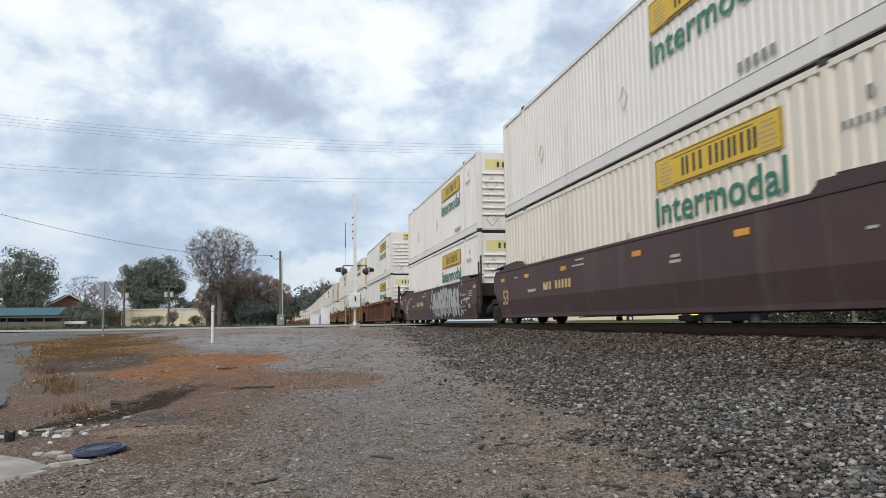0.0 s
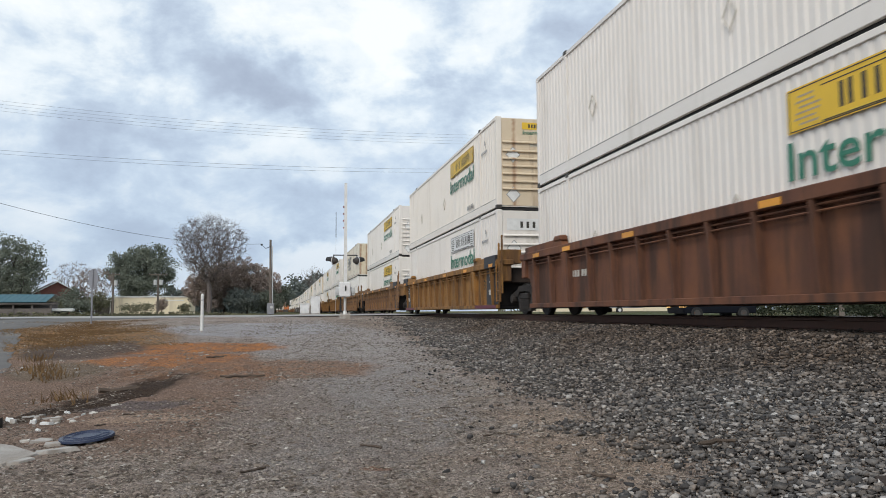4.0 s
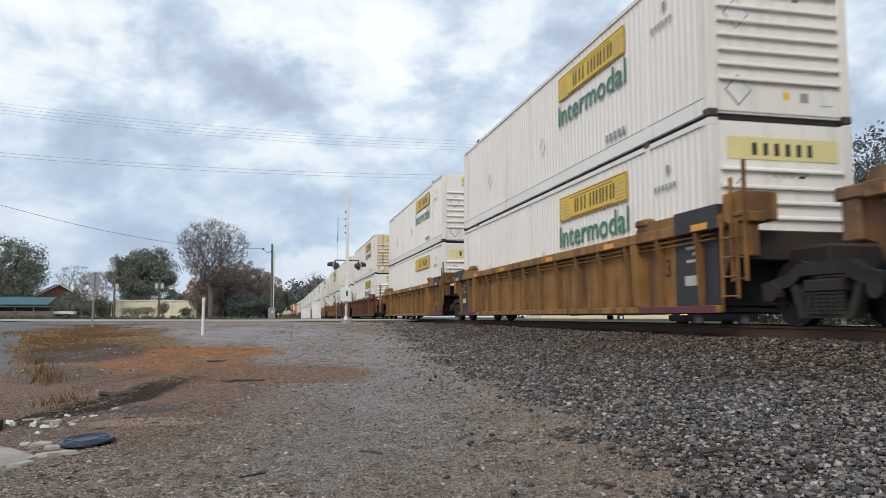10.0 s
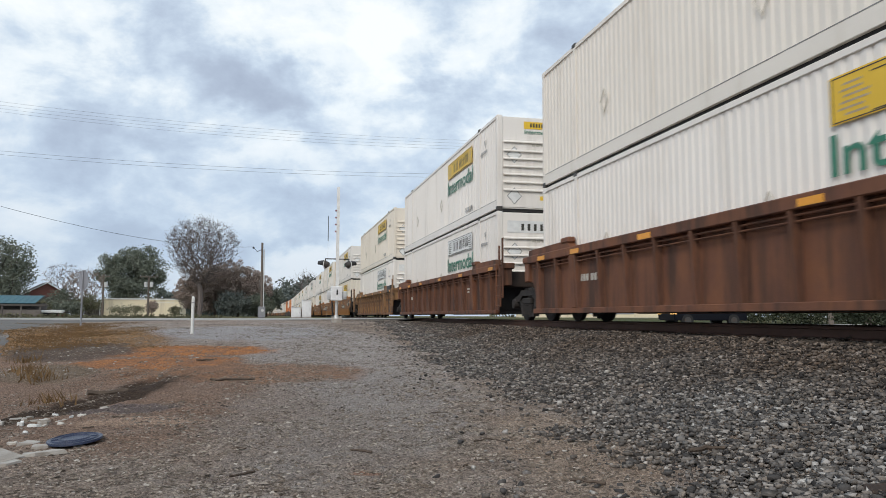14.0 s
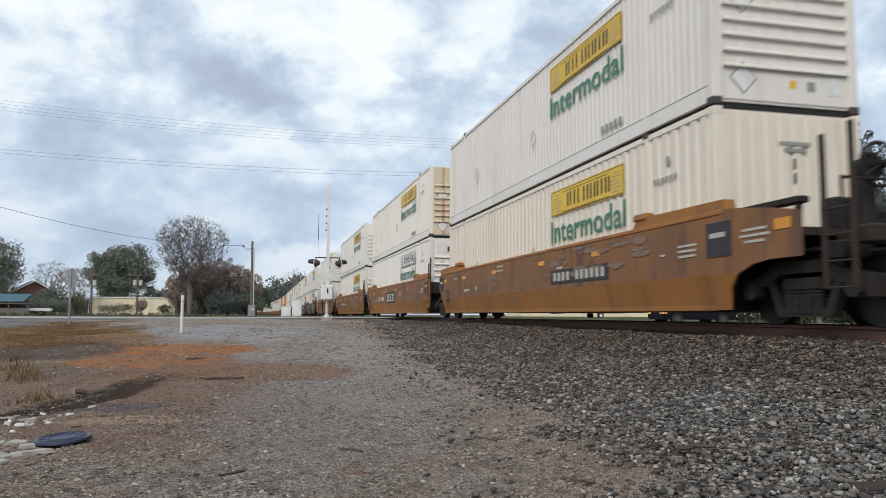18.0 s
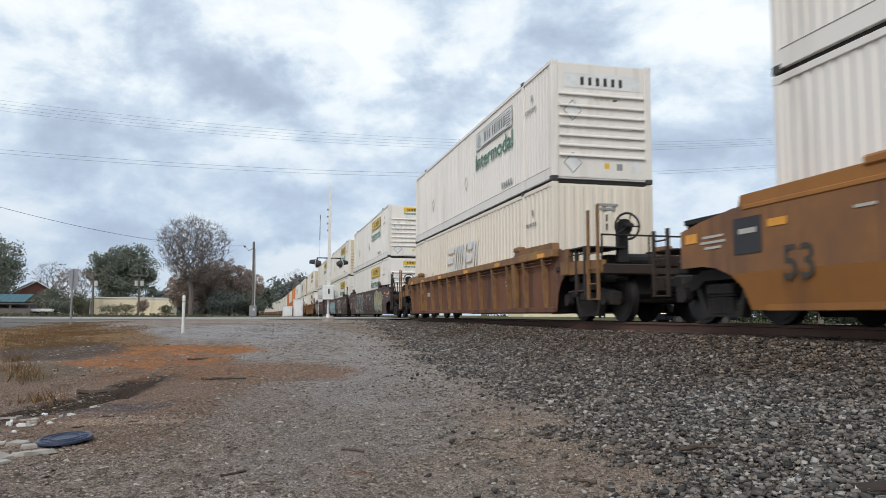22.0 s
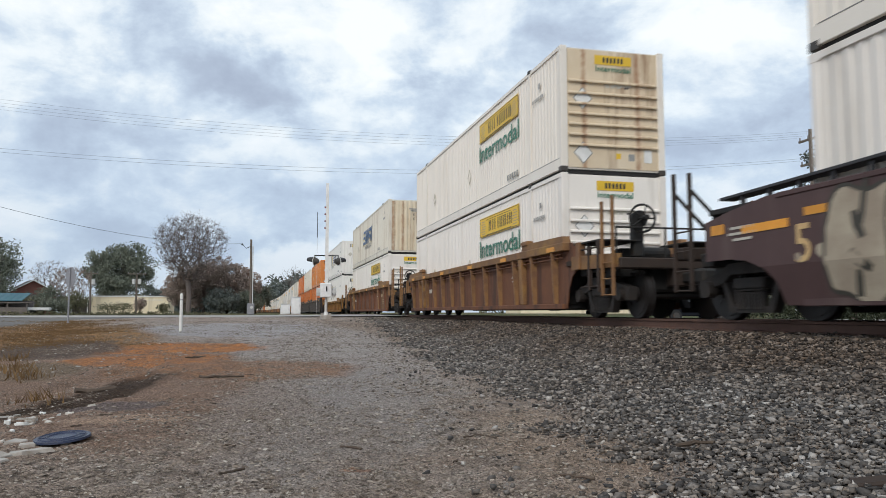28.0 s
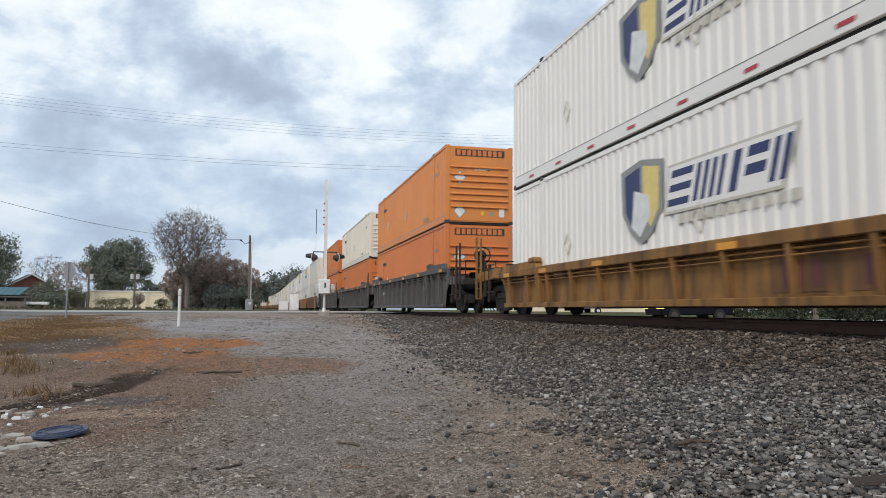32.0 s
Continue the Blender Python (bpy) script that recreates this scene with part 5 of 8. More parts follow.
        return [(y + tilt * (z - mid), z) for y, z in ring]

    def piece(y0, y1, z0, z1, n, seed2, fill, line, edge=0.05, holes=2, dots=0):
        """A row of swollen letter shapes with dark outlines, slits and stray dabs."""
        r2 = random.Random(seed2)
        w = (y1 - y0) / n
        for k in range(n):
            a, b = y0 + w * (k - 0.12), y0 + w * (k + 1.12)
            lift = 0.001 + 0.0012 * (k % 3)
            ring = blob(a, b, z0 + r2.uniform(0, 0.08), z1 - r2.uniform(0, 0.14), r2, fill, lift, square=r2.uniform(2.6, 5.0))
            if edge:
                stroke(ring + ring[:1], edge, line, lift=lift + 0.0006)
            for q in range(holes and 2):
                cy, zz = a + (b - a) * r2.uniform(0.25, 0.75), (z0, z1)[q]
                stroke([(cy, zz), (cy + w * r2.uniform(-0.15, 0.15), zz + (0.5 - q) * (z1 - z0) * r2.uniform(0.5, 0.9))], r2.uniform(0.05, 0.12), line, lift=lift + 0.0009)
            for q in range(holes):
                cy, cz = a + (b - a) * r2.uniform(0.3, 0.7), z0 + (z1 - z0) * ((0.30, 0.68, 0.48)[q % 3] + r2.uniform(-0.06, 0.06))
                dy, dz = w * r2.uniform(-0.18, 0.18), (z1 - z0) * r2.uniform(0.08, 0.17)
                stroke([(cy - dy, cz - dz), (cy + dy * 0.3, cz), (cy + dy, cz + dz)], r2.uniform(0.05, 0.13), line, lift=lift + 0.001)
        for q in range(dots):
            cy = y0 + r2.uniform(-0.10, 1.10) * (y1 - y0)
            side = r2.random() < 0.5
            cy = (y0 if side else y1) + r2.uniform(-0.1, 0.75) * (-w if side else w)
            cz, r = r2.uniform(z0 + 0.1, z1), r2.uniform(0.04, 0.11)
            blob(cy - r, cy + r, cz - r, cz + r, r2, fill, 0.0004, "sprayed dab", 2.0)

    def mottle(y0, y1, z0, z1, n, seed2, material):
        """Worn, half-washed dabs of paint."""
        r2 = random.Random(seed2)
        for k in range(n):
            cy, cz = r2.uniform(y0, y1), r2.uniform(z0, z1)
            ry, rz = r2.uniform(0.05, 0.34), r2.uniform(0.015, 0.06)
            blob(cy - ry, cy + ry, cz - rz, cz + rz, r2, material, 0.0003 + 0.0002 * (k % 4), "worn dab of paint", 2.2)

    def swirls(y0, y1, z0, z1, n, width, material, seed2, lift=0.004):
        """Long curved spray lines."""
        r2 = random.Random(seed2)
        w = (y1 - y0) / n
        for k in range(n):
            a, ph, turn = y0 + w * (k + 0.5), r2.uniform(0, 6.28), r2.uniform(2.6, 4.8)
            pts = [(a + w * (0.55 + 0.15 * math.sin(2 * q + ph)) * math.cos(q + ph), (z0 + z1) / 2 + (z1 - z0) * 0.47 * math.sin(q + ph)) for q in np.linspace(0, turn, 18)]
            stroke(pts, width * r2.uniform(0.7, 1.3), material, lift=lift + 0.0005 * (k % 3))

    def number_panel(ya, yb, z0, z1):
        bm = bmesh.new()
        box(bm, -1.512, -1.503, yb, ya, z0, z1)
        panel = part("number_panel", bm, M["black_car"], car, "dark panel with pale number bars")
        n = 11
        for k in range(n):
            if k == 4:
                continue
            bm = bmesh.new()
            y = ya - 0.12 - (ya - yb - 0.24) * (k + 0.5) / n
            box(bm, -1.516, -1.512, y - 0.075, y + 0.075, z0 + 0.06, z1 - 0.06)
            part("mark_bar", bm, M["stencil"], panel)
    if art == "graffiti":
        piece(-0.5, -5.7, 0.20, 1.56, 6, 5, "silver_tag", "black_car", 0.055, 3, 26)
        swirls(7.6, 6.3, 0.35, 1.25, 3, 0.05, "stencil", 7)
        mottle(-6.4, -7.6, 0.5, 1.1, 12, 8, "stencil")
    if art == "bubble":
        piece(7.6, 3.1, 0.20, 1.55, 5, 31, "cream_tag", "logo_dark", 0.05, 2, 6)
        part("size_number", wording("5", 0.46, M["tan_stencil"]), None, car, "tan stencilled 5", on_side(-1.508, 8.05, 0.72))
        plate("reflector", 8.75, 1.16, 0.9, 0.11, "conspic")
        mottle(0.4, -3.4, 0.4, 1.5, 34, 33, "chalk_tag")
        swirls(-0.8, -5.6, 0.35, 1.4, 6, 0.07, "chalk_tag", 34)
    if art == "zigzag":
        piece(5.0, 0.5, 0.22, 1.52, 4, 9, "smoke_tag", "stencil", 0.0, 0)
        swirls(5.0, 0.5, 0.25, 1.5, 9, 0.13, "logo_grey", 10)
        swirls(4.8, 0.7, 0.35, 1.45, 8, 0.06, "stencil", 11, 0.006)
        mottle(6.7, 5.1, 0.45, 1.45, 40, 12, "chalk_tag")
        mottle(0.4, -0.7, 0.5, 1.2, 16, 13, "chalk_tag")
        swirls(-1.1, -3.7, 0.45, 1.4, 4, 0.07, "logo_grey", 14)
        piece(-4.6, -7.3, 0.20, 1.58, 2, 15, "khaki_tag", "smoke_tag", 0.05, 3)
        swirls(-5.2, -6.2, 0.5, 1.3, 1, 0.16, "cyan_tag", 16, 0.006)
    if art == "tags":
        piece(6.1, 1.2, 0.24, 1.38, 5, 12, "cyan_tag", "stencil", 0.06, 3)
        mottle(5.6, 1.4, 0.5, 1.2, 16, 19, "stencil")
        piece(-1.5, -4.2, 0.24, 1.42, 4, 41, "maroon_car", "stencil", 0.075, 2)
        swirls(-6.0, -7.9, 0.4, 1.2, 4, 0.05, "logo_grey", 13)
        mottle(-6.1, -7.5, 0.9, 1.4, 14, 18, "chalk_tag")
    if art == "sign":
        bm = bmesh.new()
        box(bm, -1.512, -1.506, -1.26, 1.32, 0.70, 1.26)
        sign = part("owner_panel", bm, M["black_car"], car, "black panel with pale striped marks")
        for a, b in ((1.12, 0.42), (0.36, -0.28), (-0.34, -1.06)):
            for k in range(5):
                z = 0.80 + 0.074 * k
                inset = 0.0 if k in (0, 4) else 0.12
                bm = bmesh.new()
                prism(bm, [(a - inset + 0.06 - 0.03 * k, z), (b + inset + 0.06 - 0.03 * k, z), (b + inset + 0.04 - 0.03 * k, z + 0.058), (a - inset + 0.04 - 0.03 * k, z + 0.058)], -1.518, -1.512)
                part("mark", bm, M["stencil"], sign)
        swirls(-5.4, -6.4, 0.8, 1.4, 1, 0.12, "chalk_tag", 61)
        mottle(-4.4, -6.8, 0.7, 1.4, 14, 62, "chalk_tag")
    if art == "panel":
        number_panel(-2.1, -4.95, 0.80, 1.10)
        mottle(-1.9, -6.2, 0.95, 1.5, 26, 51, "chalk_tag")
        mottle(2.6, 0.4, 0.5, 1.2, 14, 52, "chalk_tag")
    if art == "loops":
        number_panel(4.8, 2.05, 0.78, 1.06)
        swirls(-0.5, -6.7, 0.28, 1.48, 7, 0.055, "chalk_tag", 21)
        swirls(-0.9, -6.2, 0.40, 1.38, 5, 0.035, "stencil", 22, 0.006)
    if drop:
        for y, w in ((-2.66, 1.0), (-3.98, 1.0)):
            bm = bmesh.new()
            box(bm, -1.379, -1.371, y - w / 2, y + w / 2, 0.36, 0.84)
            patch_panel = part("repair_panel", bm, M["amber_car"], car, "rusty side panel with worn red marks")
            for k in range(3):
                bm = bmesh.new()
                box(bm, -1.384, -1.379, y - 0.36 + 0.27 * k, y - 0.28 + 0.27 * k, 0.42, 0.76)
                part("mark", bm, M["primer"], patch_panel)
    return car


def corrugated(bm, x, y0, y1, z0, z1, pitch, depth, s):
    """A ribbed wall on the plane x, ribs upright, standing out to the side s."""
    n = int(round((y1 - y0) / pitch))
    p = (y1 - y0) / n
    ys = []
    for i in range(n):
        for k, d in ((0.0, 0), (0.30, 0), (0.42, 1), (0.88, 1)):
            ys.append((y0 + (i + k) * p, x + s * depth * d))
    ys.append((y1, x))
    a = [bm.verts.new((xx, y, z0)) for y, xx in ys]
    b = [bm.verts.new((xx, y, z1)) for y, xx in ys]
    for i in range(len(ys) - 1):
        bm.faces.new((a[i], a[i + 1], b[i + 1], b[i]))


def corrugated_end(bm, y, x0, x1, z0, z1, pitch, depth, s):
    n = int(round((x1 - x0) / pitch))
    p = (x1 - x0) / n
    xs = []
    for i in range(n):
        for k, d in ((0.0, 0), (0.30, 0), (0.42, 1), (0.88, 1)):
            xs.append((x0 + (i + k) * p, y + s * depth * d))
    xs.append((x1, y))
    a = [bm.verts.new((x, yy, z0)) for x, yy in xs]
    b = [bm.verts.new((x, yy, z1)) for x, yy in xs]
    for i in range(len(xs) - 1):
        bm.faces.new((a[i], a[i + 1], b[i + 1], b[i]))


def container(kind, paint, label, logo=True, endlogo="small", seed=0):
    """A 53-foot box; y up the line, floor at z = 0. kind: 'beam' flat end with ribs across, 'corr' upright ribs all round."""
    rg = random.Random(seed)
    co = thing("container", label, "container", "containers on the train")
    body = M[paint]
    h, L2, w = HIGH, LEN / 2, 1.295
    bm = bmesh.new()
    box(bm, -w + 0.05, w - 0.05, -L2 + 0.05, L2 - 0.05, 0.06, h - 0.03)
    part("body", bm, body, co)
    pitch, depth = (0.203, 0.022) if kind == "beam" else (0.285, 0.034)
    for s in (-1, 1):
        bm = bmesh.new()
        corrugated(bm, s * (w - 0.045), -L2 + 0.1, L2 - 0.1, 0.29, h - 0.1, pitch, depth, s)
        part("side_wall", bm, body, co)
        if kind == "corr":
            bm = bmesh.new()
            corrugated_end(bm, s * (L2 - 0.045), -w + 0.1, w - 0.1, 0.15, h - 0.1, 0.24, 0.034, s)
            part("end_wall", bm, M["rust_heavy"] if paint == "rusty" else body, co)
    for s in (-1, 1):
        bm = bmesh.new()
        box(bm, *sorted((s * w, s * (w - 0.09))), -L2 + 0.05, L2 - 0.05, 0.045, 0.30, 0.008)
        part("bottom_rail", bm, body, co)
        bm = bmesh.new()
        box(bm, *sorted((s * (w + 0.001), s * (w - 0.03))), -L2 + 0.16, L2 - 0.16, 0.301, 0.313)
        part("seam", bm, M["logo_grey"], co)
        bm = bmesh.new()
        box(bm, *sorted((s * w, s * (w - 0.06))), -L2 + 0.05, L2 - 0.05, h - 0.10, h - 0.002, 0.008)
        part("top_rail", bm, body, co)
        for e in (-1, 1):
            bm = bmesh.new()
            box(bm, *sorted((s * w, s * (w - 0.17))), *sorted((e * L2, e * (L2 - 0.14))), 0.1, h - 0.1, 0.015)
            part("corner_post", bm, body, co)
            for z in (0.0, h - 0.118):
                bm = bmesh.new()
                box(bm, *sorted((s * (w + 0.004), s * (w - 0.16))), *sorted((e * (L2 + 0.004), e * (L2 - 0.178))), z - 0.004, z + 0.118, 0.01)
                part("corner_casting", bm, body if z else M["casting"], co)
            # lifting posts at the forty-foot marks
            bm = bmesh.new()
            box(bm, *sorted((s * (w + 0.002), s * (w - 0.06))), *sorted((e * 5.98, e * 6.12)), 0.1, h - 0.06, 0.01)
            part("lift_post", bm, body, co)
            bm = bmesh.new()
            box(bm, *sorted((s * (w + 0.014), s * (w - 0.10))), *sorted((e * 5.96, e * 6.14)), h - 0.05, h + 0.035, 0.01)
            part("lift_casting", bm, M["casting"], co)
    bm = bmesh.new()
    box(bm, -w + 0.06, w - 0.06, -L2 + 0.08, L2 - 0.08, -0.03, 0.055)
    part("underside", bm, M["gap"], co)

    def flat(name, y, z, ww, hh, material, label="", parent=None, x=-1.301, th=0.003):
        bm = bmesh.new()
        box(bm, x - th, x, y - ww / 2, y + ww / 2, z, z + hh)
        return part(name, bm, M[material], parent or co, label)

    def flat_end(name, x, z, ww, hh, material, label="", parent=None, out=0.004, turn=False):
        bm = bmesh.new()
        y = -L2 - out
        if turn:
            vs = [bm.verts.new((x + a, y, z + b)) for a, b in ((0, -hh / 2), (ww / 2, 0), (0, hh / 2), (-ww / 2, 0))]
            f = bm.faces.new(vs)
            bmesh.ops.extrude_face_region(bm, geom=[f])
            bmesh.ops.translate(bm, verts=vs, vec=(0, 0.004, 0))
        else:
            box(bm, x - ww / 2, x + ww / 2, y, y + 0.003, z, z + hh)
        return part(name, bm, M[material], parent or co, label)
    if kind == "beam":
        bm = bmesh.new()
        box(bm, -w + 0.12, w - 0.12, -L2 + 0.03, -L2 + 0.09, 0.1, h - 0.05)
        wall = part("end_wall", bm, M["rust_end"] if paint == "warm" else body, co)
        bm = bmesh.new()
        v = box(bm, -w + 0.2, w - 0.2, -0.045, 0.03, -0.03, 0.045)
        for q in v:
            if q.co.y < 0 and q.co.z > 0:
                q.co.z -= 0.045
        bead = mesh_of("end_bead", bm, M["rust_end"] if paint == "warm" else body)
        for z in (0.62, 0.86, 1.10, 1.34, 1.58, 1.82, 2.10):
            part("end_bead", bead, None, wall, at=pose(0, -L2 + 0.01, z))
        if endlogo == "small":
            pl = flat_end("logo_panel", 0.02, 2.52, 0.92, 0.22, "logo_yellow", "small yellow logo panel", out=-0.02)
            for k in range(6):
                flat_end("logo_bar", -0.21 + 0.09 * k, 2.57, 0.055, 0.12, "logo_dark", parent=pl, out=-0.016)
            part("wording", wording("Intermodal", 0.13, M["logo_green"]), None, co, "small green wording Intermodal", on_front(0.02, -L2 + 0.016, 2.36, 1.1))
        elif endlogo == "wide":
            pl = flat_end("logo_panel", 0.02, 2.26, 2.0, 0.36, "trim" if logo == "white" else "logo_pale", "wide pale logo panel with dark marks", out=-0.02)
            for k in range(6):
                flat_end("logo_bar", -0.50 + 0.20 * k, 2.33, 0.085, 0.20, "logo_dark", parent=pl, out=-0.016)
        for k, x in enumerate((0.12, 0.26, 0.40, 0.6)):
            flat_end("small_bar", x - 0.25, 1.98, 0.11, 0.07, "logo_faint" if k < 3 else "casting", out=-0.025)
        flat_end("notice_plate", 0.22, 2.02, 0.52, 0.10, "logo_faint", out=-0.022)
        for z in (1.70, 0.44):
            dia = flat_end("placard_diamond", -0.75, z, 0.48, 0.52, "logo_grey", "diamond placard with a grey frame", turn=True, out=-0.026)
            flat_end("placard_face", -0.75, z, 0.42, 0.455, "trim", parent=dia, turn=True, out=-0.020)
        flat_end("yellow_sticker", 0.12, 0.33, 0.12, 0.13, "logo_yellow", out=-0.028)
        flat_end("notice_plate", 0.45, 0.30, 0.15, 0.16, "logo_grey", out=-0.028)
        flat_end("document_holder", 0.86, 0.27, 0.20, 0.30, "trim", out=-0.02)
    else:
        for z, ww in ((2.36, 0.55), (2.26, 0.4)):
            flat_end("small_bar", 0.1, z, ww, 0.06, "logo_grey", out=0.0)
        for z in (2.0, 1.78):
            flat_end("small_bar", 0.08, z, 0.045, 0.16, "casting", out=0.0)
    # the logo on the near side
    F = -L2

    def slant_shapes(groups, z0, z1, lean, layers):
        """Plain slanted bars in a row: 'h' lying bars, 'v' standing bars."""
        h = z1 - z0
        for y, ww, style in groups:
            n = int(style[1])
            for mt, dx, oy in layers:
                bm = bmesh.new()
                if style[0] == "h":
                    bars = [(0.0, 1.0, q, q + (0.20 if n == 3 else 0.26)) for q in ((0.80, 0.40, 0.0) if n == 3 else (0.74, 0.30))]
                else:
                    bars = [(k / n + 0.02, k / n + (0.62 if n > 1 else 0.9) / n, 0.0, 1.0) for k in range(n)]
                for a, b, c, d in bars:
                    za, zb = z0 + h * c - oy, z0 + h * d - oy
                    la, lb = lean * (1 - 2 * c), lean * (1 - 2 * d)
                    ya, yb = F + y - ww * a + oy, F + y - ww * b + oy
                    prism(bm, [(ya + la, za), (yb + la, za), (yb + lb, zb), (ya + lb, zb)], -1.303 - dx, -1.301)
                part("logo_shape", bm, M[mt], co)
    if logo in ("yellow", "white", "bare"):
        pm = "trim" if logo == "white" else "logo_yellow"
        pl = flat("logo_panel", F + 4.63, 2.02, 3.58, 0.58, pm, "yellow logo panel with dark marks" if logo == "yellow" else "white logo panel with a dark outline")
        for yy, ww in ((3.52, 0.20), (3.86, 0.24), (4.18, 0.24), (4.52, 0.24), (5.00, 0.26), (5.38, 0.20)):
            for d in (-1, 1):
                flat("logo_bar", F + yy + d * (ww / 2 - 0.03), 2.15, 0.075, 0.31, "logo_dark", parent=pl, x=-1.304)
        for y0 in (2.92, 5.78):
            bm = bmesh.new()
            for k in range(6):
                c, hw = F + y0 + 0.26 + 0.05 * math.sin(k * 1.9 + y0), 0.22 - 0.025 * abs(k - 2)
                box(bm, -1.307, -1.304, c - hw, c + hw, 2.10 + 0.072 * k, 2.126 + 0.072 * k)
            part("scroll_stripes", bm, M["logo_dark" if logo == "white" else "logo_shadow"], pl)
        bm = bmesh.new()
        for z, hw in ((2.035, 1.75), (2.055, 1.15), (2.50, 1.15), (2.565, 1.75)):
            box(bm, -1.307, -1.304, F + 4.63 - hw, F + 4.63 + hw, z, z + 0.014)
        for d in (-1, 1):
            box(bm, -1.3065, -1.304, F + 4.622 + d * 1.75, F + 4.638 + d * 1.75, 2.049, 2.565)
        part("logo_frame", bm, M["logo_dark"], pl)
        if logo != "bare":
            part("wording", wording("Intermodal", 0.50, M["logo_green"]), None, co, "green wording Intermodal", on_side(-1.302, F + 4.63, 1.42, 1.18))
    elif logo in ("italic", "faded"):
        if logo == "italic":
            layers = (("logo_gold", 0.0, 0.05), ("logo_blue", 0.002, 0.0))
        else:
            layers = (("logo_grey", 0.002, 0.0),) if paint == "rusty" else (("logo_shadow", 0.0, 0.05), ("trim", 0.002, 0.0))
        slant_shapes(((10.1, 0.82, "h3"), (9.10, 1.12, "v4"), (7.86, 0.24, "v1"), (7.50, 0.62, "h2"), (6.72, 0.56, "v2")), 1.25, 2.15, 0.14, layers)
        if paint == "rusty":
            part("wording", wording("INTERMODAL", 0.26, M["logo_grey"]), None, co, "worn grey wording INTERMODAL", on_side(-1.302, F + 7.9, 0.90, 1.3))
    elif logo == "shield":
        bm = bmesh.new()
        prism(bm, [(F + 10.1, 2.3), (F + 9.35, 2.42), (F + 8.6, 2.3), (F + 8.65, 1.5), (F + 9.0, 1.1), (F + 9.35, 0.92), (F + 9.7, 1.1), (F + 10.05, 1.5)], -1.304, -1.301)
        sh = part("shield", bm, M["logo_grey"], co, "shield emblem in navy, white and gold")
        bm = bmesh.new()
        prism(bm, [(F + 9.95, 2.2), (F + 9.4, 2.3), (F + 9.4, 1.75), (F + 9.75, 1.3), (F + 9.92, 1.55)], -1.307, -1.304)
        part("shield_field", bm, M["logo_navy"], sh)
        bm = bmesh.new()
        prism(bm, [(F + 9.3, 2.3), (F + 8.75, 2.2), (F + 8.78, 1.5), (F + 9.05, 1.2), (F + 9.3, 1.55)], -1.307, -1.304)
        part("shield_field", bm, M["logo_gold"], sh)
        bm = bmesh.new()
        prism(bm, [(F + 9.6, 1.9), (F + 9.1, 1.75), (F + 9.05, 1.4), (F + 9.4, 1.05), (F + 9.7, 1.25)], -1.310, -1.307)
        part("shield_field", bm, M["trim"], sh)
        bm = bmesh.new()
        prism(bm, [(F + 8.62, 1.34), (F + 5.72, 1.34), (F + 5.36, 2.14), (F + 8.46, 2.14)], -1.3025, -1.301)
        plate_s = part("logo_outline", bm, M["logo_faint"], co, "pale grey outline plate")
        bm = bmesh.new()
        prism(bm, [(F + 8.56, 1.385), (F + 5.76, 1.385), (F + 5.44, 2.10), (F + 8.42, 2.10)], -1.304, -1.3025)
        part("logo_field", bm, M["newwhite"], plate_s)
        slant_shapes(((8.42, 0.62, "h3"), (7.70, 0.82, "v4"), (6.78, 0.20, "v1"), (6.46, 0.44, "h2"), (5.92, 0.42, "v2")), 1.46, 2.03, 0.09, (("logo_navy", 0.004, 0.0),))
        for k in range(11):
            flat("small_bar", F + 8.1 - 0.26 * k, 1.16, 0.16, 0.15, "logo_faint", x=-1.302)
        em = flat_end("emblem", -0.5, 2.36, 0.24, 0.26, "logo_dark", "small square emblem in black, white and gold", out=0.0)
        flat_end("emblem_field", -0.44, 2.38, 0.09, 0.22, "logo_gold", parent=em, out=0.004)
        flat_end("emblem_field", -0.52, 2.38, 0.05, 0.22, "trim", parent=em, out=0.004)
        for k in range(5):
            flat_end("small_bar", -0.24 + 0.12 * k, 2.42, 0.08, 0.13, "logo_dark", out=0.0)
        for z in (2.15, 1.95):
            flat_end("small_bar", -0.12, z, 0.07, 0.12, "logo_grey", out=0.0)
        for k in range(15):
            flat_end("small_bar", 0.92, 0.55 + 0.12 * k, 0.07, 0.08, "logo_faint", out=0.0)
        part("wording", wording("53ft", 0.24, M["logo_grey"]), None, co, "grey size marking 53ft", on_front(-0.02, -L2 - 0.002, 1.28))
        flat_end("placard_diamond", -0.62, 1.75, 0.36, 0.36, "logo_faint", "diamond placard frame", turn=True, out=0.0)
    elif logo == "small":
        flat("small_bar", F + 13.6, 2.1, 1.0, 0.14, "logo_dark", x=-1.302)
        pl = flat_end("logo_panel", 0.02, 2.50, 1.9, 0.26, "logo_dark", "dark logo strip", out=-0.02)
        for k in range(9):
            flat_end("logo_bar", -0.8 + 0.2 * k, 2.53, 0.14, 0.20, "orange", parent=pl, out=-0.016)
    # small lettering near the ends
    bm = bmesh.new()
    for k in range(5):
        box(bm, -1.305, -1.302, F + 2.9 + 0.19 * k, F + 3.01 + 0.19 * k, 0.42, 0.57)
    for k in range(6):
        box(bm, -1.305, -1.302, F + 1.05 + 0.13 * k, F + 1.125 + 0.13 * k, 1.98, 2.07)
    box(bm, -1.305, -1.302, F + 1.25, F + 1.35, 2.25, 2.39)
    tagged(part("small_lettering", bm, M["logo_grey"], co), kind="stuff")
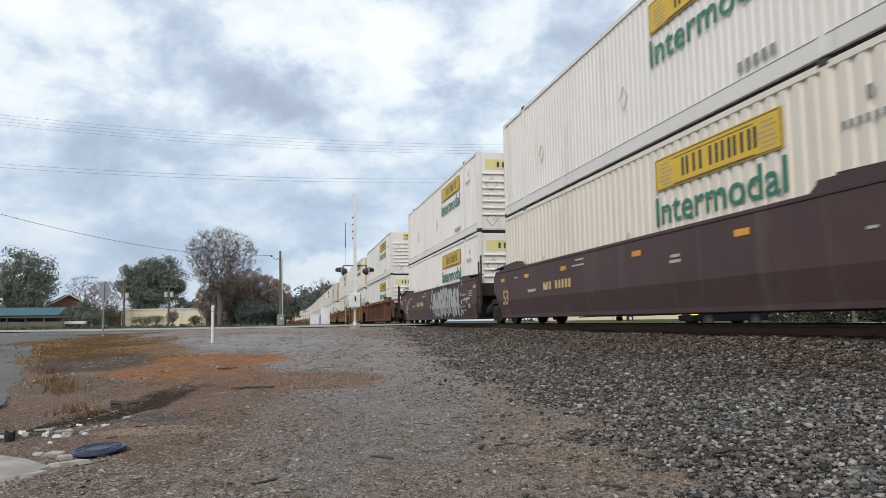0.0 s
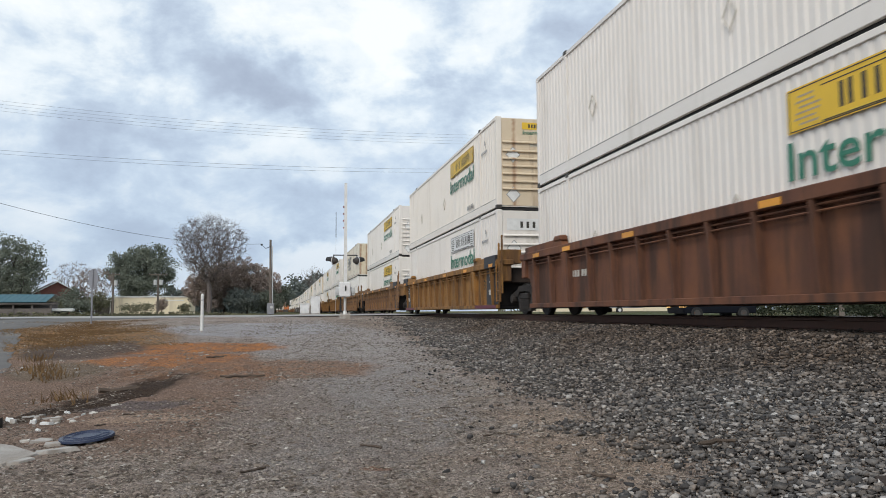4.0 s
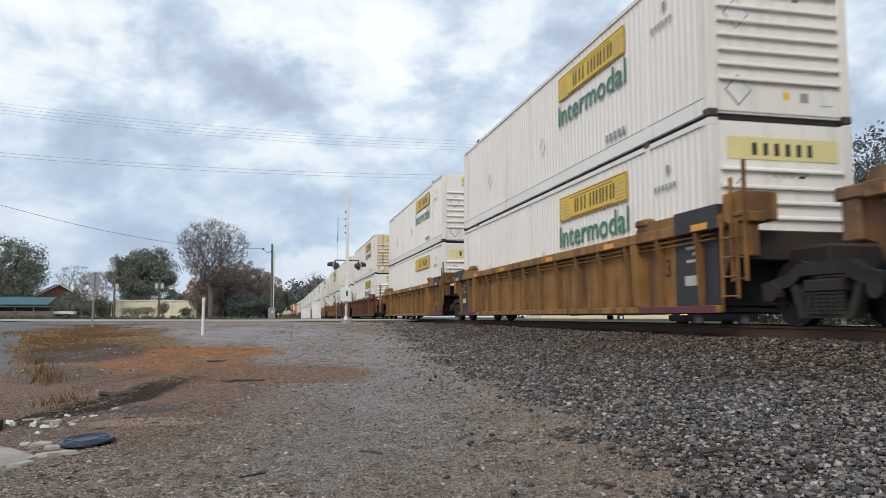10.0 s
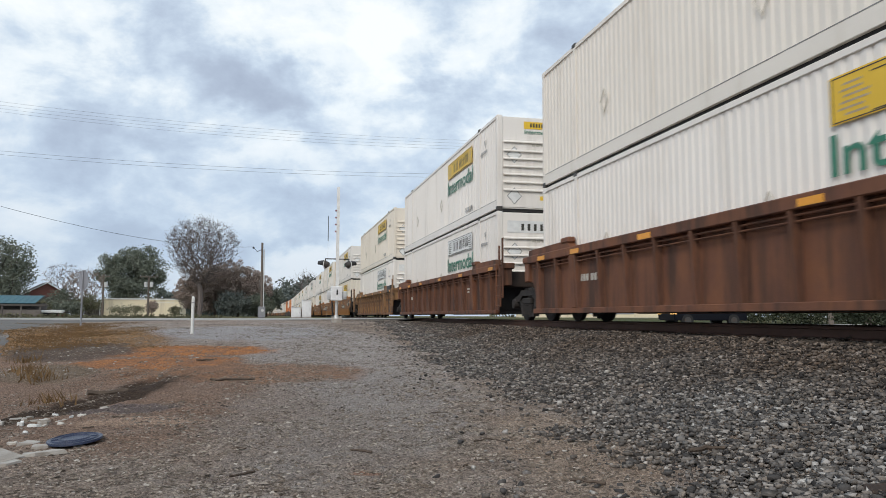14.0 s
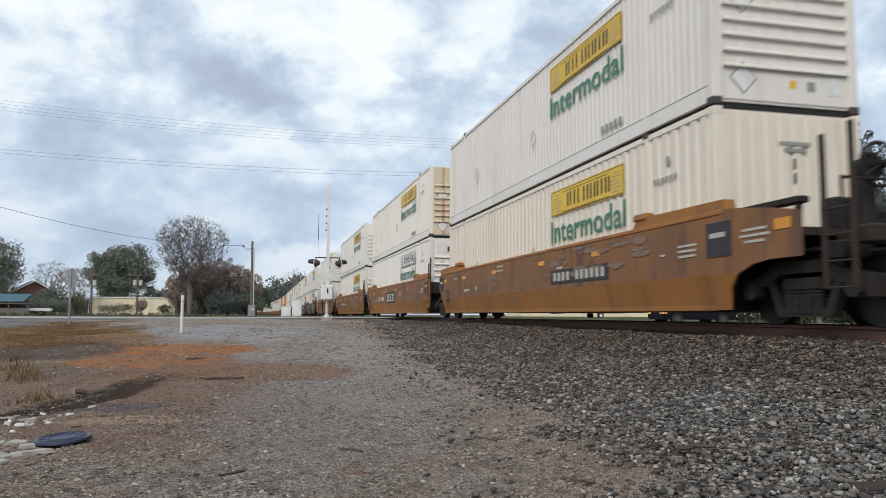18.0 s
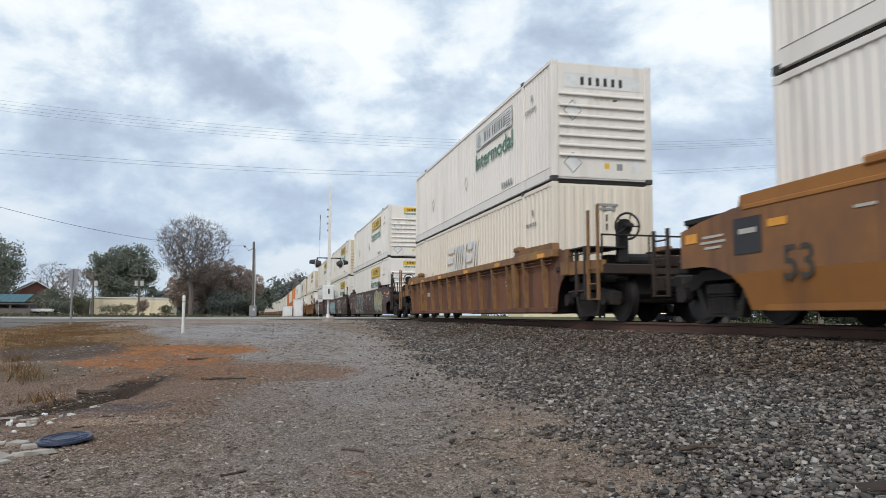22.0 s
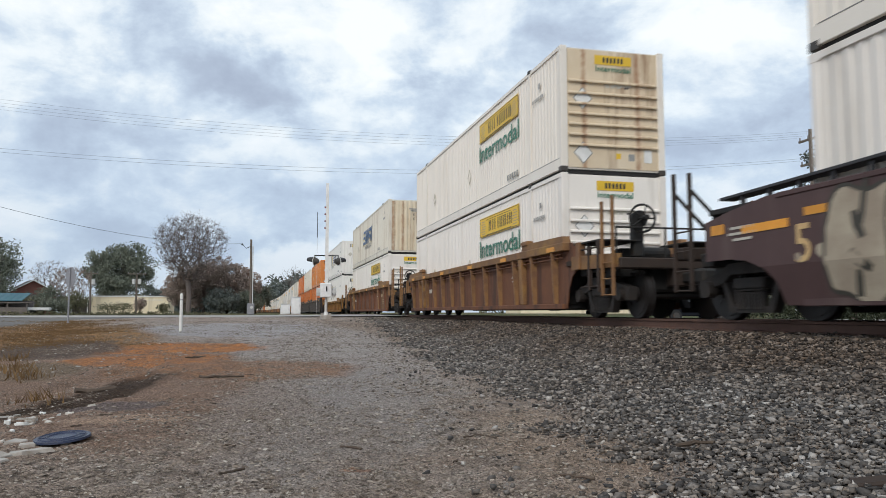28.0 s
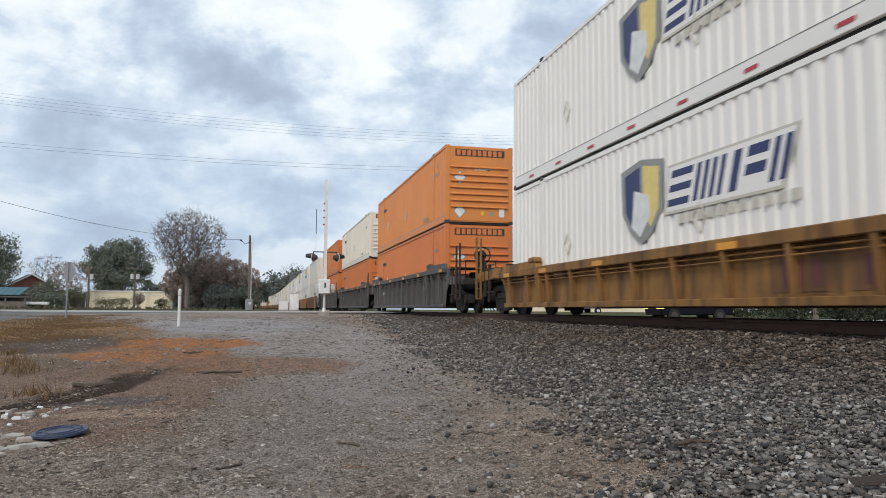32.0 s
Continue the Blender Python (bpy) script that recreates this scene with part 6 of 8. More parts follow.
    for y in (7.6, 12.6):
        bm = bmesh.new()
        for a, b in (((0, 0.24), (0.17, 0)), ((0.17, 0), (0, -0.24)), ((0, -0.24), (-0.17, 0)), ((-0.17, 0), (0, 0.24))):
            tube(bm, (-1.302, F + y + a[0], 1.2 + a[1]), (-1.302, F + y + b[0], 1.2 + b[1]), 0.012, n=4)
        part("placard_frame", bm, M["logo_faint"], co)
    if logo in ("faded", "shield"):
        for i in range(9):
            flat("red_reflector", F + 1.2 + 1.7 * i, 0.13, 0.30, 0.06, "red_mark", x=-1.300)
    return co


CARS = {
    "maroon": ("smooth", "maroon_car", "maroon smooth-sided steel well car with stencilled marks"),
    "brown": ("rib", "brown_car", "rust-brown ribbed steel well car, streaked and weathered"),
    "amber": ("rib", "amber_car", "orange-brown ribbed steel well car, stained with rust"),
    "yellow": ("rib", "yellow_car", "mustard-yellow ribbed steel well car with black end panels"),
    "tan": ("smooth", "tan_car", "orange-tan smooth-sided steel well car with faded marks"),
    "grey": ("rib", "grey_car", "dark grey ribbed steel well car"),
    "two": ("rib", "dullbrown", "brown ribbed steel well car with mustard top rail and ribs"),
    "wide": ("rib", "dullbrown", "brown steel well car with mustard rail and wide-set ribs"),
    "low": ("rib", "yellow_car", "low-sided mustard ribbed steel well car"),
}
EXTRA = {"amber": ("ochre", 14, 0.0), "two": ("chord", 13, 0.0), "wide": ("chord", 9, 0.0), "low": ("yellow_car", 13, 0.48), "brown": ("brown_car", 15, 0.0)}
BOXES = {
    "y": ("beam", "white", "white 53-foot container with a yellow logo panel", "yellow", "small"),
    "Y": ("beam", "white", "white 53-foot container with yellow logo and wide end panel", "yellow", "wide"),
    "Z": ("beam", "white", "white 53-foot container with a plain yellow logo panel", "bare", "wide"),
    "t": ("beam", "cream", "cream-painted 53-foot container with a yellow logo panel", "yellow", "small"),
    "c": ("beam", "warm", "off-white 53-foot container with yellow logo, rust-stained end", "yellow", "small"),
    "k": ("corr", "cream", "cream ribbed 53-foot container with a yellow logo panel", "yellow", "small"),
    "w": ("beam", "white", "white 53-foot container with outlined white logo panel", "white", "wide"),
    "r": ("corr", "rusty", "rust-streaked cream 53-foot container with worn lettering", "faded", ""),
    "b": ("corr", "newwhite", "white ribbed 53-foot container with slanted blue logo shapes", "italic", ""),
    "f": ("corr", "cream", "cream ribbed 53-foot container with faded white logo shapes", "faded", ""),
    "q": ("corr", "rusty", "cream 53-foot container, rust-streaked end, slanted blue logo shapes", "italic", ""),
    "s": ("corr", "newwhite", "clean white 53-foot container with shield emblem and navy shapes", "shield", ""),
    "o": ("beam", "orange", "orange 53-foot container with dark end logo strip", "small", ""),
    "O": ("beam", "orange_pale", "sun-faded orange 53-foot container with dark end logo strip", "small", ""),
    "p": ("beam", "cream", "plain cream 53-foot container", "small", "small"),
}
# the consist, from the lead: where each box starts up the line, car paint, its ends, upper and lower box, decoration
TRAIN = [
    (-13.6, "maroon", "aa", "yy", ""), (5.8, "maroon", "aa", "yk", ""), (25.4, "maroon", "ao", "YY", "graffiti"),
    (49.3, "brown", "oa", "yY", ""), (69.2, "yellow", "aa", "cw", ""), (88.95, "amber", "ao", "yy", ""),
    (112.8, "amber", "oa", "rb", ""), (132.8, "yellow", "aa", "yY", ""), (152.8, "yellow", "ao", "yZ", ""),
    (176.3, "brown", "oa", "cy", ""), (196.3, "brown", "aa", "yw", ""), (216.0, "amber", "ao", "tw", ""),
    (239.5, "tan", "oa", "yk", "panel"), (259.0, "tan", "aa", "cw", "sign"), (278.5, "tan", "ao", "yy", "loops"),
    (302.4, "two", "oo", "wf", ""),
    (326.2, "maroon", "oa", "yy", "zigzag"), (345.8, "maroon", "aa", "cy", "tags"), (365.5, "maroon", "ao", "cy", "bubble"),
    (389.4, "two", "oo", "cy", ""), (413.0, "wide", "oo", "qy", ""), (436.8, "low", "oo", "ss", ""),
    (460.5, "grey", "oa", "Oo", ""), (480.0, "grey", "aa", "po", ""), (499.5, "grey", "ao", "oo", ""),
]
s = 523.0
rg = random.Random(11)
while s < 1080:
    for i, ends in enumerate(("oa", "aa", "ao")):
        TRAIN.append((s, ("brown", "amber", "tan")[int(s) % 3], ends, rg.choice(("yy", "yy", "cy", "py", "yp", "oo", "yw")), ""))
        s += 19.6 if i < 2 else 23.8

MOVERS = []     # thing, place up the line at the start, height over the rail
CAR_PROTO, BOX_PROTO = {}, {}
FLOOR1, FLOOR2 = 0.35, 3.28


def use(store, key, make):
    """The first of a kind is built; later ones are copies."""
    if key not in store:
        store[key] = make()
        return store[key]
    return copy_thing(store[key], pose(0, 0, 0))


def place_train():
    for s0, paint, ends, boxes, art in TRAIN:
        kind, pm, label = CARS[paint]
        fr, re = ("out" if ends[0] == "o" else "art"), ("out" if ends[1] == "o" else "art")
        mid = s0 + LEN / 2
        far = s0 > 520
        car = use(CAR_PROTO, (paint, ends, art, far), lambda: far_car(kind, fr, re, pm, label) if far else well_car(kind, fr, re, pm, label, black_ends=paint == "yellow" or (paint, ends) == ("amber", "ao"), art=art, seed=int(abs(s0)), trim=EXTRA.get(paint, ("", 14, 0))[0], ribs=EXTRA.get(paint, ("", 14, 0))[1], drop=EXTRA.get(paint, ("", 14, 0))[2]))
        MOVERS.append((car, mid, 0.0))
        for b, z in ((boxes[0], FLOOR2), (boxes[1], FLOOR1)):
            k, p, lab, logo, el = BOXES[b]
            co = use(BOX_PROTO, (b, far), lambda: far_box(k, p, lab, logo) if far else container(k, p, lab, logo, el, seed=3))
            MOVERS.append((co, mid, z))


place_train()


def travelled(t):
    return 11.549 * t + 0.07407 * t * t - 0.0003344 * t ** 3


def unit_pose(mid, z, t):
    x, y, th = along(mid - travelled(t))
    return pose(x, y, RAIL + z, 0, 0, math.degrees(th))


# ---- beside the crossing ----
def gz(x, y):
    return float(lot_top(np.float64(x), np.float64(y)))


def crossing_signal():
    x, y, z = 2.62, 32.0, 0.74
    sig = thing("crossing_signal", "silver level-crossing signal with its gate arm raised upright", "signal", at=pose(x, y, z))
    bm = bmesh.new()
    box(bm, -0.22, 0.22, -0.22, 0.22, 0, 0.20, 0.02)
    for a in (-0.17, 0.17):
        box(bm, a - 0.05, a + 0.05, -0.05, 0.05, 0.2, 0.28)
    part("foundation", bm, M["concrete"], sig)
    bm = bmesh.new()
    tube(bm, (0, 0, 0.18), (0, 0, 3.0), 0.06, n=14)
    tube(bm, (0, 0, 0.2), (0, 0, 0.34), 0.12, 0.08, n=14)
    part("mast", bm, M["galv"], sig)
    bm = bmesh.new()
    v = box(bm, -0.072, 0.072, -0.12, -0.07, 1.3, 5.86)
    for q in v:
        if q.co.z > 3:
            q.co.x *= 0.84
    arm = part("gate_arm", bm, M["trim"], sig, "white gate arm standing upright")
    for k in range(4):
        bm = bmesh.new()
        tube(bm, (-0.05, -0.08, 3.92 + 0.30 * k), (-0.12, -0.08, 3.92 + 0.30 * k), 0.035, n=8)
        part("arm_lamp", bm, M["lens"], arm)
    bm = bmesh.new()
    box(bm, -0.26, 0.22, -0.22, 0.18, 0.95, 1.56, 0.03)
    hb = part("gate_mechanism", bm, M["alu"], sig, "grey gate mechanism box")
    bm = bmesh.new()
    box(bm, -0.03, 0.03, -0.235, -0.22, 1.2, 1.42)
    part("latch", bm, M["blackpl"], hb)
    for k, s in enumerate((-1, 1)):
        bm = bmesh.new()
        box(bm, *sorted((s * 0.24, s * 0.42)), -0.1, 0.02, 1.0, 1.36, 0.03)
        tube(bm, (s * 0.33, -0.14, 1.2), (s * 0.33, -0.1, 1.2), 0.10, n=12)
        part("counterweight", bm, M["galv"], sig)
    bm = bmesh.new()
    tube(bm, (-0.16, 0.05, 0.2), (-0.2, 0.05, 1.0), 0.03, n=8)
    part("cable_conduit", bm, M["blackpl"], sig)
    bm = bmesh.new()
    tube(bm, (-0.52, 0, 2.74), (0.52, 0, 2.74), 0.024, n=8)
    for s in (-1, 1):
        tube(bm, (s * 0.50, 0, 2.74), (s * 0.50, 0, 2.52), 0.022, n=8)
    part("cross_arm", bm, M["blackpl"], sig)
    for s in (-1, 1):
        turn = pose(s * 0.50, 0, 2.50, 0, 0, 28 if s > 0 else 152)
        bm = bmesh.new()
        tube(bm, (0.0, 0, 0), (0.02, 0, 0), 0.20, n=22)
        head = part("flasher", bm, M["galv"], sig, "round flasher backboard, pale at the back", turn)
        bm = bmesh.new()
        tube(bm, (-0.16, 0, 0), (0.0, 0, 0), 0.09, 0.165, n=16)
        part("lamp_housing", bm, M["casting"], head)
        bm = bmesh.new()
        for k in range(8):
            a, b = math.pi * (-0.1 + 1.2 * k / 8), math.pi * (-0.1 + 1.2 * (k + 1) / 8)
            vs = [bm.verts.new(p) for p in ((0.02, 0.19 * math.cos(a), 0.19 * math.sin(a)), (0.02, 0.19 * math.cos(b), 0.19 * math.sin(b)), (0.30, 0.15 * math.cos(b), 0.03 + 0.13 * math.sin(b)), (0.30, 0.15 * math.cos(a), 0.03 + 0.13 * math.sin(a)))]
            bm.faces.new(vs)
        part("visor", bm, M["blackpl"], head)
        bm = bmesh.new()
        tube(bm, (0.02, 0, 0), (0.035, 0, 0), 0.17, n=16)
        part("lens", bm, M["lens"], head)


crossing_signal()


def cabinet(x0, x1, y, z0, z1, label):
    c = thing("relay_cabinet", label, "cabinet", "cabinets beside the crossing", at=pose((x0 + x1) / 2, y, z0))
    w, h = (x1 - x0) / 2, z1 - z0
    bm = bmesh.new()
    box(bm, -w, w, -0.25, 0.25, 0.06, h, 0.012)
    part("case", bm, M["alu"], c)
    bm = bmesh.new()
    box(bm, -w + 0.03, w - 0.03, -0.268, -0.25, 0.10, h - 0.05, 0.006)
    d = part("door", bm, M["alu"], c)
    bm = bmesh.new()
    box(bm, w - 0.10, w - 0.07, -0.29, -0.268, h * 0.45, h * 0.6)
    part("handle", bm, M["galv"], d)
    bm = bmesh.new()
    box(bm, -w - 0.02, w + 0.02, -0.29, 0.27, h, h + 0.03)
    part("lid", bm, M["alu"], c)
    bm = bmesh.new()
    box(bm, -w - 0.05, w + 0.05, -0.3, 0.3, -0.1, 0.06)
    part("plinth", bm, M["concrete"], c)


cabinet(1.02, 1.57, 45, 0.90, 1.53, "short white steel relay cabinet on a concrete plinth")
cabinet(1.64, 2.18, 45, 0.90, 1.95, "tall white steel relay cabinet on a concrete plinth")


def service_pole():
    p = thing("service_pole", "weathered wooden service pole with grey meter cabinet at its foot", "pole", at=pose(-0.72, 47.5, 0.86))
    bm = bmesh.new()
    tube(bm, (0, 0, 0), (-0.06, 0, 4.72), 0.085, 0.065, n=12)
    part("shaft", bm, M["pole"], p)
    bm = bmesh.new()
    box(bm, -0.22, 0.22, -0.45, -0.16, 0.06, 0.74, 0.015)
    b = part("meter_cabinet", bm, M["signback"], p, "grey metal meter cabinet")
    bm = bmesh.new()
    tube(bm, (0.05, -0.47, 0.5), (0.05, -0.45, 0.5), 0.09, n=14)
    part("meter", bm, M["galv"], b)
    bm = bmesh.new()
    tube(bm, (0.1, -0.1, 0.7), (0.06, -0.1, 4.3), 0.03, n=8)
    part("conduit", bm, M["galv"], p)
    bm = bmesh.new()
    tube(bm, (-0.06, -0.08, 4.3), (-0.35, -0.1, 4.15), 0.02, n=6)
    tube(bm, (-0.35, -0.1, 4.15), (-0.62, -0.1, 4.45), 0.014, n=6)
    tube(bm, (-0.62, -0.1, 4.42), (-0.56, -0.1, 4.36), 0.06, n=8)
    part("weatherhead", bm, M["blackpl"], p)


service_pole()
ant = thing("antenna_mast", "thin grey antenna mast with a dark whip", "mast", at=pose(3.15, 45.5, 0.9))
bm = bmesh.new()
tube(bm, (0, 0, 0), (0, 0, 4.7), 0.008, n=6)
part("tube", bm, M["galv"], ant)
bm = bmesh.new()
tube(bm, (0, 0, 4.7), (0, 0, 6.25), 0.022, 0.016, n=6)
part("whip", bm, M["blackpl"], ant)


def stop_sign():
    x, y = -6.75, 29.0
    s = thing("stop_sign", "octagonal traffic sign on a steel post, bare grey back turned", "sign", at=pose(x, y, gz(x, y) - 0.02, 0, 0, -52))
    bm = bmesh.new()
    box(bm, -0.03, 0.03, -0.02, 0.02, 0, 2.02, 0.004)
    part("post", bm, M["signback"], s)
    bm = bmesh.new()
    pts = [(0.40 * math.cos(math.pi / 8 + k * math.pi / 4), 1.66 + 0.40 * math.sin(math.pi / 8 + k * math.pi / 4)) for k in range(8)]
    a = [bm.verts.new((p, 0.022, q)) for p, q in pts]
    b = [bm.verts.new((p, 0.027, q)) for p, q in pts]
    bm.faces.new(a)
    bm.faces.new(b[::-1])
    for k in range(8):
        bm.faces.new((a[k], b[k], b[(k + 1) % 8], a[(k + 1) % 8]))
    plate = part("plate", bm, M["signback"], s)
    bm = bmesh.new()
    for z in (1.45, 1.85):
        tube(bm, (0, -0.025, z), (0, 0.03, z), 0.014, n=6)
    part("bolts", bm, M["galv"], plate)


stop_sign()
mp = thing("marker_post", "round white plastic marker post with dark ring and cap", "post", at=pose(-2.30, 22.8, gz(-2.3, 22.8) - 0.03))
bm = bmesh.new()
tube(bm, (0, 0, 0), (0, 0, 1.06), 0.044, n=16)
part("tube", bm, M["whitepost"], mp)
bm = bmesh.new()
tube(bm, (0, 0, 1.06), (0, 0, 1.10), 0.048, 0.042, n=16)
tube(bm, (0, 0, 1.10), (0, 0, 1.13), 0.042, 0.02, n=16)
part("cap", bm, M["whitepost"], mp)
bm = bmesh.new()
tube(bm, (0, 0, 0.93), (0, 0, 0.955), 0.0465, n=16)
part("ring", bm, M["signback"], mp)


# ---- wires ----
def wire(pts, r, label, group):
    """A sagging wire through three places; it goes on past both ends in the same curve."""
    (xa, ya, za), (xb, yb, zb), (xc, yc, zc) = pts
    bm = bmesh.new()
    row = []
    for k in range(49):
        u = k / 24
        l0, l1, l2 = (u - 1) * (u - 2) / 2, u * (2 - u), u * (u - 1) / 2
        row.append((xa * l0 + xb * l1 + xc * l2, ya * l0 + yb * l1 + yc * l2, za * l0 + zb * l1 + zc * l2))
    rope(bm, row, r, 5)
    solid("overhead_wire", bm, M["wire"], label, "wire", group)


for dy in (-1.10, -0.37, 0.37, 1.10):
    wire(((-46, 40 + dy, 16.0), (-6, 40 + dy, 10.88), (33.87, 40 + dy, 12.44)), 0.0045, "thin dark power line across the sky", "power lines over the road")
for dy in (-0.5, 0.5):
    wire(((-46, 40 + dy, 12.4), (-6, 40 + dy, 8.78), (33.87, 40 + dy, 10.84)), 0.006, "thin dark power line across the sky", "power lines over the road")
wire(((-17.4, 37.4, 7.5), (-8.6, 43, 5.5), (-1.36, 47.4, 5.30)), 0.011, "dark service wire to the wooden pole", "service wires")


def utility_pole(x, y, z, h, arms, cans, label, turn=0.0):
    p = thing("utility_pole", label, "pole", "utility poles", at=pose(x, y, z, 0, 0, turn))
    bm = bmesh.new()
    tube(bm, (0, 0, 0), (0, 0, h), 0.16, 0.11, n=10)
    part("shaft", bm, M["pole"], p)
    for za, w in arms:
        bm = bmesh.new()
        box(bm, -w, w, -0.18, -0.08, za - 0.07, za + 0.07)
        arm = part("cross_arm", bm, M["pole"], p)
        for k in range(4):
            bm = bmesh.new()
            tube(bm, (-w * 0.92 + k * w * 0.613, -0.13, za + 0.07), (-w * 0.92 + k * w * 0.613, -0.13, za + 0.27), 0.05, n=6)
            part("insulator", bm, M["signback"], arm)
    for dx, zc in cans:
        bm = bmesh.new()
        tube(bm, (dx, -0.1, zc), (dx, -0.1, zc + 0.75), 0.25, n=12)
        part("transformer", bm, M["galv"], p, "pale grey transformer can")


utility_pole(34, 40, 0.4, 12.4, ((11.8, 1.2), (10.2, 1.1), (8.6, 0.6)), (), "wooden utility pole with three cross-arms behind the track", 90)
utility_pole(-24.6, 118, 0.86, 6.2, ((5.9, 0.9),), ((0.35, 4.3),), "wooden utility pole with one transformer beyond the road")
utility_pole(-18.3, 118, 0.86, 6.0, ((5.9, 1.3),), ((-0.4, 4.4), (0.4, 4.4)), "wooden utility pole with two transformers beyond the road")


# ---- trees ----
def leaf_cloud(name, centres, radii, n, size, material, seed):
    """Many small leaf blades gathered in clumps."""
    rg = np.random.default_rng(seed)
    c = rg.integers(0, len(centres), n)
    d = rg.normal(0, 1, (n, 3))
    d = d / np.linalg.norm(d, axis=1)[:, None] * (rg.uniform(0, 1, (n, 1)) ** 0.45)
    P = centres[c] + d * radii[c][:, None]
    a, b = rg.normal(0, 1, (n, 3)), rg.normal(0, 1, (n, 3))
    a /= np.linalg.norm(a, axis=1)[:, None]
    b -= a * (a * b).sum(1)[:, None]
    b /= np.linalg.norm(b, axis=1)[:, None]
    s = (size * rg.uniform(0.5, 1.3, n))[:, None]
    v = np.stack([P - a * s, P + b * s * 0.55, P + a * s, P - b * s * 0.55], 1)
    return raw_mesh(name, v.reshape(-1, 3), np.arange(n * 4).reshape(n, 4), material)


def limbs(bm, p, d, length, r, depth, rg, spread, tips, up=0.25, n=5):
    """A limb that forks and thins."""
    steps = 3
    for k in range(steps):
        q = p + d * (length / steps)
        tube(bm, p, q, r * (1 - 0.12 * k), r * (1 - 0.12 * (k + 1)), n=n if r > 0.03 else 3, caps=False)
        p = q
        d = (d + Vector((rg.gauss(0, 0.11), rg.gauss(0, 0.11), rg.gauss(0, 0.06) + up * 0.12))).normalized()
        if depth > 0 and k > 0:
            e = (d + Vector((rg.uniform(-1, 1), rg.uniform(-1, 1), rg.uniform(-0.2, 0.6))) * spread).normalized()
            limbs(bm, p, e, length * rg.uniform(0.55, 0.8), r * 0.58, depth - 1, rg, spread, tips, up, n)
    if depth > 0:
        for _ in range(2):
            e = (d + Vector((rg.uniform(-1, 1), rg.uniform(-1, 1), rg.uniform(-0.25, 0.5))) * spread).normalized()
            limbs(bm, p, e, length * rg.uniform(0.6, 0.85), r * 0.62, depth - 1, rg, spread, tips, up, n)
    else:
        tips.append(p.copy())


def bare_tree(x, y, z, h, seed, label, trunk=0.35, wide=0.36, fork=0.30, n=900, twigs=6, leaves=0, low_leaves=1.0):
    """A bare tree grown limb by limb towards points spread through its crown."""
    rg = np.random.default_rng(seed)
    t = thing("bare_tree", label, "tree", "trees beyond the road", at=pose(x, y, z))
    d = rg.normal(0, 1, (n, 3))
    d /= np.linalg.norm(d, axis=1)[:, None]
    d *= rg.uniform(0.05, 1, (n, 1)) ** 0.42
    mid, ry = h * (fork + 1) / 2 + 0.02 * h, h * (1 - fork) / 2
    d[:, :2] *= (1 + 0.10 * np.sin(3 * np.arctan2(d[:, 1], d[:, 0]) + seed))[:, None] * (0.80 + 0.22 * np.clip(d[:, 2:] + 0.6, 0, 1))
    pts = d * np.array([h * wide, h * wide, ry]) + np.array([0, 0, mid])
    root = np.array([0, 0, h * fork * 0.85])
    pts = pts[np.argsort(np.linalg.norm(pts - root, axis=1))]
    nodes, up, way = [np.array([0, 0, -0.3]), np.array([0.02 * h * 0.3, 0, h * fork * 0.5]), root], [-1, 0, 1], [9, 9, 0.0]
    for p in pts:
        A = np.array(nodes)
        w = np.array(way)
        dist = np.linalg.norm(A - p, axis=1)
        k = int(np.argmin(dist + 0.30 * w + 0.6 * np.maximum(0, A[:, 2] - p[2] - 0.02 * h)))
        L = dist[k]
        if L > h * 0.07:
            m = nodes[k] * 0.5 + p * 0.5 + rg.normal(0, L * 0.07, 3) + np.array([0, 0, L * 0.06])
            nodes.append(m)
            up.append(k)
            way.append(way[k] + L * 0.5)
            k = len(nodes) - 1
            L *= 0.5
        nodes.append(p)
        up.append(k)
        way.append(way[k] + L)
    load = [1.0] * len(nodes)
    for k in range(len(nodes) - 1, 0, -1):
        load[up[k]] += load[k]
    wood = bmesh.new()
    unit = trunk / load[0] ** 0.46
    for k in range(1, len(nodes)):
        a, b = unit * load[up[k]] ** 0.46, unit * load[k] ** 0.46
        tube(wood, Vector(nodes[up[k]]), Vector(nodes[k]), max(min(a, b * 1.35), 0.012), max(b, 0.010), n=7 if b > 0.08 else (4 if b > 0.03 else 3), caps=False)
    ends = [k for k in range(3, len(nodes)) if load[k] < 4]
    for k in ends:
        e = np.array(nodes[k])
        o = e - np.array(nodes[up[k]])
        o /= np.linalg.norm(o) + 1e-6
        for _ in range(twigs):
            q = e + (o * 0.8 + rg.normal(0, 0.75, 3) + np.array([0, 0, 0.15])) * h * rg.uniform(0.015, 0.040)
            tube(wood, Vector(e), Vector(q), 0.012, 0.006, n=3, caps=False)
    part("trunk", wood, M["twig"], t, "grey-brown bare limbs and twigs")
    if leaves:
        c = np.array([nodes[k] for k in ends])
        c = c[c[:, 2] < h * (fork + (1 - fork) * low_leaves)]
        part("dead_leaves", leaf_cloud("dead_leaves", c, np.full(len(c), h * 0.035), leaves, 0.075, M["leafred"], seed), None, t)


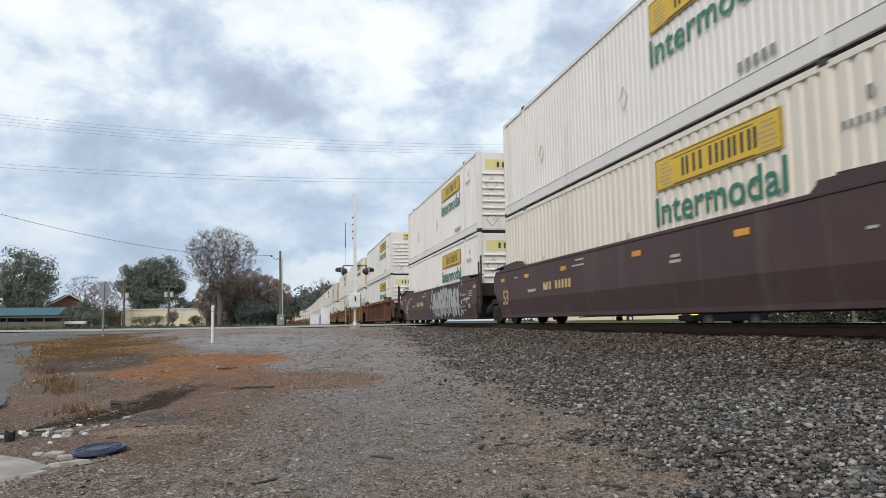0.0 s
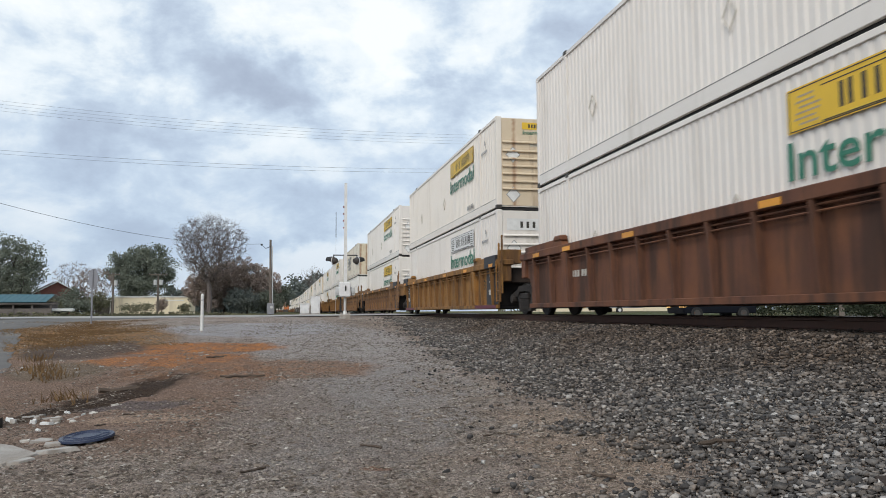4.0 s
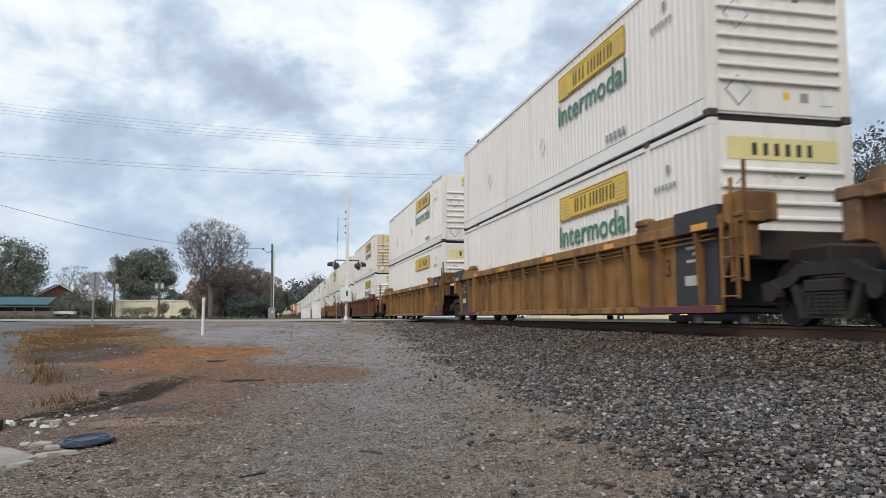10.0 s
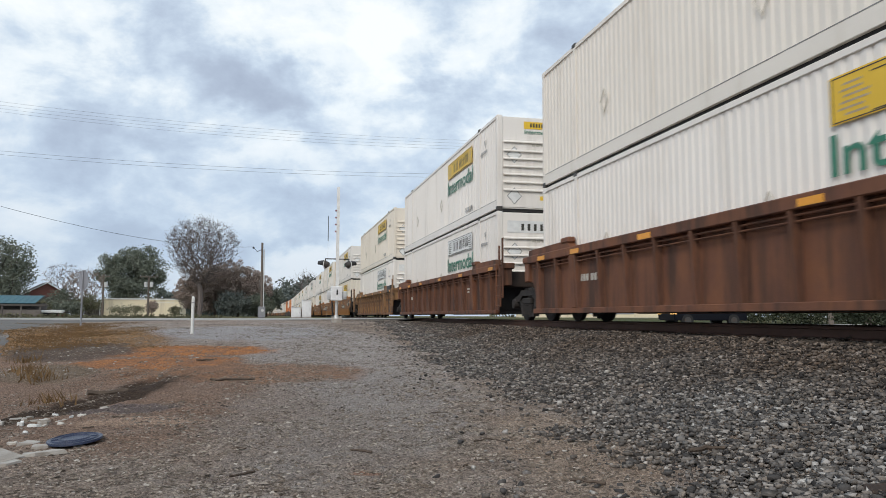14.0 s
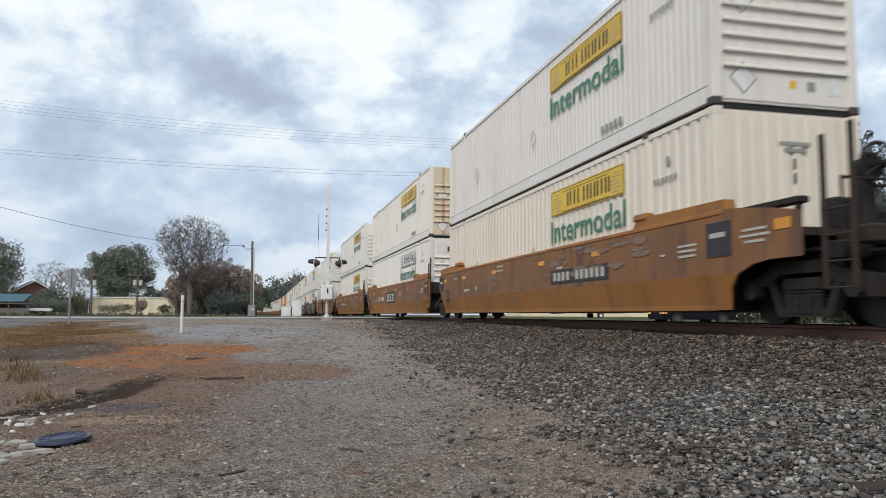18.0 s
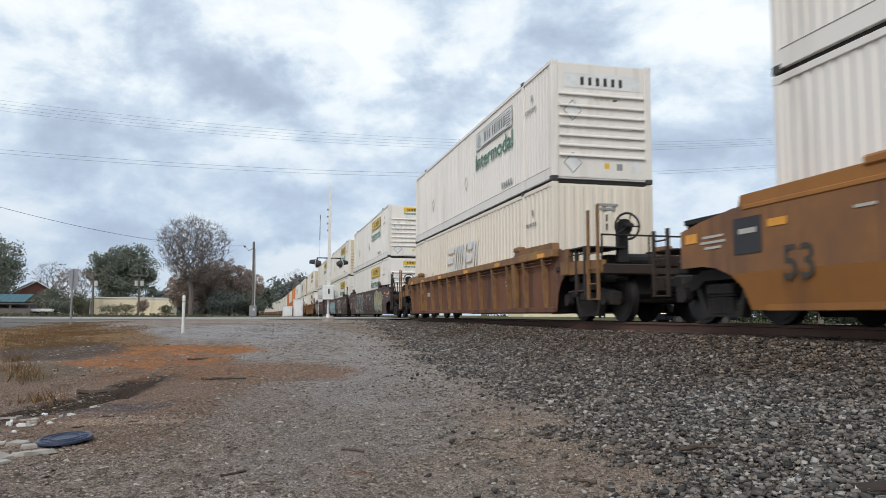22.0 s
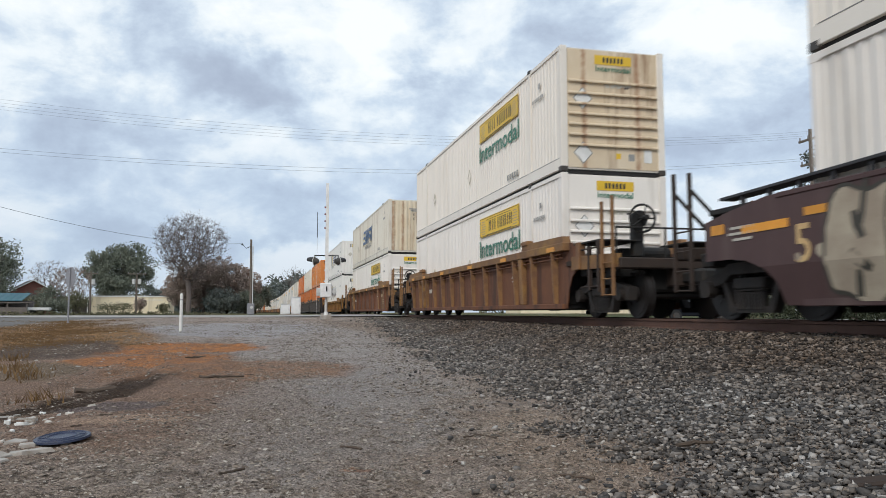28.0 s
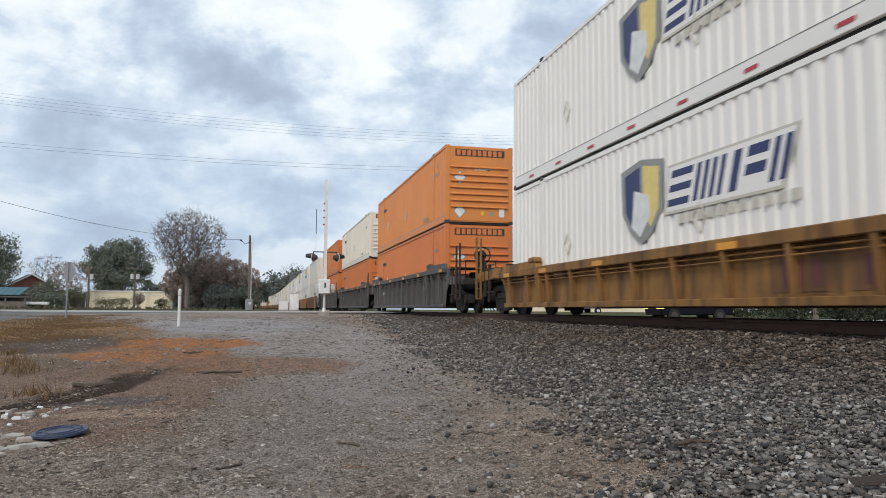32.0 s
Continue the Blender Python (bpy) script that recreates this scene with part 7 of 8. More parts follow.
def leafy_tree(x, y, z, h, r, leaf, seed, label, n=5000, size=0.26, low=0.18, tall=0.5, group="trees beyond the road"):
    rg = np.random.default_rng(seed)
    t = thing("tree", label, "tree", group, at=pose(x, y, z))
    bm = bmesh.new()
    rr = random.Random(seed)
    tube(bm, (0, 0, -0.2), (0, 0, h * 0.55), 0.045 * h * 0.6, 0.02 * h * 0.6, n=8)
    tips = []
    for k in range(6):
        a = k * 1.05
        limbs(bm, Vector((0, 0, h * (0.2 + 0.05 * k))), Vector((math.cos(a), math.sin(a), 0.8)).normalized(), r * 0.5, 0.016 * h * 0.6, 1, rr, 0.6, tips)
    part("trunk", bm, M["bark"], t)
    m = 260
    d = rg.normal(0, 1, (m, 3))
    d /= np.linalg.norm(d, axis=1)[:, None]
    k = rg.uniform(0.35, 1.0, (m, 1)) * (1 + 0.12 * np.sin(d[:, :1] * 4 + seed) * np.sin(d[:, 2:] * 5))
    c = d * k * np.array([r, r, h * tall]) * 0.86 + np.array([0, 0, h * (low + (1 - low) * 0.5)])
    c[:, 2] = np.clip(c[:, 2], h * low, h * 0.97)
    rad = r * rg.uniform(0.08, 0.22, m)
    part("crown", leaf_cloud("crown", c, rad, int(n * 2.1), size * 0.56, M[leaf], seed), None, t)


bare_tree(-8.8, 95, 0.86, 11.9, 21, "tall rounded bare tree with dense grey-brown twigs", 0.30, 0.36, 0.30, 2100, 7, leaves=1500, low_leaves=0.28)
bare_tree(13.6, 330, 0.86, 20, 5, "distant bare tree above the far woods", 0.4, 0.35, 0.3, 500, 5)
bare_tree(-33.5, 132, 0.86, 8.6, 8, "small bare tree beside the brick house", 0.16, 0.42, 0.15, 420, 6, leaves=1500)
bare_tree(-29.6, 128, 0.86, 7.4, 9, "small bare tree beside the brick house", 0.14, 0.45, 0.12, 420, 6, leaves=5200)
leafy_tree(-27.0, 152, 0.86, 12.9, 7.6, "leaf", 3, "broad dark-green evergreen oak behind the cream building", 17000, 0.34)
leafy_tree(-40.2, 122, 0.86, 11.6, 6.6, "leaf", 4, "dark-green tree with an open ragged crown", 8000, 0.30)
leafy_tree(-37.5, 119, 0.86, 6.6, 3.4, "leaf", 14, "dark-green tree with an open ragged crown", 1800, 0.24)
leafy_tree(-4.6, 101, 0.86, 7.6, 3.6, "leafred", 5, "tall russet-brown tree in the thicket", 9000, 0.22, 0.06)
leafy_tree(-7.6, 103, 0.86, 7.2, 3.4, "leafred", 35, "low russet-brown tree in the thicket", 8000, 0.22, 0.06)
leafy_tree(-2.4, 108, 0.86, 6.4, 3.0, "leafred", 36, "low russet-brown tree in the thicket", 7000, 0.22, 0.06)
leafy_tree(-9.8, 99, 0.86, 5.6, 3.0, "leafred", 6, "low russet-brown tree in the thicket", 6000, 0.22, 0.06)
leafy_tree(-1.0, 110, 0.86, 5.0, 3.0, "leaf", 7, "low olive-green tree in the thicket", 6000, 0.22, 0.06)
leafy_tree(-5.0, 97, 0.86, 3.4, 2.6, "needle", 46, "low dark-green bush at the foot of the thicket", 4500, 0.18, 0.04)
leafy_tree(-1.9, 99, 0.86, 3.2, 2.6, "leaf", 47, "low dark-green bush at the foot of the thicket", 4500, 0.18, 0.04)
leafy_tree(-33.0, 119, 0.86, 3.2, 2.2, "needle", 48, "dark-green bush beside the teal-roofed shed", 2500, 0.18, 0.04)
leafy_tree(-27.0, 120, 0.86, 3.4, 2.4, "leaf2", 49, "straggly olive shrub beyond the road", 2500, 0.16, 0.04)
leafy_tree(-20.6, 121, 0.86, 1.9, 1.9, "leaf2", 50, "straggly olive shrub by the cream wall", 1100, 0.12, 0.04)
leafy_tree(-4.5, 98, 0.86, 2.6, 2.3, "needle", 18, "low dark-green bush beside the thicket", 3000, 0.2)
leafy_tree(-18.2, 121, 0.86, 2.7, 1.15, "leafred", 9, "small reddish cedar in front of the cream wall", 900, 0.2, 0.05, 0.42)
leafy_tree(-14.6, 119, 0.86, 1.7, 1.2, "leaf2", 10, "small dark shrub by the cream wall", 700, 0.16, 0.05)
leafy_tree(-22.4, 119, 0.86, 1.6, 2.0, "leaf2", 11, "straggly olive shrub by the cream wall", 700, 0.15, 0.05)
leafy_tree(-27.6, 96, 0.86, 2.2, 2.4, "leaf2", 12, "overgrown olive hedge beyond the road", 1500, 0.17, 0.05)
leafy_tree(-24.2, 97, 0.86, 2.0, 2.2, "leaf", 13, "overgrown dark-green hedge beyond the road", 1500, 0.17, 0.05)
leafy_tree(-30.3, 118, 0.86, 4.3, 2.2, "leaf", 15, "dark-green bush against the brick house", 1600, 0.2, 0.05)
leafy_tree(39.5, 43, 0.5, 14.2, 4.2, "needle", 16, "tall dark conifer beside the utility pole", 7000, 0.24, 0.10, 0.48)
for k, (bx, by) in enumerate(((33, 46.4), (35.5, 46.0), (38, 46.8), (40.5, 46.0), (43, 46.8), (45.8, 46.2), (48.5, 46.6), (28.6, 31.0), (31.0, 32.2))):
    leafy_tree(bx, by, 0.3, 2.2, 2.2, "hedge", 30 + k, "low dark-green bush across the track", 1300, 0.15, 0.05, group="bushes across the track")


def woods(name, strip, n, size, material, seed, label):
    """Far woodland: strip rows are (x0, y0, x1, y1, height)."""
    rg = np.random.default_rng(seed)
    cs, rs = [], []
    for x0, y0, x1, y1, h in strip:
        m = max(6, int(math.hypot(x1 - x0, y1 - y0) / (h * 0.16)))
        u = rg.uniform(0, 1, m)
        top = h * (0.62 + 0.38 * (0.5 + 0.5 * np.sin(u * 9 + seed) * np.sin(u * 23 + 1)))
        for lev in (0.12, 0.35, 0.6, 0.82):
            cs.append(np.stack([x0 + (x1 - x0) * u + rg.normal(0, h * 0.08, m), y0 + (y1 - y0) * u + rg.normal(0, h * 0.15, m), 0.86 + top * lev], -1))
            rs.append(np.full(m, h * 0.17))
    ob = new(name, leaf_cloud(name, np.concatenate(cs), np.concatenate(rs), n, size, material, seed))
    return tagged(ob, label, "woods", kind="stuff")


woods("far_woods", [(-75, 660, 90, 740, 29), (-60, 640, 60, 700, 22), (-60, 420, -16, 520, 15), (16, 300, 60, 420, 12), (14, 410, 44, 380, 24), (6, 570, 26, 520, 30)], 60000, 1.3, M["needle"], 2, "dark blue-green woods far along the line")
woods("line_side_thicket", [(-4, 128, -7, 240, 6.5), (-7, 240, -16, 420, 10), (12.5, 120, 15, 300, 6)], 12000, 0.5, M["needle"], 3, "dark thicket beside the line")
woods("left_woods", [(-170, 240, -30, 230, 7)], 9000, 0.6, M["leaf2"], 4, "low woods beyond the houses")
woods("roadside_weeds", [(-34, 47.5, -20, 50, 0.75), (-20, 48, -3.2, 50, 0.3)], 5200, 0.06, M["leaf2"], 6, "rough weeds along the far edge of the road")
woods("right_woods", [(45, 150, 190, 110, 6.5), (60, 70, 110, 60, 3.0)], 9000, 0.5, M["leaf2"], 5, "low woods across the track")


# ---- buildings beyond the road ----
def cream_building():
    b = thing("cream_building", "long low cream-painted block building with flat roof", "building", at=pose(-21.2, 131, 0.86))
    bm = bmesh.new()
    box(bm, -5.9, 5.9, 0, 9, 0, 2.75)
    part("wall", bm, M["beige"], b)
    bm = bmesh.new()
    box(bm, -6.05, 6.05, -0.15, 9.1, 2.75, 2.93, 0.02)
    part("roof_edge", bm, M["trim"], b)
    bm = bmesh.new()
    box(bm, 1.5, 4.9, -0.04, 0.0, 0.0, 2.2)
    part("wide_door", bm, M["beige"], b, "cream roller door")
    bm = bmesh.new()
    box(bm, 1.4, 5.0, -0.07, -0.04, 2.2, 2.3)
    part("door_lintel", bm, M["trim"], b)
    bm = bmesh.new()
    box(bm, -9.2, -6.06, -0.5, 4, 2.2, 2.5)
    pr = part("porch_roof", bm, M["trim"], b)
    bm = bmesh.new()
    box(bm, -9.0, -6.06, 0.6, 0.8, 0, 2.2)
    part("porch_wall", bm, M["shedwall"], pr, "dark boarded porch wall")
    for x in (-9.0, -6.4):
        bm = bmesh.new()
        box(bm, x - 0.07, x + 0.07, -0.4, -0.26, 0, 2.2)
        part("porch_post", bm, M["trim"], pr)


cream_building()


def brick_house():
    b = thing("brick_house", "red-brick house with grey gable roof and white trim", "house", at=pose(-33.9, 124, 0.86, 0, 0, 24))
    bm = bmesh.new()
    w, d, h, rise = 3.1, 5.0, 3.3, 1.7
    box(bm, -w, w, 0, d, 0, h)
    a = [bm.verts.new(p) for p in ((-w, 0, h), (w, 0, h), (0, 0, h + rise))]
    c = [bm.verts.new(p) for p in ((-w, d, h), (w, d, h), (0, d, h + rise))]
    bm.faces.new(a)
    bm.faces.new(c[::-1])
    part("wall", bm, M["brick"], b)
    for s in (-1, 1):
        bm = bmesh.new()
        pts = [(s * (w + 0.4), h - 0.26), (0, h + rise), (0, h + rise + 0.14), (s * (w + 0.4), h - 0.12)]
        va = [bm.verts.new((p, -0.35, q)) for p, q in pts]
        vb = [bm.verts.new((p, d + 0.35, q)) for p, q in pts]
        bm.faces.new(va)
        bm.faces.new(vb[::-1])
        for k in range(4):
            bm.faces.new((va[k], vb[k], vb[(k + 1) % 4], va[(k + 1) % 4]))
        rf = part("roof", bm, M["roofgrey"], b)
        bm = bmesh.new()
        va = [bm.verts.new((p, -0.39, q)) for p, q in pts]
        vb = [bm.verts.new((p, -0.355, q)) for p, q in pts]
        bm.faces.new(va)
        bm.faces.new(vb[::-1])
        for k in range(4):
            bm.faces.new((va[k], vb[k], vb[(k + 1) % 4], va[(k + 1) % 4]))
        part("fascia", bm, M["trim"], rf)
    for x in (-1.1, 1.0):
        bm = bmesh.new()
        box(bm, x - 0.45, x + 0.45, -0.05, 0.0, 1.0, 2.3)
        wn = part("window", bm, M["trim"], b)
        bm = bmesh.new()
        box(bm, x - 0.38, x + 0.38, -0.06, -0.05, 1.07, 2.23)
        part("pane", bm, M["glass"], wn)


brick_house()


def teal_shed():
    b = thing("shed", "long weathered shed with a teal metal roof and open bays", "shed", at=pose(-28.5, 91, 0.86))
    bm = bmesh.new()
    box(bm, -8, 3.0, 2.6, 2.8, 0, 1.5)
    part("back_wall", bm, M["shedwall"], b)
    bm = bmesh.new()
    va = [bm.verts.new(p) for p in ((-8.2, -0.2, 1.45), (2.6, -0.2, 1.45), (2.6, 3, 2.35), (-8.2, 3, 2.35))]
    vb = [bm.verts.new(p.co + Vector((0, 0, 0.06))) for p in va]
    bm.faces.new(va)
    bm.faces.new(vb[::-1])
    for k in range(4):
        bm.faces.new((va[k], vb[k], vb[(k + 1) % 4], va[(k + 1) % 4]))
    rf = part("roof", bm, M["teal"], b, "teal sheet-metal roof")
    for k in range(18):
        bm = bmesh.new()
        tube(bm, (-8.1 + k * 0.63, -0.2, 1.53), (-8.1 + k * 0.63, 3, 2.43), 0.025, n=4)
        part("roof_seam", bm, M["teal"], rf)
    bm = bmesh.new()
    box(bm, -8.2, 4.0, -1.6, -0.2, 1.20, 1.32)
    part("lean_to_roof", bm, M["shedwall"], b, "grey lean-to roof")
    for k in range(7):
        bm = bmesh.new()
        box(bm, -8.0 + k * 1.9, -7.86 + k * 1.9, -1.5, -1.36, 0, 1.2)
        part("post", bm, M["shedwall"], b)
        if k < 6:
            bm = bmesh.new()
            box(bm, -7.86 + k * 1.9, -6.1 + k * 1.9, -1.45, -1.4, 0, 0.75)
            part("board_panel", bm, M["shedwall"], b)


teal_shed()


def road_car(x, y, z, turn, paint, label, lit=False, scale=1.0):
    c = thing("car", label, "car", at=pose(x, y, z, 0, 0, turn))
    prof = [(-2.3, 0.35), (2.25, 0.35), (2.3, 0.75), (2.2, 0.98), (1.15, 1.08), (0.55, 1.62), (-1.9, 1.66), (-2.25, 1.05), (-2.32, 0.7)]
    bm = bmesh.new()
    a = [bm.verts.new((p, -0.9, q)) for p, q in prof]
    b = [bm.verts.new((p, 0.9, q)) for p, q in prof]
    for v in a + b:
        if v.co.z > 1.3:
            v.co.y *= 0.82
    bm.faces.new(a)
    bm.faces.new(b[::-1])
    for k in range(len(prof)):
        bm.faces.new((a[k], b[k], b[(k + 1) % len(prof)], a[(k + 1) % len(prof)]))
    bmesh.ops.bevel(bm, geom=bm.edges[:], offset=0.05, segments=2, affect="EDGES")
    part("body", bm, paint, c, smooth=False)
    for s in (-1, 1):
        bm = bmesh.new()
        va = [bm.verts.new((p, s * (0.895 - 0.16 * (q - 1.08) / 0.55), q)) for p, q in ((1.0, 1.12), (0.5, 1.55), (-1.8, 1.58), (-2.05, 1.12))]
        f = bm.faces.new(va)
        r = bmesh.ops.extrude_face_region(bm, geom=[f])
        bmesh.ops.translate(bm, verts=[v for v in r["geom"] if isinstance(v, bmesh.types.BMVert)], vec=(0, s * 0.02, 0))
        part("side_window", bm, M["glass"], c)
        for xx in (-1.45, 1.45):
            bm = bmesh.new()
            tube(bm, (xx, s * 0.72, 0.35), (xx, s * 0.93, 0.35), 0.35, n=18)
            w = part("wheel", bm, M["tyre"], c)
            bm = bmesh.new()
            tube(bm, (xx, s * 0.92, 0.35), (xx, s * 0.945, 0.35), 0.2, n=14)
            part("rim", bm, M["casting"], w)
        bm = bmesh.new()
        box(bm, 2.05, 2.34, *sorted((s * 0.5, s * 0.915)), 0.70, 0.90, 0.02)
        part("headlamp", bm, M["lamp_on"] if lit else M["galv"], c, "lit amber headlamp" if lit else "")
    bm = bmesh.new()
    va = [bm.verts.new(p) for p in ((1.13, -0.8, 1.11), (1.13, 0.8, 1.11), (0.60, 0.7, 1.60), (0.60, -0.7, 1.60))]
    f = bm.faces.new(va)
    r = bmesh.ops.extrude_face_region(bm, geom=[f])
    bmesh.ops.translate(bm, verts=[v for v in r["geom"] if isinstance(v, bmesh.types.BMVert)], vec=(0.03, 0, 0.02))
    part("windscreen", bm, M["glass"], c)


road_car(24.0, 38.4, 0.50, 180, M["carpaint"], "dark blue car waiting on the road, headlamps lit", True)


def low_trailer():
    t = thing("flatbed_trailer", "low white flatbed trailer parked beyond the road", "trailer", at=pose(-24.9, 93, 0.87, 0, 0, 8))
    bm = bmesh.new()
    box(bm, -1.35, 1.35, -0.9, 0.9, 0.40, 0.74, 0.05)
    part("deck", bm, M["trim"], t)
    bm = bmesh.new()
    tube(bm, (1.35, 0, 0.45), (2.3, 0, 0.40), 0.05, n=6)
    part("drawbar", bm, M["blackpl"], t)
    for x in (-0.4, 0.4):
        for q in (-1, 1):
            bm = bmesh.new()
            tube(bm, (x, q * 0.70, 0.28), (x, q * 0.88, 0.28), 0.28, n=14)
            part("wheel", bm, M["tyre"], t)


low_trailer()


def trailer():
    t = thing("trailer", "small flat trailer with pale wheels across the track", "trailer", at=pose(27.2, 58, 0.82))
    bm = bmesh.new()
    box(bm, -2.6, 2.2, -0.9, 0.9, 0.42, 0.56, 0.02)
    part("deck", bm, M["signback"], t)
    bm = bmesh.new()
    tube(bm, (-2.6, 0, 0.45), (-4.0, 0, 0.4), 0.05, n=6)
    part("drawbar", bm, M["blackpl"], t)
    for s in (-1, 1):
        bm = bmesh.new()
        tube(bm, (0, s * 0.92, 0.25), (0, s * 1.1, 0.25), 0.27, n=16)
        w = part("wheel", bm, M["tyre"], t)
        bm = bmesh.new()
        tube(bm, (0, s * 1.09, 0.25), (0, s * 1.12, 0.25), 0.14, n=12)
        part("rim", bm, M["trim"], w)


trailer()
far_b = thing("low_building", "long low white and tan building across the track", "building", at=pose(58, 118, 0.8))
bm = bmesh.new()
box(bm, -16, 16, 0, 8, 0, 2.6)
part("wall", bm, M["beige"], far_b)
bm = bmesh.new()
box(bm, -16.3, 16.3, -0.3, 8.3, 2.6, 2.9)
part("roof", bm, M["trim"], far_b)

# ---- small things on the lot ----
lid = thing("meter_lid", "round blue-black plastic meter lid lying on the gravel", "lid", at=pose(-1.50, 6.44, gz(-1.50, 6.44) + 0.004, 3, -4, 10))
bm = bmesh.new()
tube(bm, (0, 0, 0.018), (0, 0, 0.035), 0.205, 0.20, n=40)
disc = part("disc", bm, M["lid"], lid)
for r in (0.17, 0.11):
    bm = bmesh.new()
    a0 = [[bm.verts.new(((r + dr) * math.cos(2 * math.pi * k / 36), (r + dr) * math.sin(2 * math.pi * k / 36), zz)) for dr, zz in ((-0.009, 0.034), (0, 0.044), (0.009, 0.034))] for k in range(36)]
    for k in range(36):
        for q in range(2):
            bm.faces.new((a0[k][q], a0[k][q + 1], a0[(k + 1) % 36][q + 1], a0[(k + 1) % 36][q]))
    part("raised_ring", bm, M["lid"], disc)
for k in range(6):
    bm = bmesh.new()
    a = k * math.pi / 3
    tube(bm, (0.115 * math.cos(a), 0.115 * math.sin(a), 0.036), (0.165 * math.cos(a), 0.165 * math.sin(a), 0.036), 0.006, n=4)
    part("spoke", bm, M["lid"], disc)


def lump(name, x, y, size, material, label, category, seed, flat=0.3, turn=0, sink=0.3, group=""):
    """A flat broken piece with a jagged outline lying on the ground."""
    rg = random.Random(seed)
    bm = bmesh.new()
    n = rg.randint(6, 9)
    ring = [(2 * math.pi * (k + rg.uniform(-0.3, 0.3)) / n, rg.uniform(0.55, 1.15)) for k in range(n)]
    low = [bm.verts.new((math.cos(a) * r * size[0], math.sin(a) * r * size[1], -size[2])) for a, r in ring]
    top = [bm.verts.new((math.cos(a) * r * size[0] * 0.86, math.sin(a) * r * size[1] * 0.86, size[2] * rg.uniform(0.5, 1.2))) for a, r in ring]
    mid = bm.verts.new((rg.uniform(-0.2, 0.2) * size[0], rg.uniform(-0.2, 0.2) * size[1], size[2] * rg.uniform(0.4, 1.6)))
    bm.faces.new(low[::-1])
    for k in range(n):
        bm.faces.new((low[k], low[(k + 1) % n], top[(k + 1) % n], top[k]))
        bm.faces.new((top[k], top[(k + 1) % n], mid))
    return solid(name, bm, material, label, category, group, at=pose(x, y, gz(x, y) + size[2] * (0.6 - sink), rg.uniform(-5, 5), rg.uniform(-5, 5), turn))


lump("concrete_slab", -2.12, 5.92, (0.46, 0.52, 0.05), M["concrete"], "broken pale concrete slab edge beside the lane", "slab", 1, sink=0.5)
lump("concrete_chunk", -1.72, 6.35, (0.12, 0.07, 0.014), M["concrete"], "small broken piece of concrete", "rubble", 2)
lump("dark_stone", -2.42, 7.25, (0.07, 0.06, 0.06), M["truck"], "dark angular stone on the gravel", "stone", 3, sink=0.1)
for k, (x, y, a, b) in enumerate(((-2.12, 7.75, 0.10, 0.035), (-1.95, 7.85, 0.07, 0.03), (-2.02, 7.55, 0.06, 0.03), (-1.9, 7.6, 0.05, 0.04), (-2.0, 6.6, 0.06, 0.04), (-1.45, 6.3, 0.06, 0.03), (-1.75, 8.7, 0.05, 0.04), (-2.9, 13.2, 0.06, 0.05))):
    lump("paper_scrap", x, y, (a, b, 0.015), M["litter"], "crumpled pale scrap of litter on the gravel", "litter", 40 + k, turn=k * 37, group="scraps of litter")
rgl = random.Random(17)
for k in range(16):
    x, y = -2.20 + rgl.gauss(0, 0.16), 7.85 + rgl.gauss(0, 0.35)
    lump("paper_scrap", x, y, (rgl.uniform(0.03, 0.10), rgl.uniform(0.02, 0.05), rgl.uniform(0.008, 0.022)), M["trim" if k % 3 == 0 else "litter"], "crumpled white scrap of litter on the gravel", "litter", 200 + k, turn=rgl.uniform(0, 180), sink=0.1, group="scraps of litter")
for k, (x, y, a, b) in enumerate(((-1.62, 6.02, 0.16, 0.10), (-1.78, 5.72, 0.12, 0.12), (-1.86, 6.50, 0.10, 0.06))):
    lump("concrete_chunk", x, y, (a, b, 0.016), M["concrete"], "small broken piece of pale concrete", "rubble", 230 + k, sink=0.3)
for k in range(34):
    y = rgl.uniform(12, 26)
    x = -1.2 - 0.25 * y + rgl.uniform(0, 3.6)
    lump("paper_scrap", x, y, (rgl.uniform(0.015, 0.05), rgl.uniform(0.012, 0.03), 0.010), M["litter"], "small pale scrap of litter in the turf", "litter", 60 + k, turn=rgl.uniform(0, 180), group="scraps of litter")


def stick(x, y, length, r, turn, seed, label="weathered grey-brown stick on the ground", z=None):
    rg = random.Random(seed)
    bm = bmesh.new()
    rope(bm, [(-length / 2 + length * k / 6, rg.uniform(-0.06, 0.06) * length * 0.5, rg.uniform(0, r)) for k in range(7)], [r * rg.uniform(0.6, 1.1) for k in range(7)])
    h = (gz(x, y) if z is None else z) + r * 0.6
    return solid("stick", bm, M["deadwood"], label, "stick", "sticks on the ground", at=pose(x, y, h, 0, 0, turn))


stick(-1.95, 10.75, 0.85, 0.045, 20, 1, "rotten dark branch lying in a rut")
stick(-0.55, 11.2, 0.62, 0.02, 6, 2)
stick(-1.2, 14.6, 0.4, 0.018, 30, 3)
for k in range(26):
    y = rgl.uniform(3.4, 12)
    x = rgl.uniform(-0.27 * y, 1.2 + 0.15 * y)
    stick(x, y, rgl.uniform(0.06, 0.22), rgl.uniform(0.004, 0.010), rgl.uniform(0, 180), 100 + k)


def bank_z(x, y):
    return float(np.maximum(bed_top(np.float64(x), np.float64(y)), lot_top(np.float64(x), np.float64(y))))


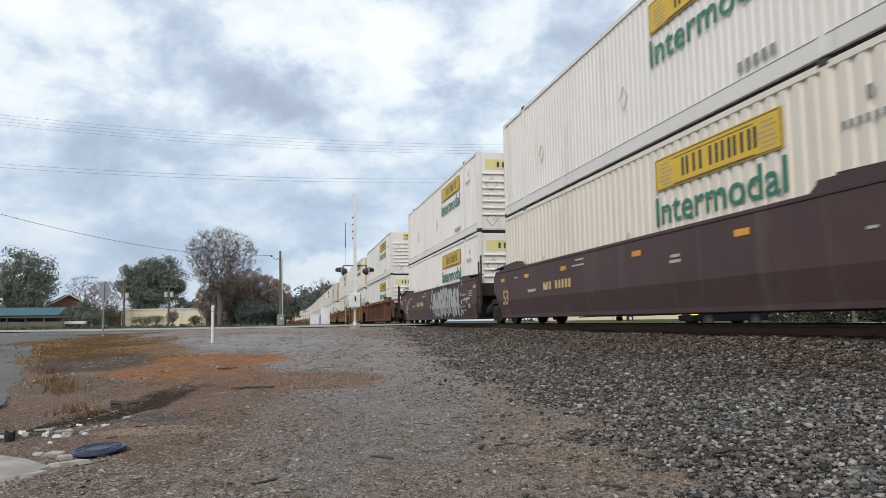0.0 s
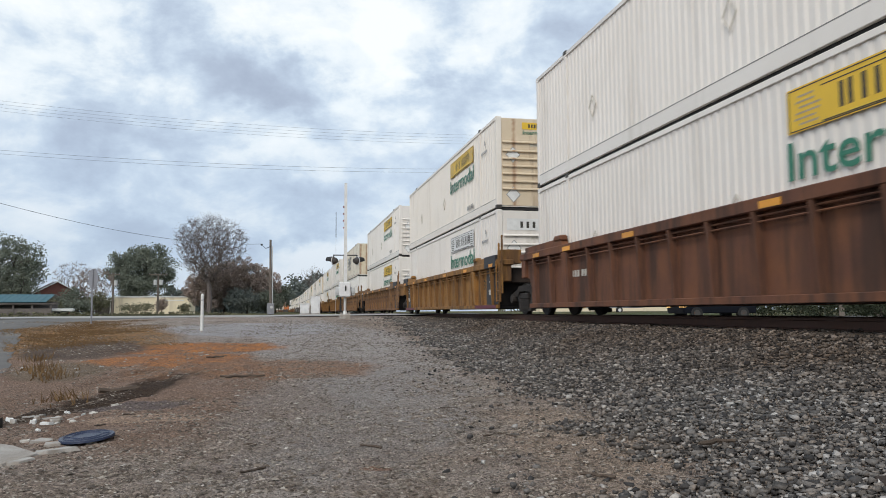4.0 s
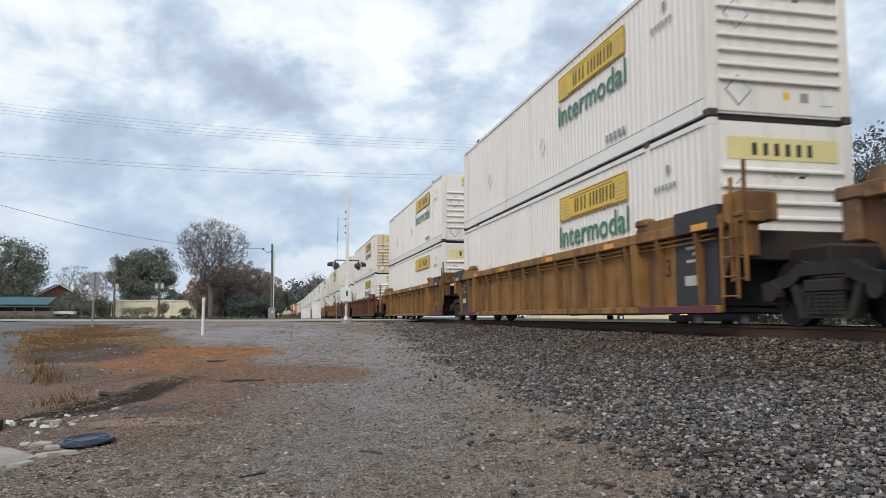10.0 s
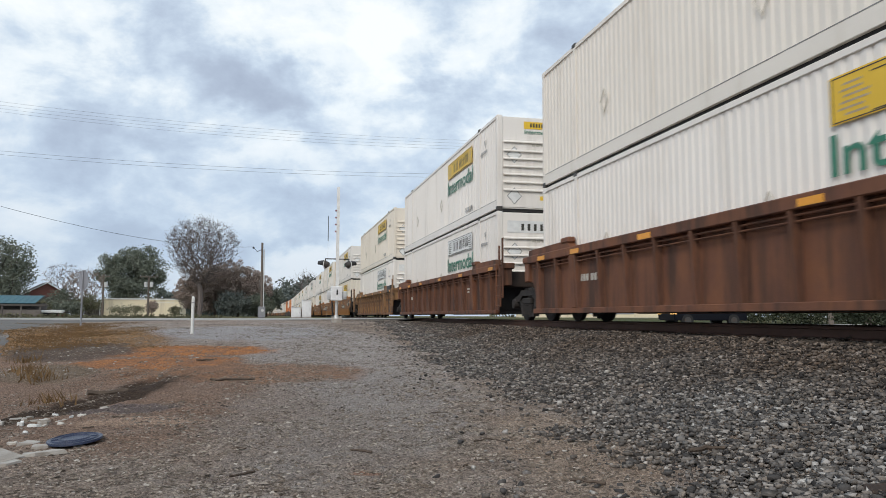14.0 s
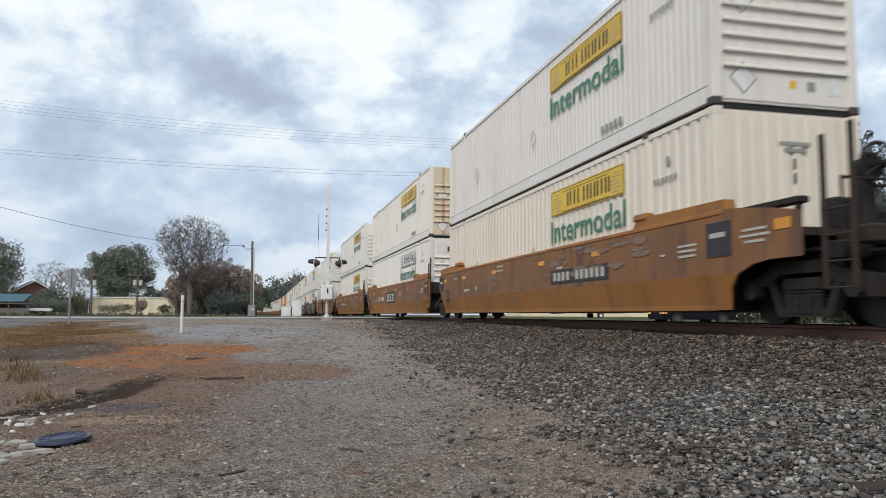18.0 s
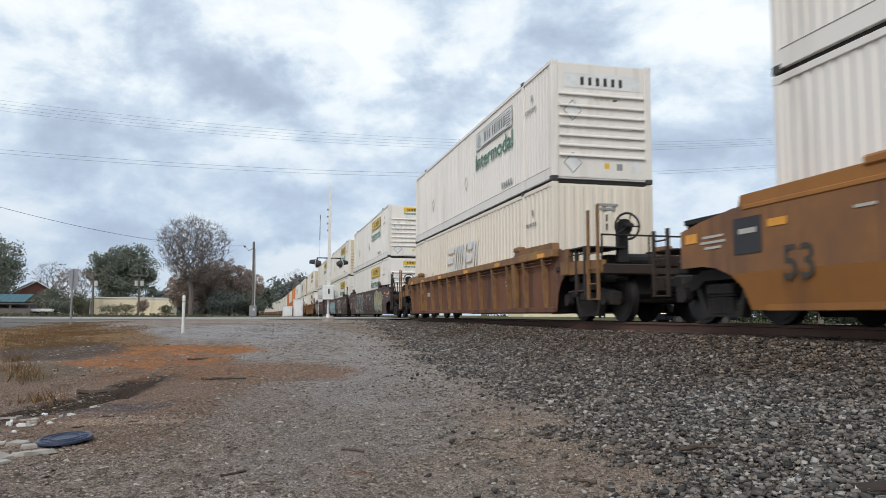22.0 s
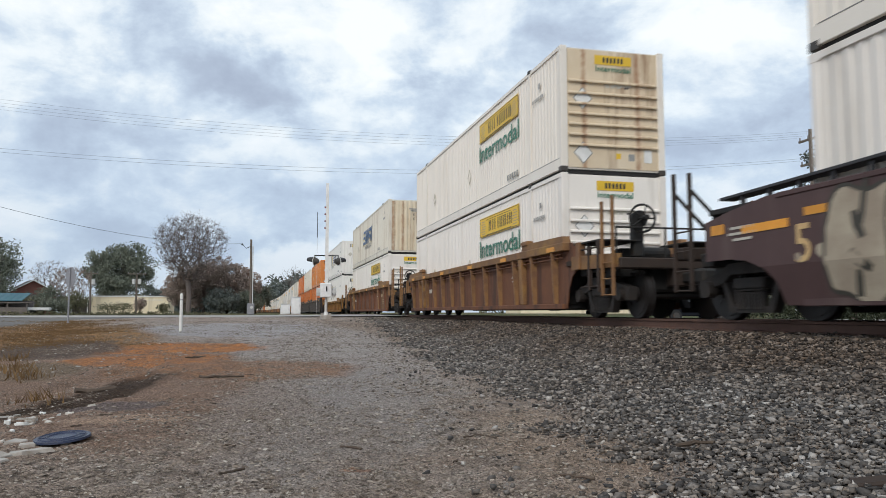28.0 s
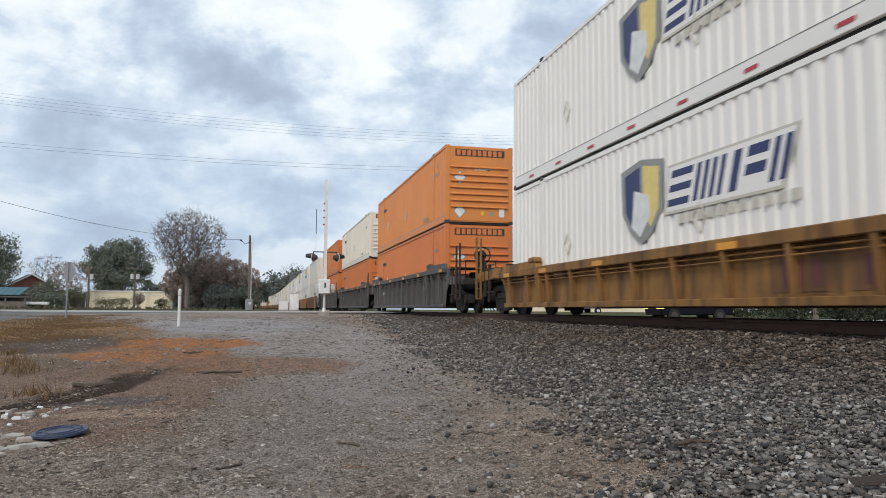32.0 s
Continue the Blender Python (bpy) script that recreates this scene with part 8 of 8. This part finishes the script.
stick(3.03, 4.84, 0.31, 0.018, 8, 4, "dark weathered stick lying on the ballast", bank_z(3.03, 4.84) + 0.04)
stick(1.95, 4.45, 0.22, 0.012, -30, 5)
bm = bmesh.new()
box(bm, -0.36, 0.36, -0.05, 0.05, -0.03, 0.03, 0.012)
for v in bm.verts:
    v.co += Vector((0, 0, 0.02 * noise.noise(v.co * 6)))
solid("tie_piece", bm, M["post"], "rotten piece of old timber tie on the ballast", "timber", at=pose(3.36, 3.24, bank_z(3.36, 3.24) - 0.005, 3, -6, -20))


def tufts(name, n, place, h, material, seed, label):
    """Grass blades as slim three-cornered leaves."""
    rg = np.random.default_rng(seed)
    P, z = place(rg, n)
    n = len(P)
    hh = h * rg.uniform(0.4, 1.3, n)
    a = rg.uniform(0, 6.28, n)
    w = 0.006 + 0.0005 * P[:, 1]
    lean = rg.uniform(0.1, 0.8, n) * hh
    d = rg.uniform(0, 6.28, n)
    base = np.concatenate([P, z[:, None]], 1)
    o = np.stack([np.cos(a) * w, np.sin(a) * w, np.zeros(n)], -1)
    tip = base + np.stack([np.cos(d) * lean, np.sin(d) * lean, hh], -1)
    v = np.stack([base - o, base + o, tip], 1)
    ob = new(name, raw_mesh(name, v.reshape(-1, 3), np.arange(n * 3).reshape(n, 3), material))
    return tagged(ob, label, "grass", kind="stuff")


def on_turf(rg, n):
    c = np.stack([rg.uniform(-7.5, -2.2, 90), rg.uniform(18, 31, 90)], -1)
    c[:, 0] = -3.2 - 0.19 * (c[:, 1] - 10) + rg.normal(0, 0.9, 90)
    k = rg.integers(0, 90, n)
    p = c[k] + rg.normal(0, 0.35, (n, 2))
    return p, lot_top(p[:, 0], p[:, 1]) - 0.01


tufts("dry_grass", 20000, on_turf, 0.038, M["straw"], 3, "short dry brown grass on the bank by the lane")


def on_weeds(rg, n):
    c = np.array([(-3.55, 12.6), (-3.9, 13.4), (-3.3, 11.9), (-4.6, 15.8), (-2.6, 9.9)])
    k = rg.integers(0, len(c), n)
    p = c[k] + rg.normal(0, 0.16, (n, 2))
    return p, lot_top(p[:, 0], p[:, 1]) - 0.01


tufts("dead_weeds", 260, on_weeds, 0.16, M["straw"], 4, "clumps of tall dead weeds at the lane's edge")


# ---- what moves ----
def motions():
    times = [i * 0.8 for i in range(41)]
    for ob, mid, z in MOVERS:
        walk(ob, [(t, unit_pose(mid, z, t)) for t in times])
    # wheels roll on the rail; all wheels on the same axle place share one turning
    turning = {}
    for ob in WHEELS:
        i = ob["axle"]
        if i not in turning:
            base = ob.matrix_basis.translation.copy()
            rows = [(k / 30, Matrix.Translation(base) @ Matrix.Rotation(travelled(k / 30) / 0.457, 4, "X")) for k in range(961)]
            walk(ob, rows)
            turning[i] = ob.animation_data
    for ob in scene.objects:
        if "axle" in ob and ob.animation_data is None:
            src = turning[ob["axle"]]
            ob.rotation_mode = "QUATERNION"
            ob.animation_data_create()
            ob.animation_data.action = src.action
            ob.animation_data.action_slot = src.action_slot


motions()
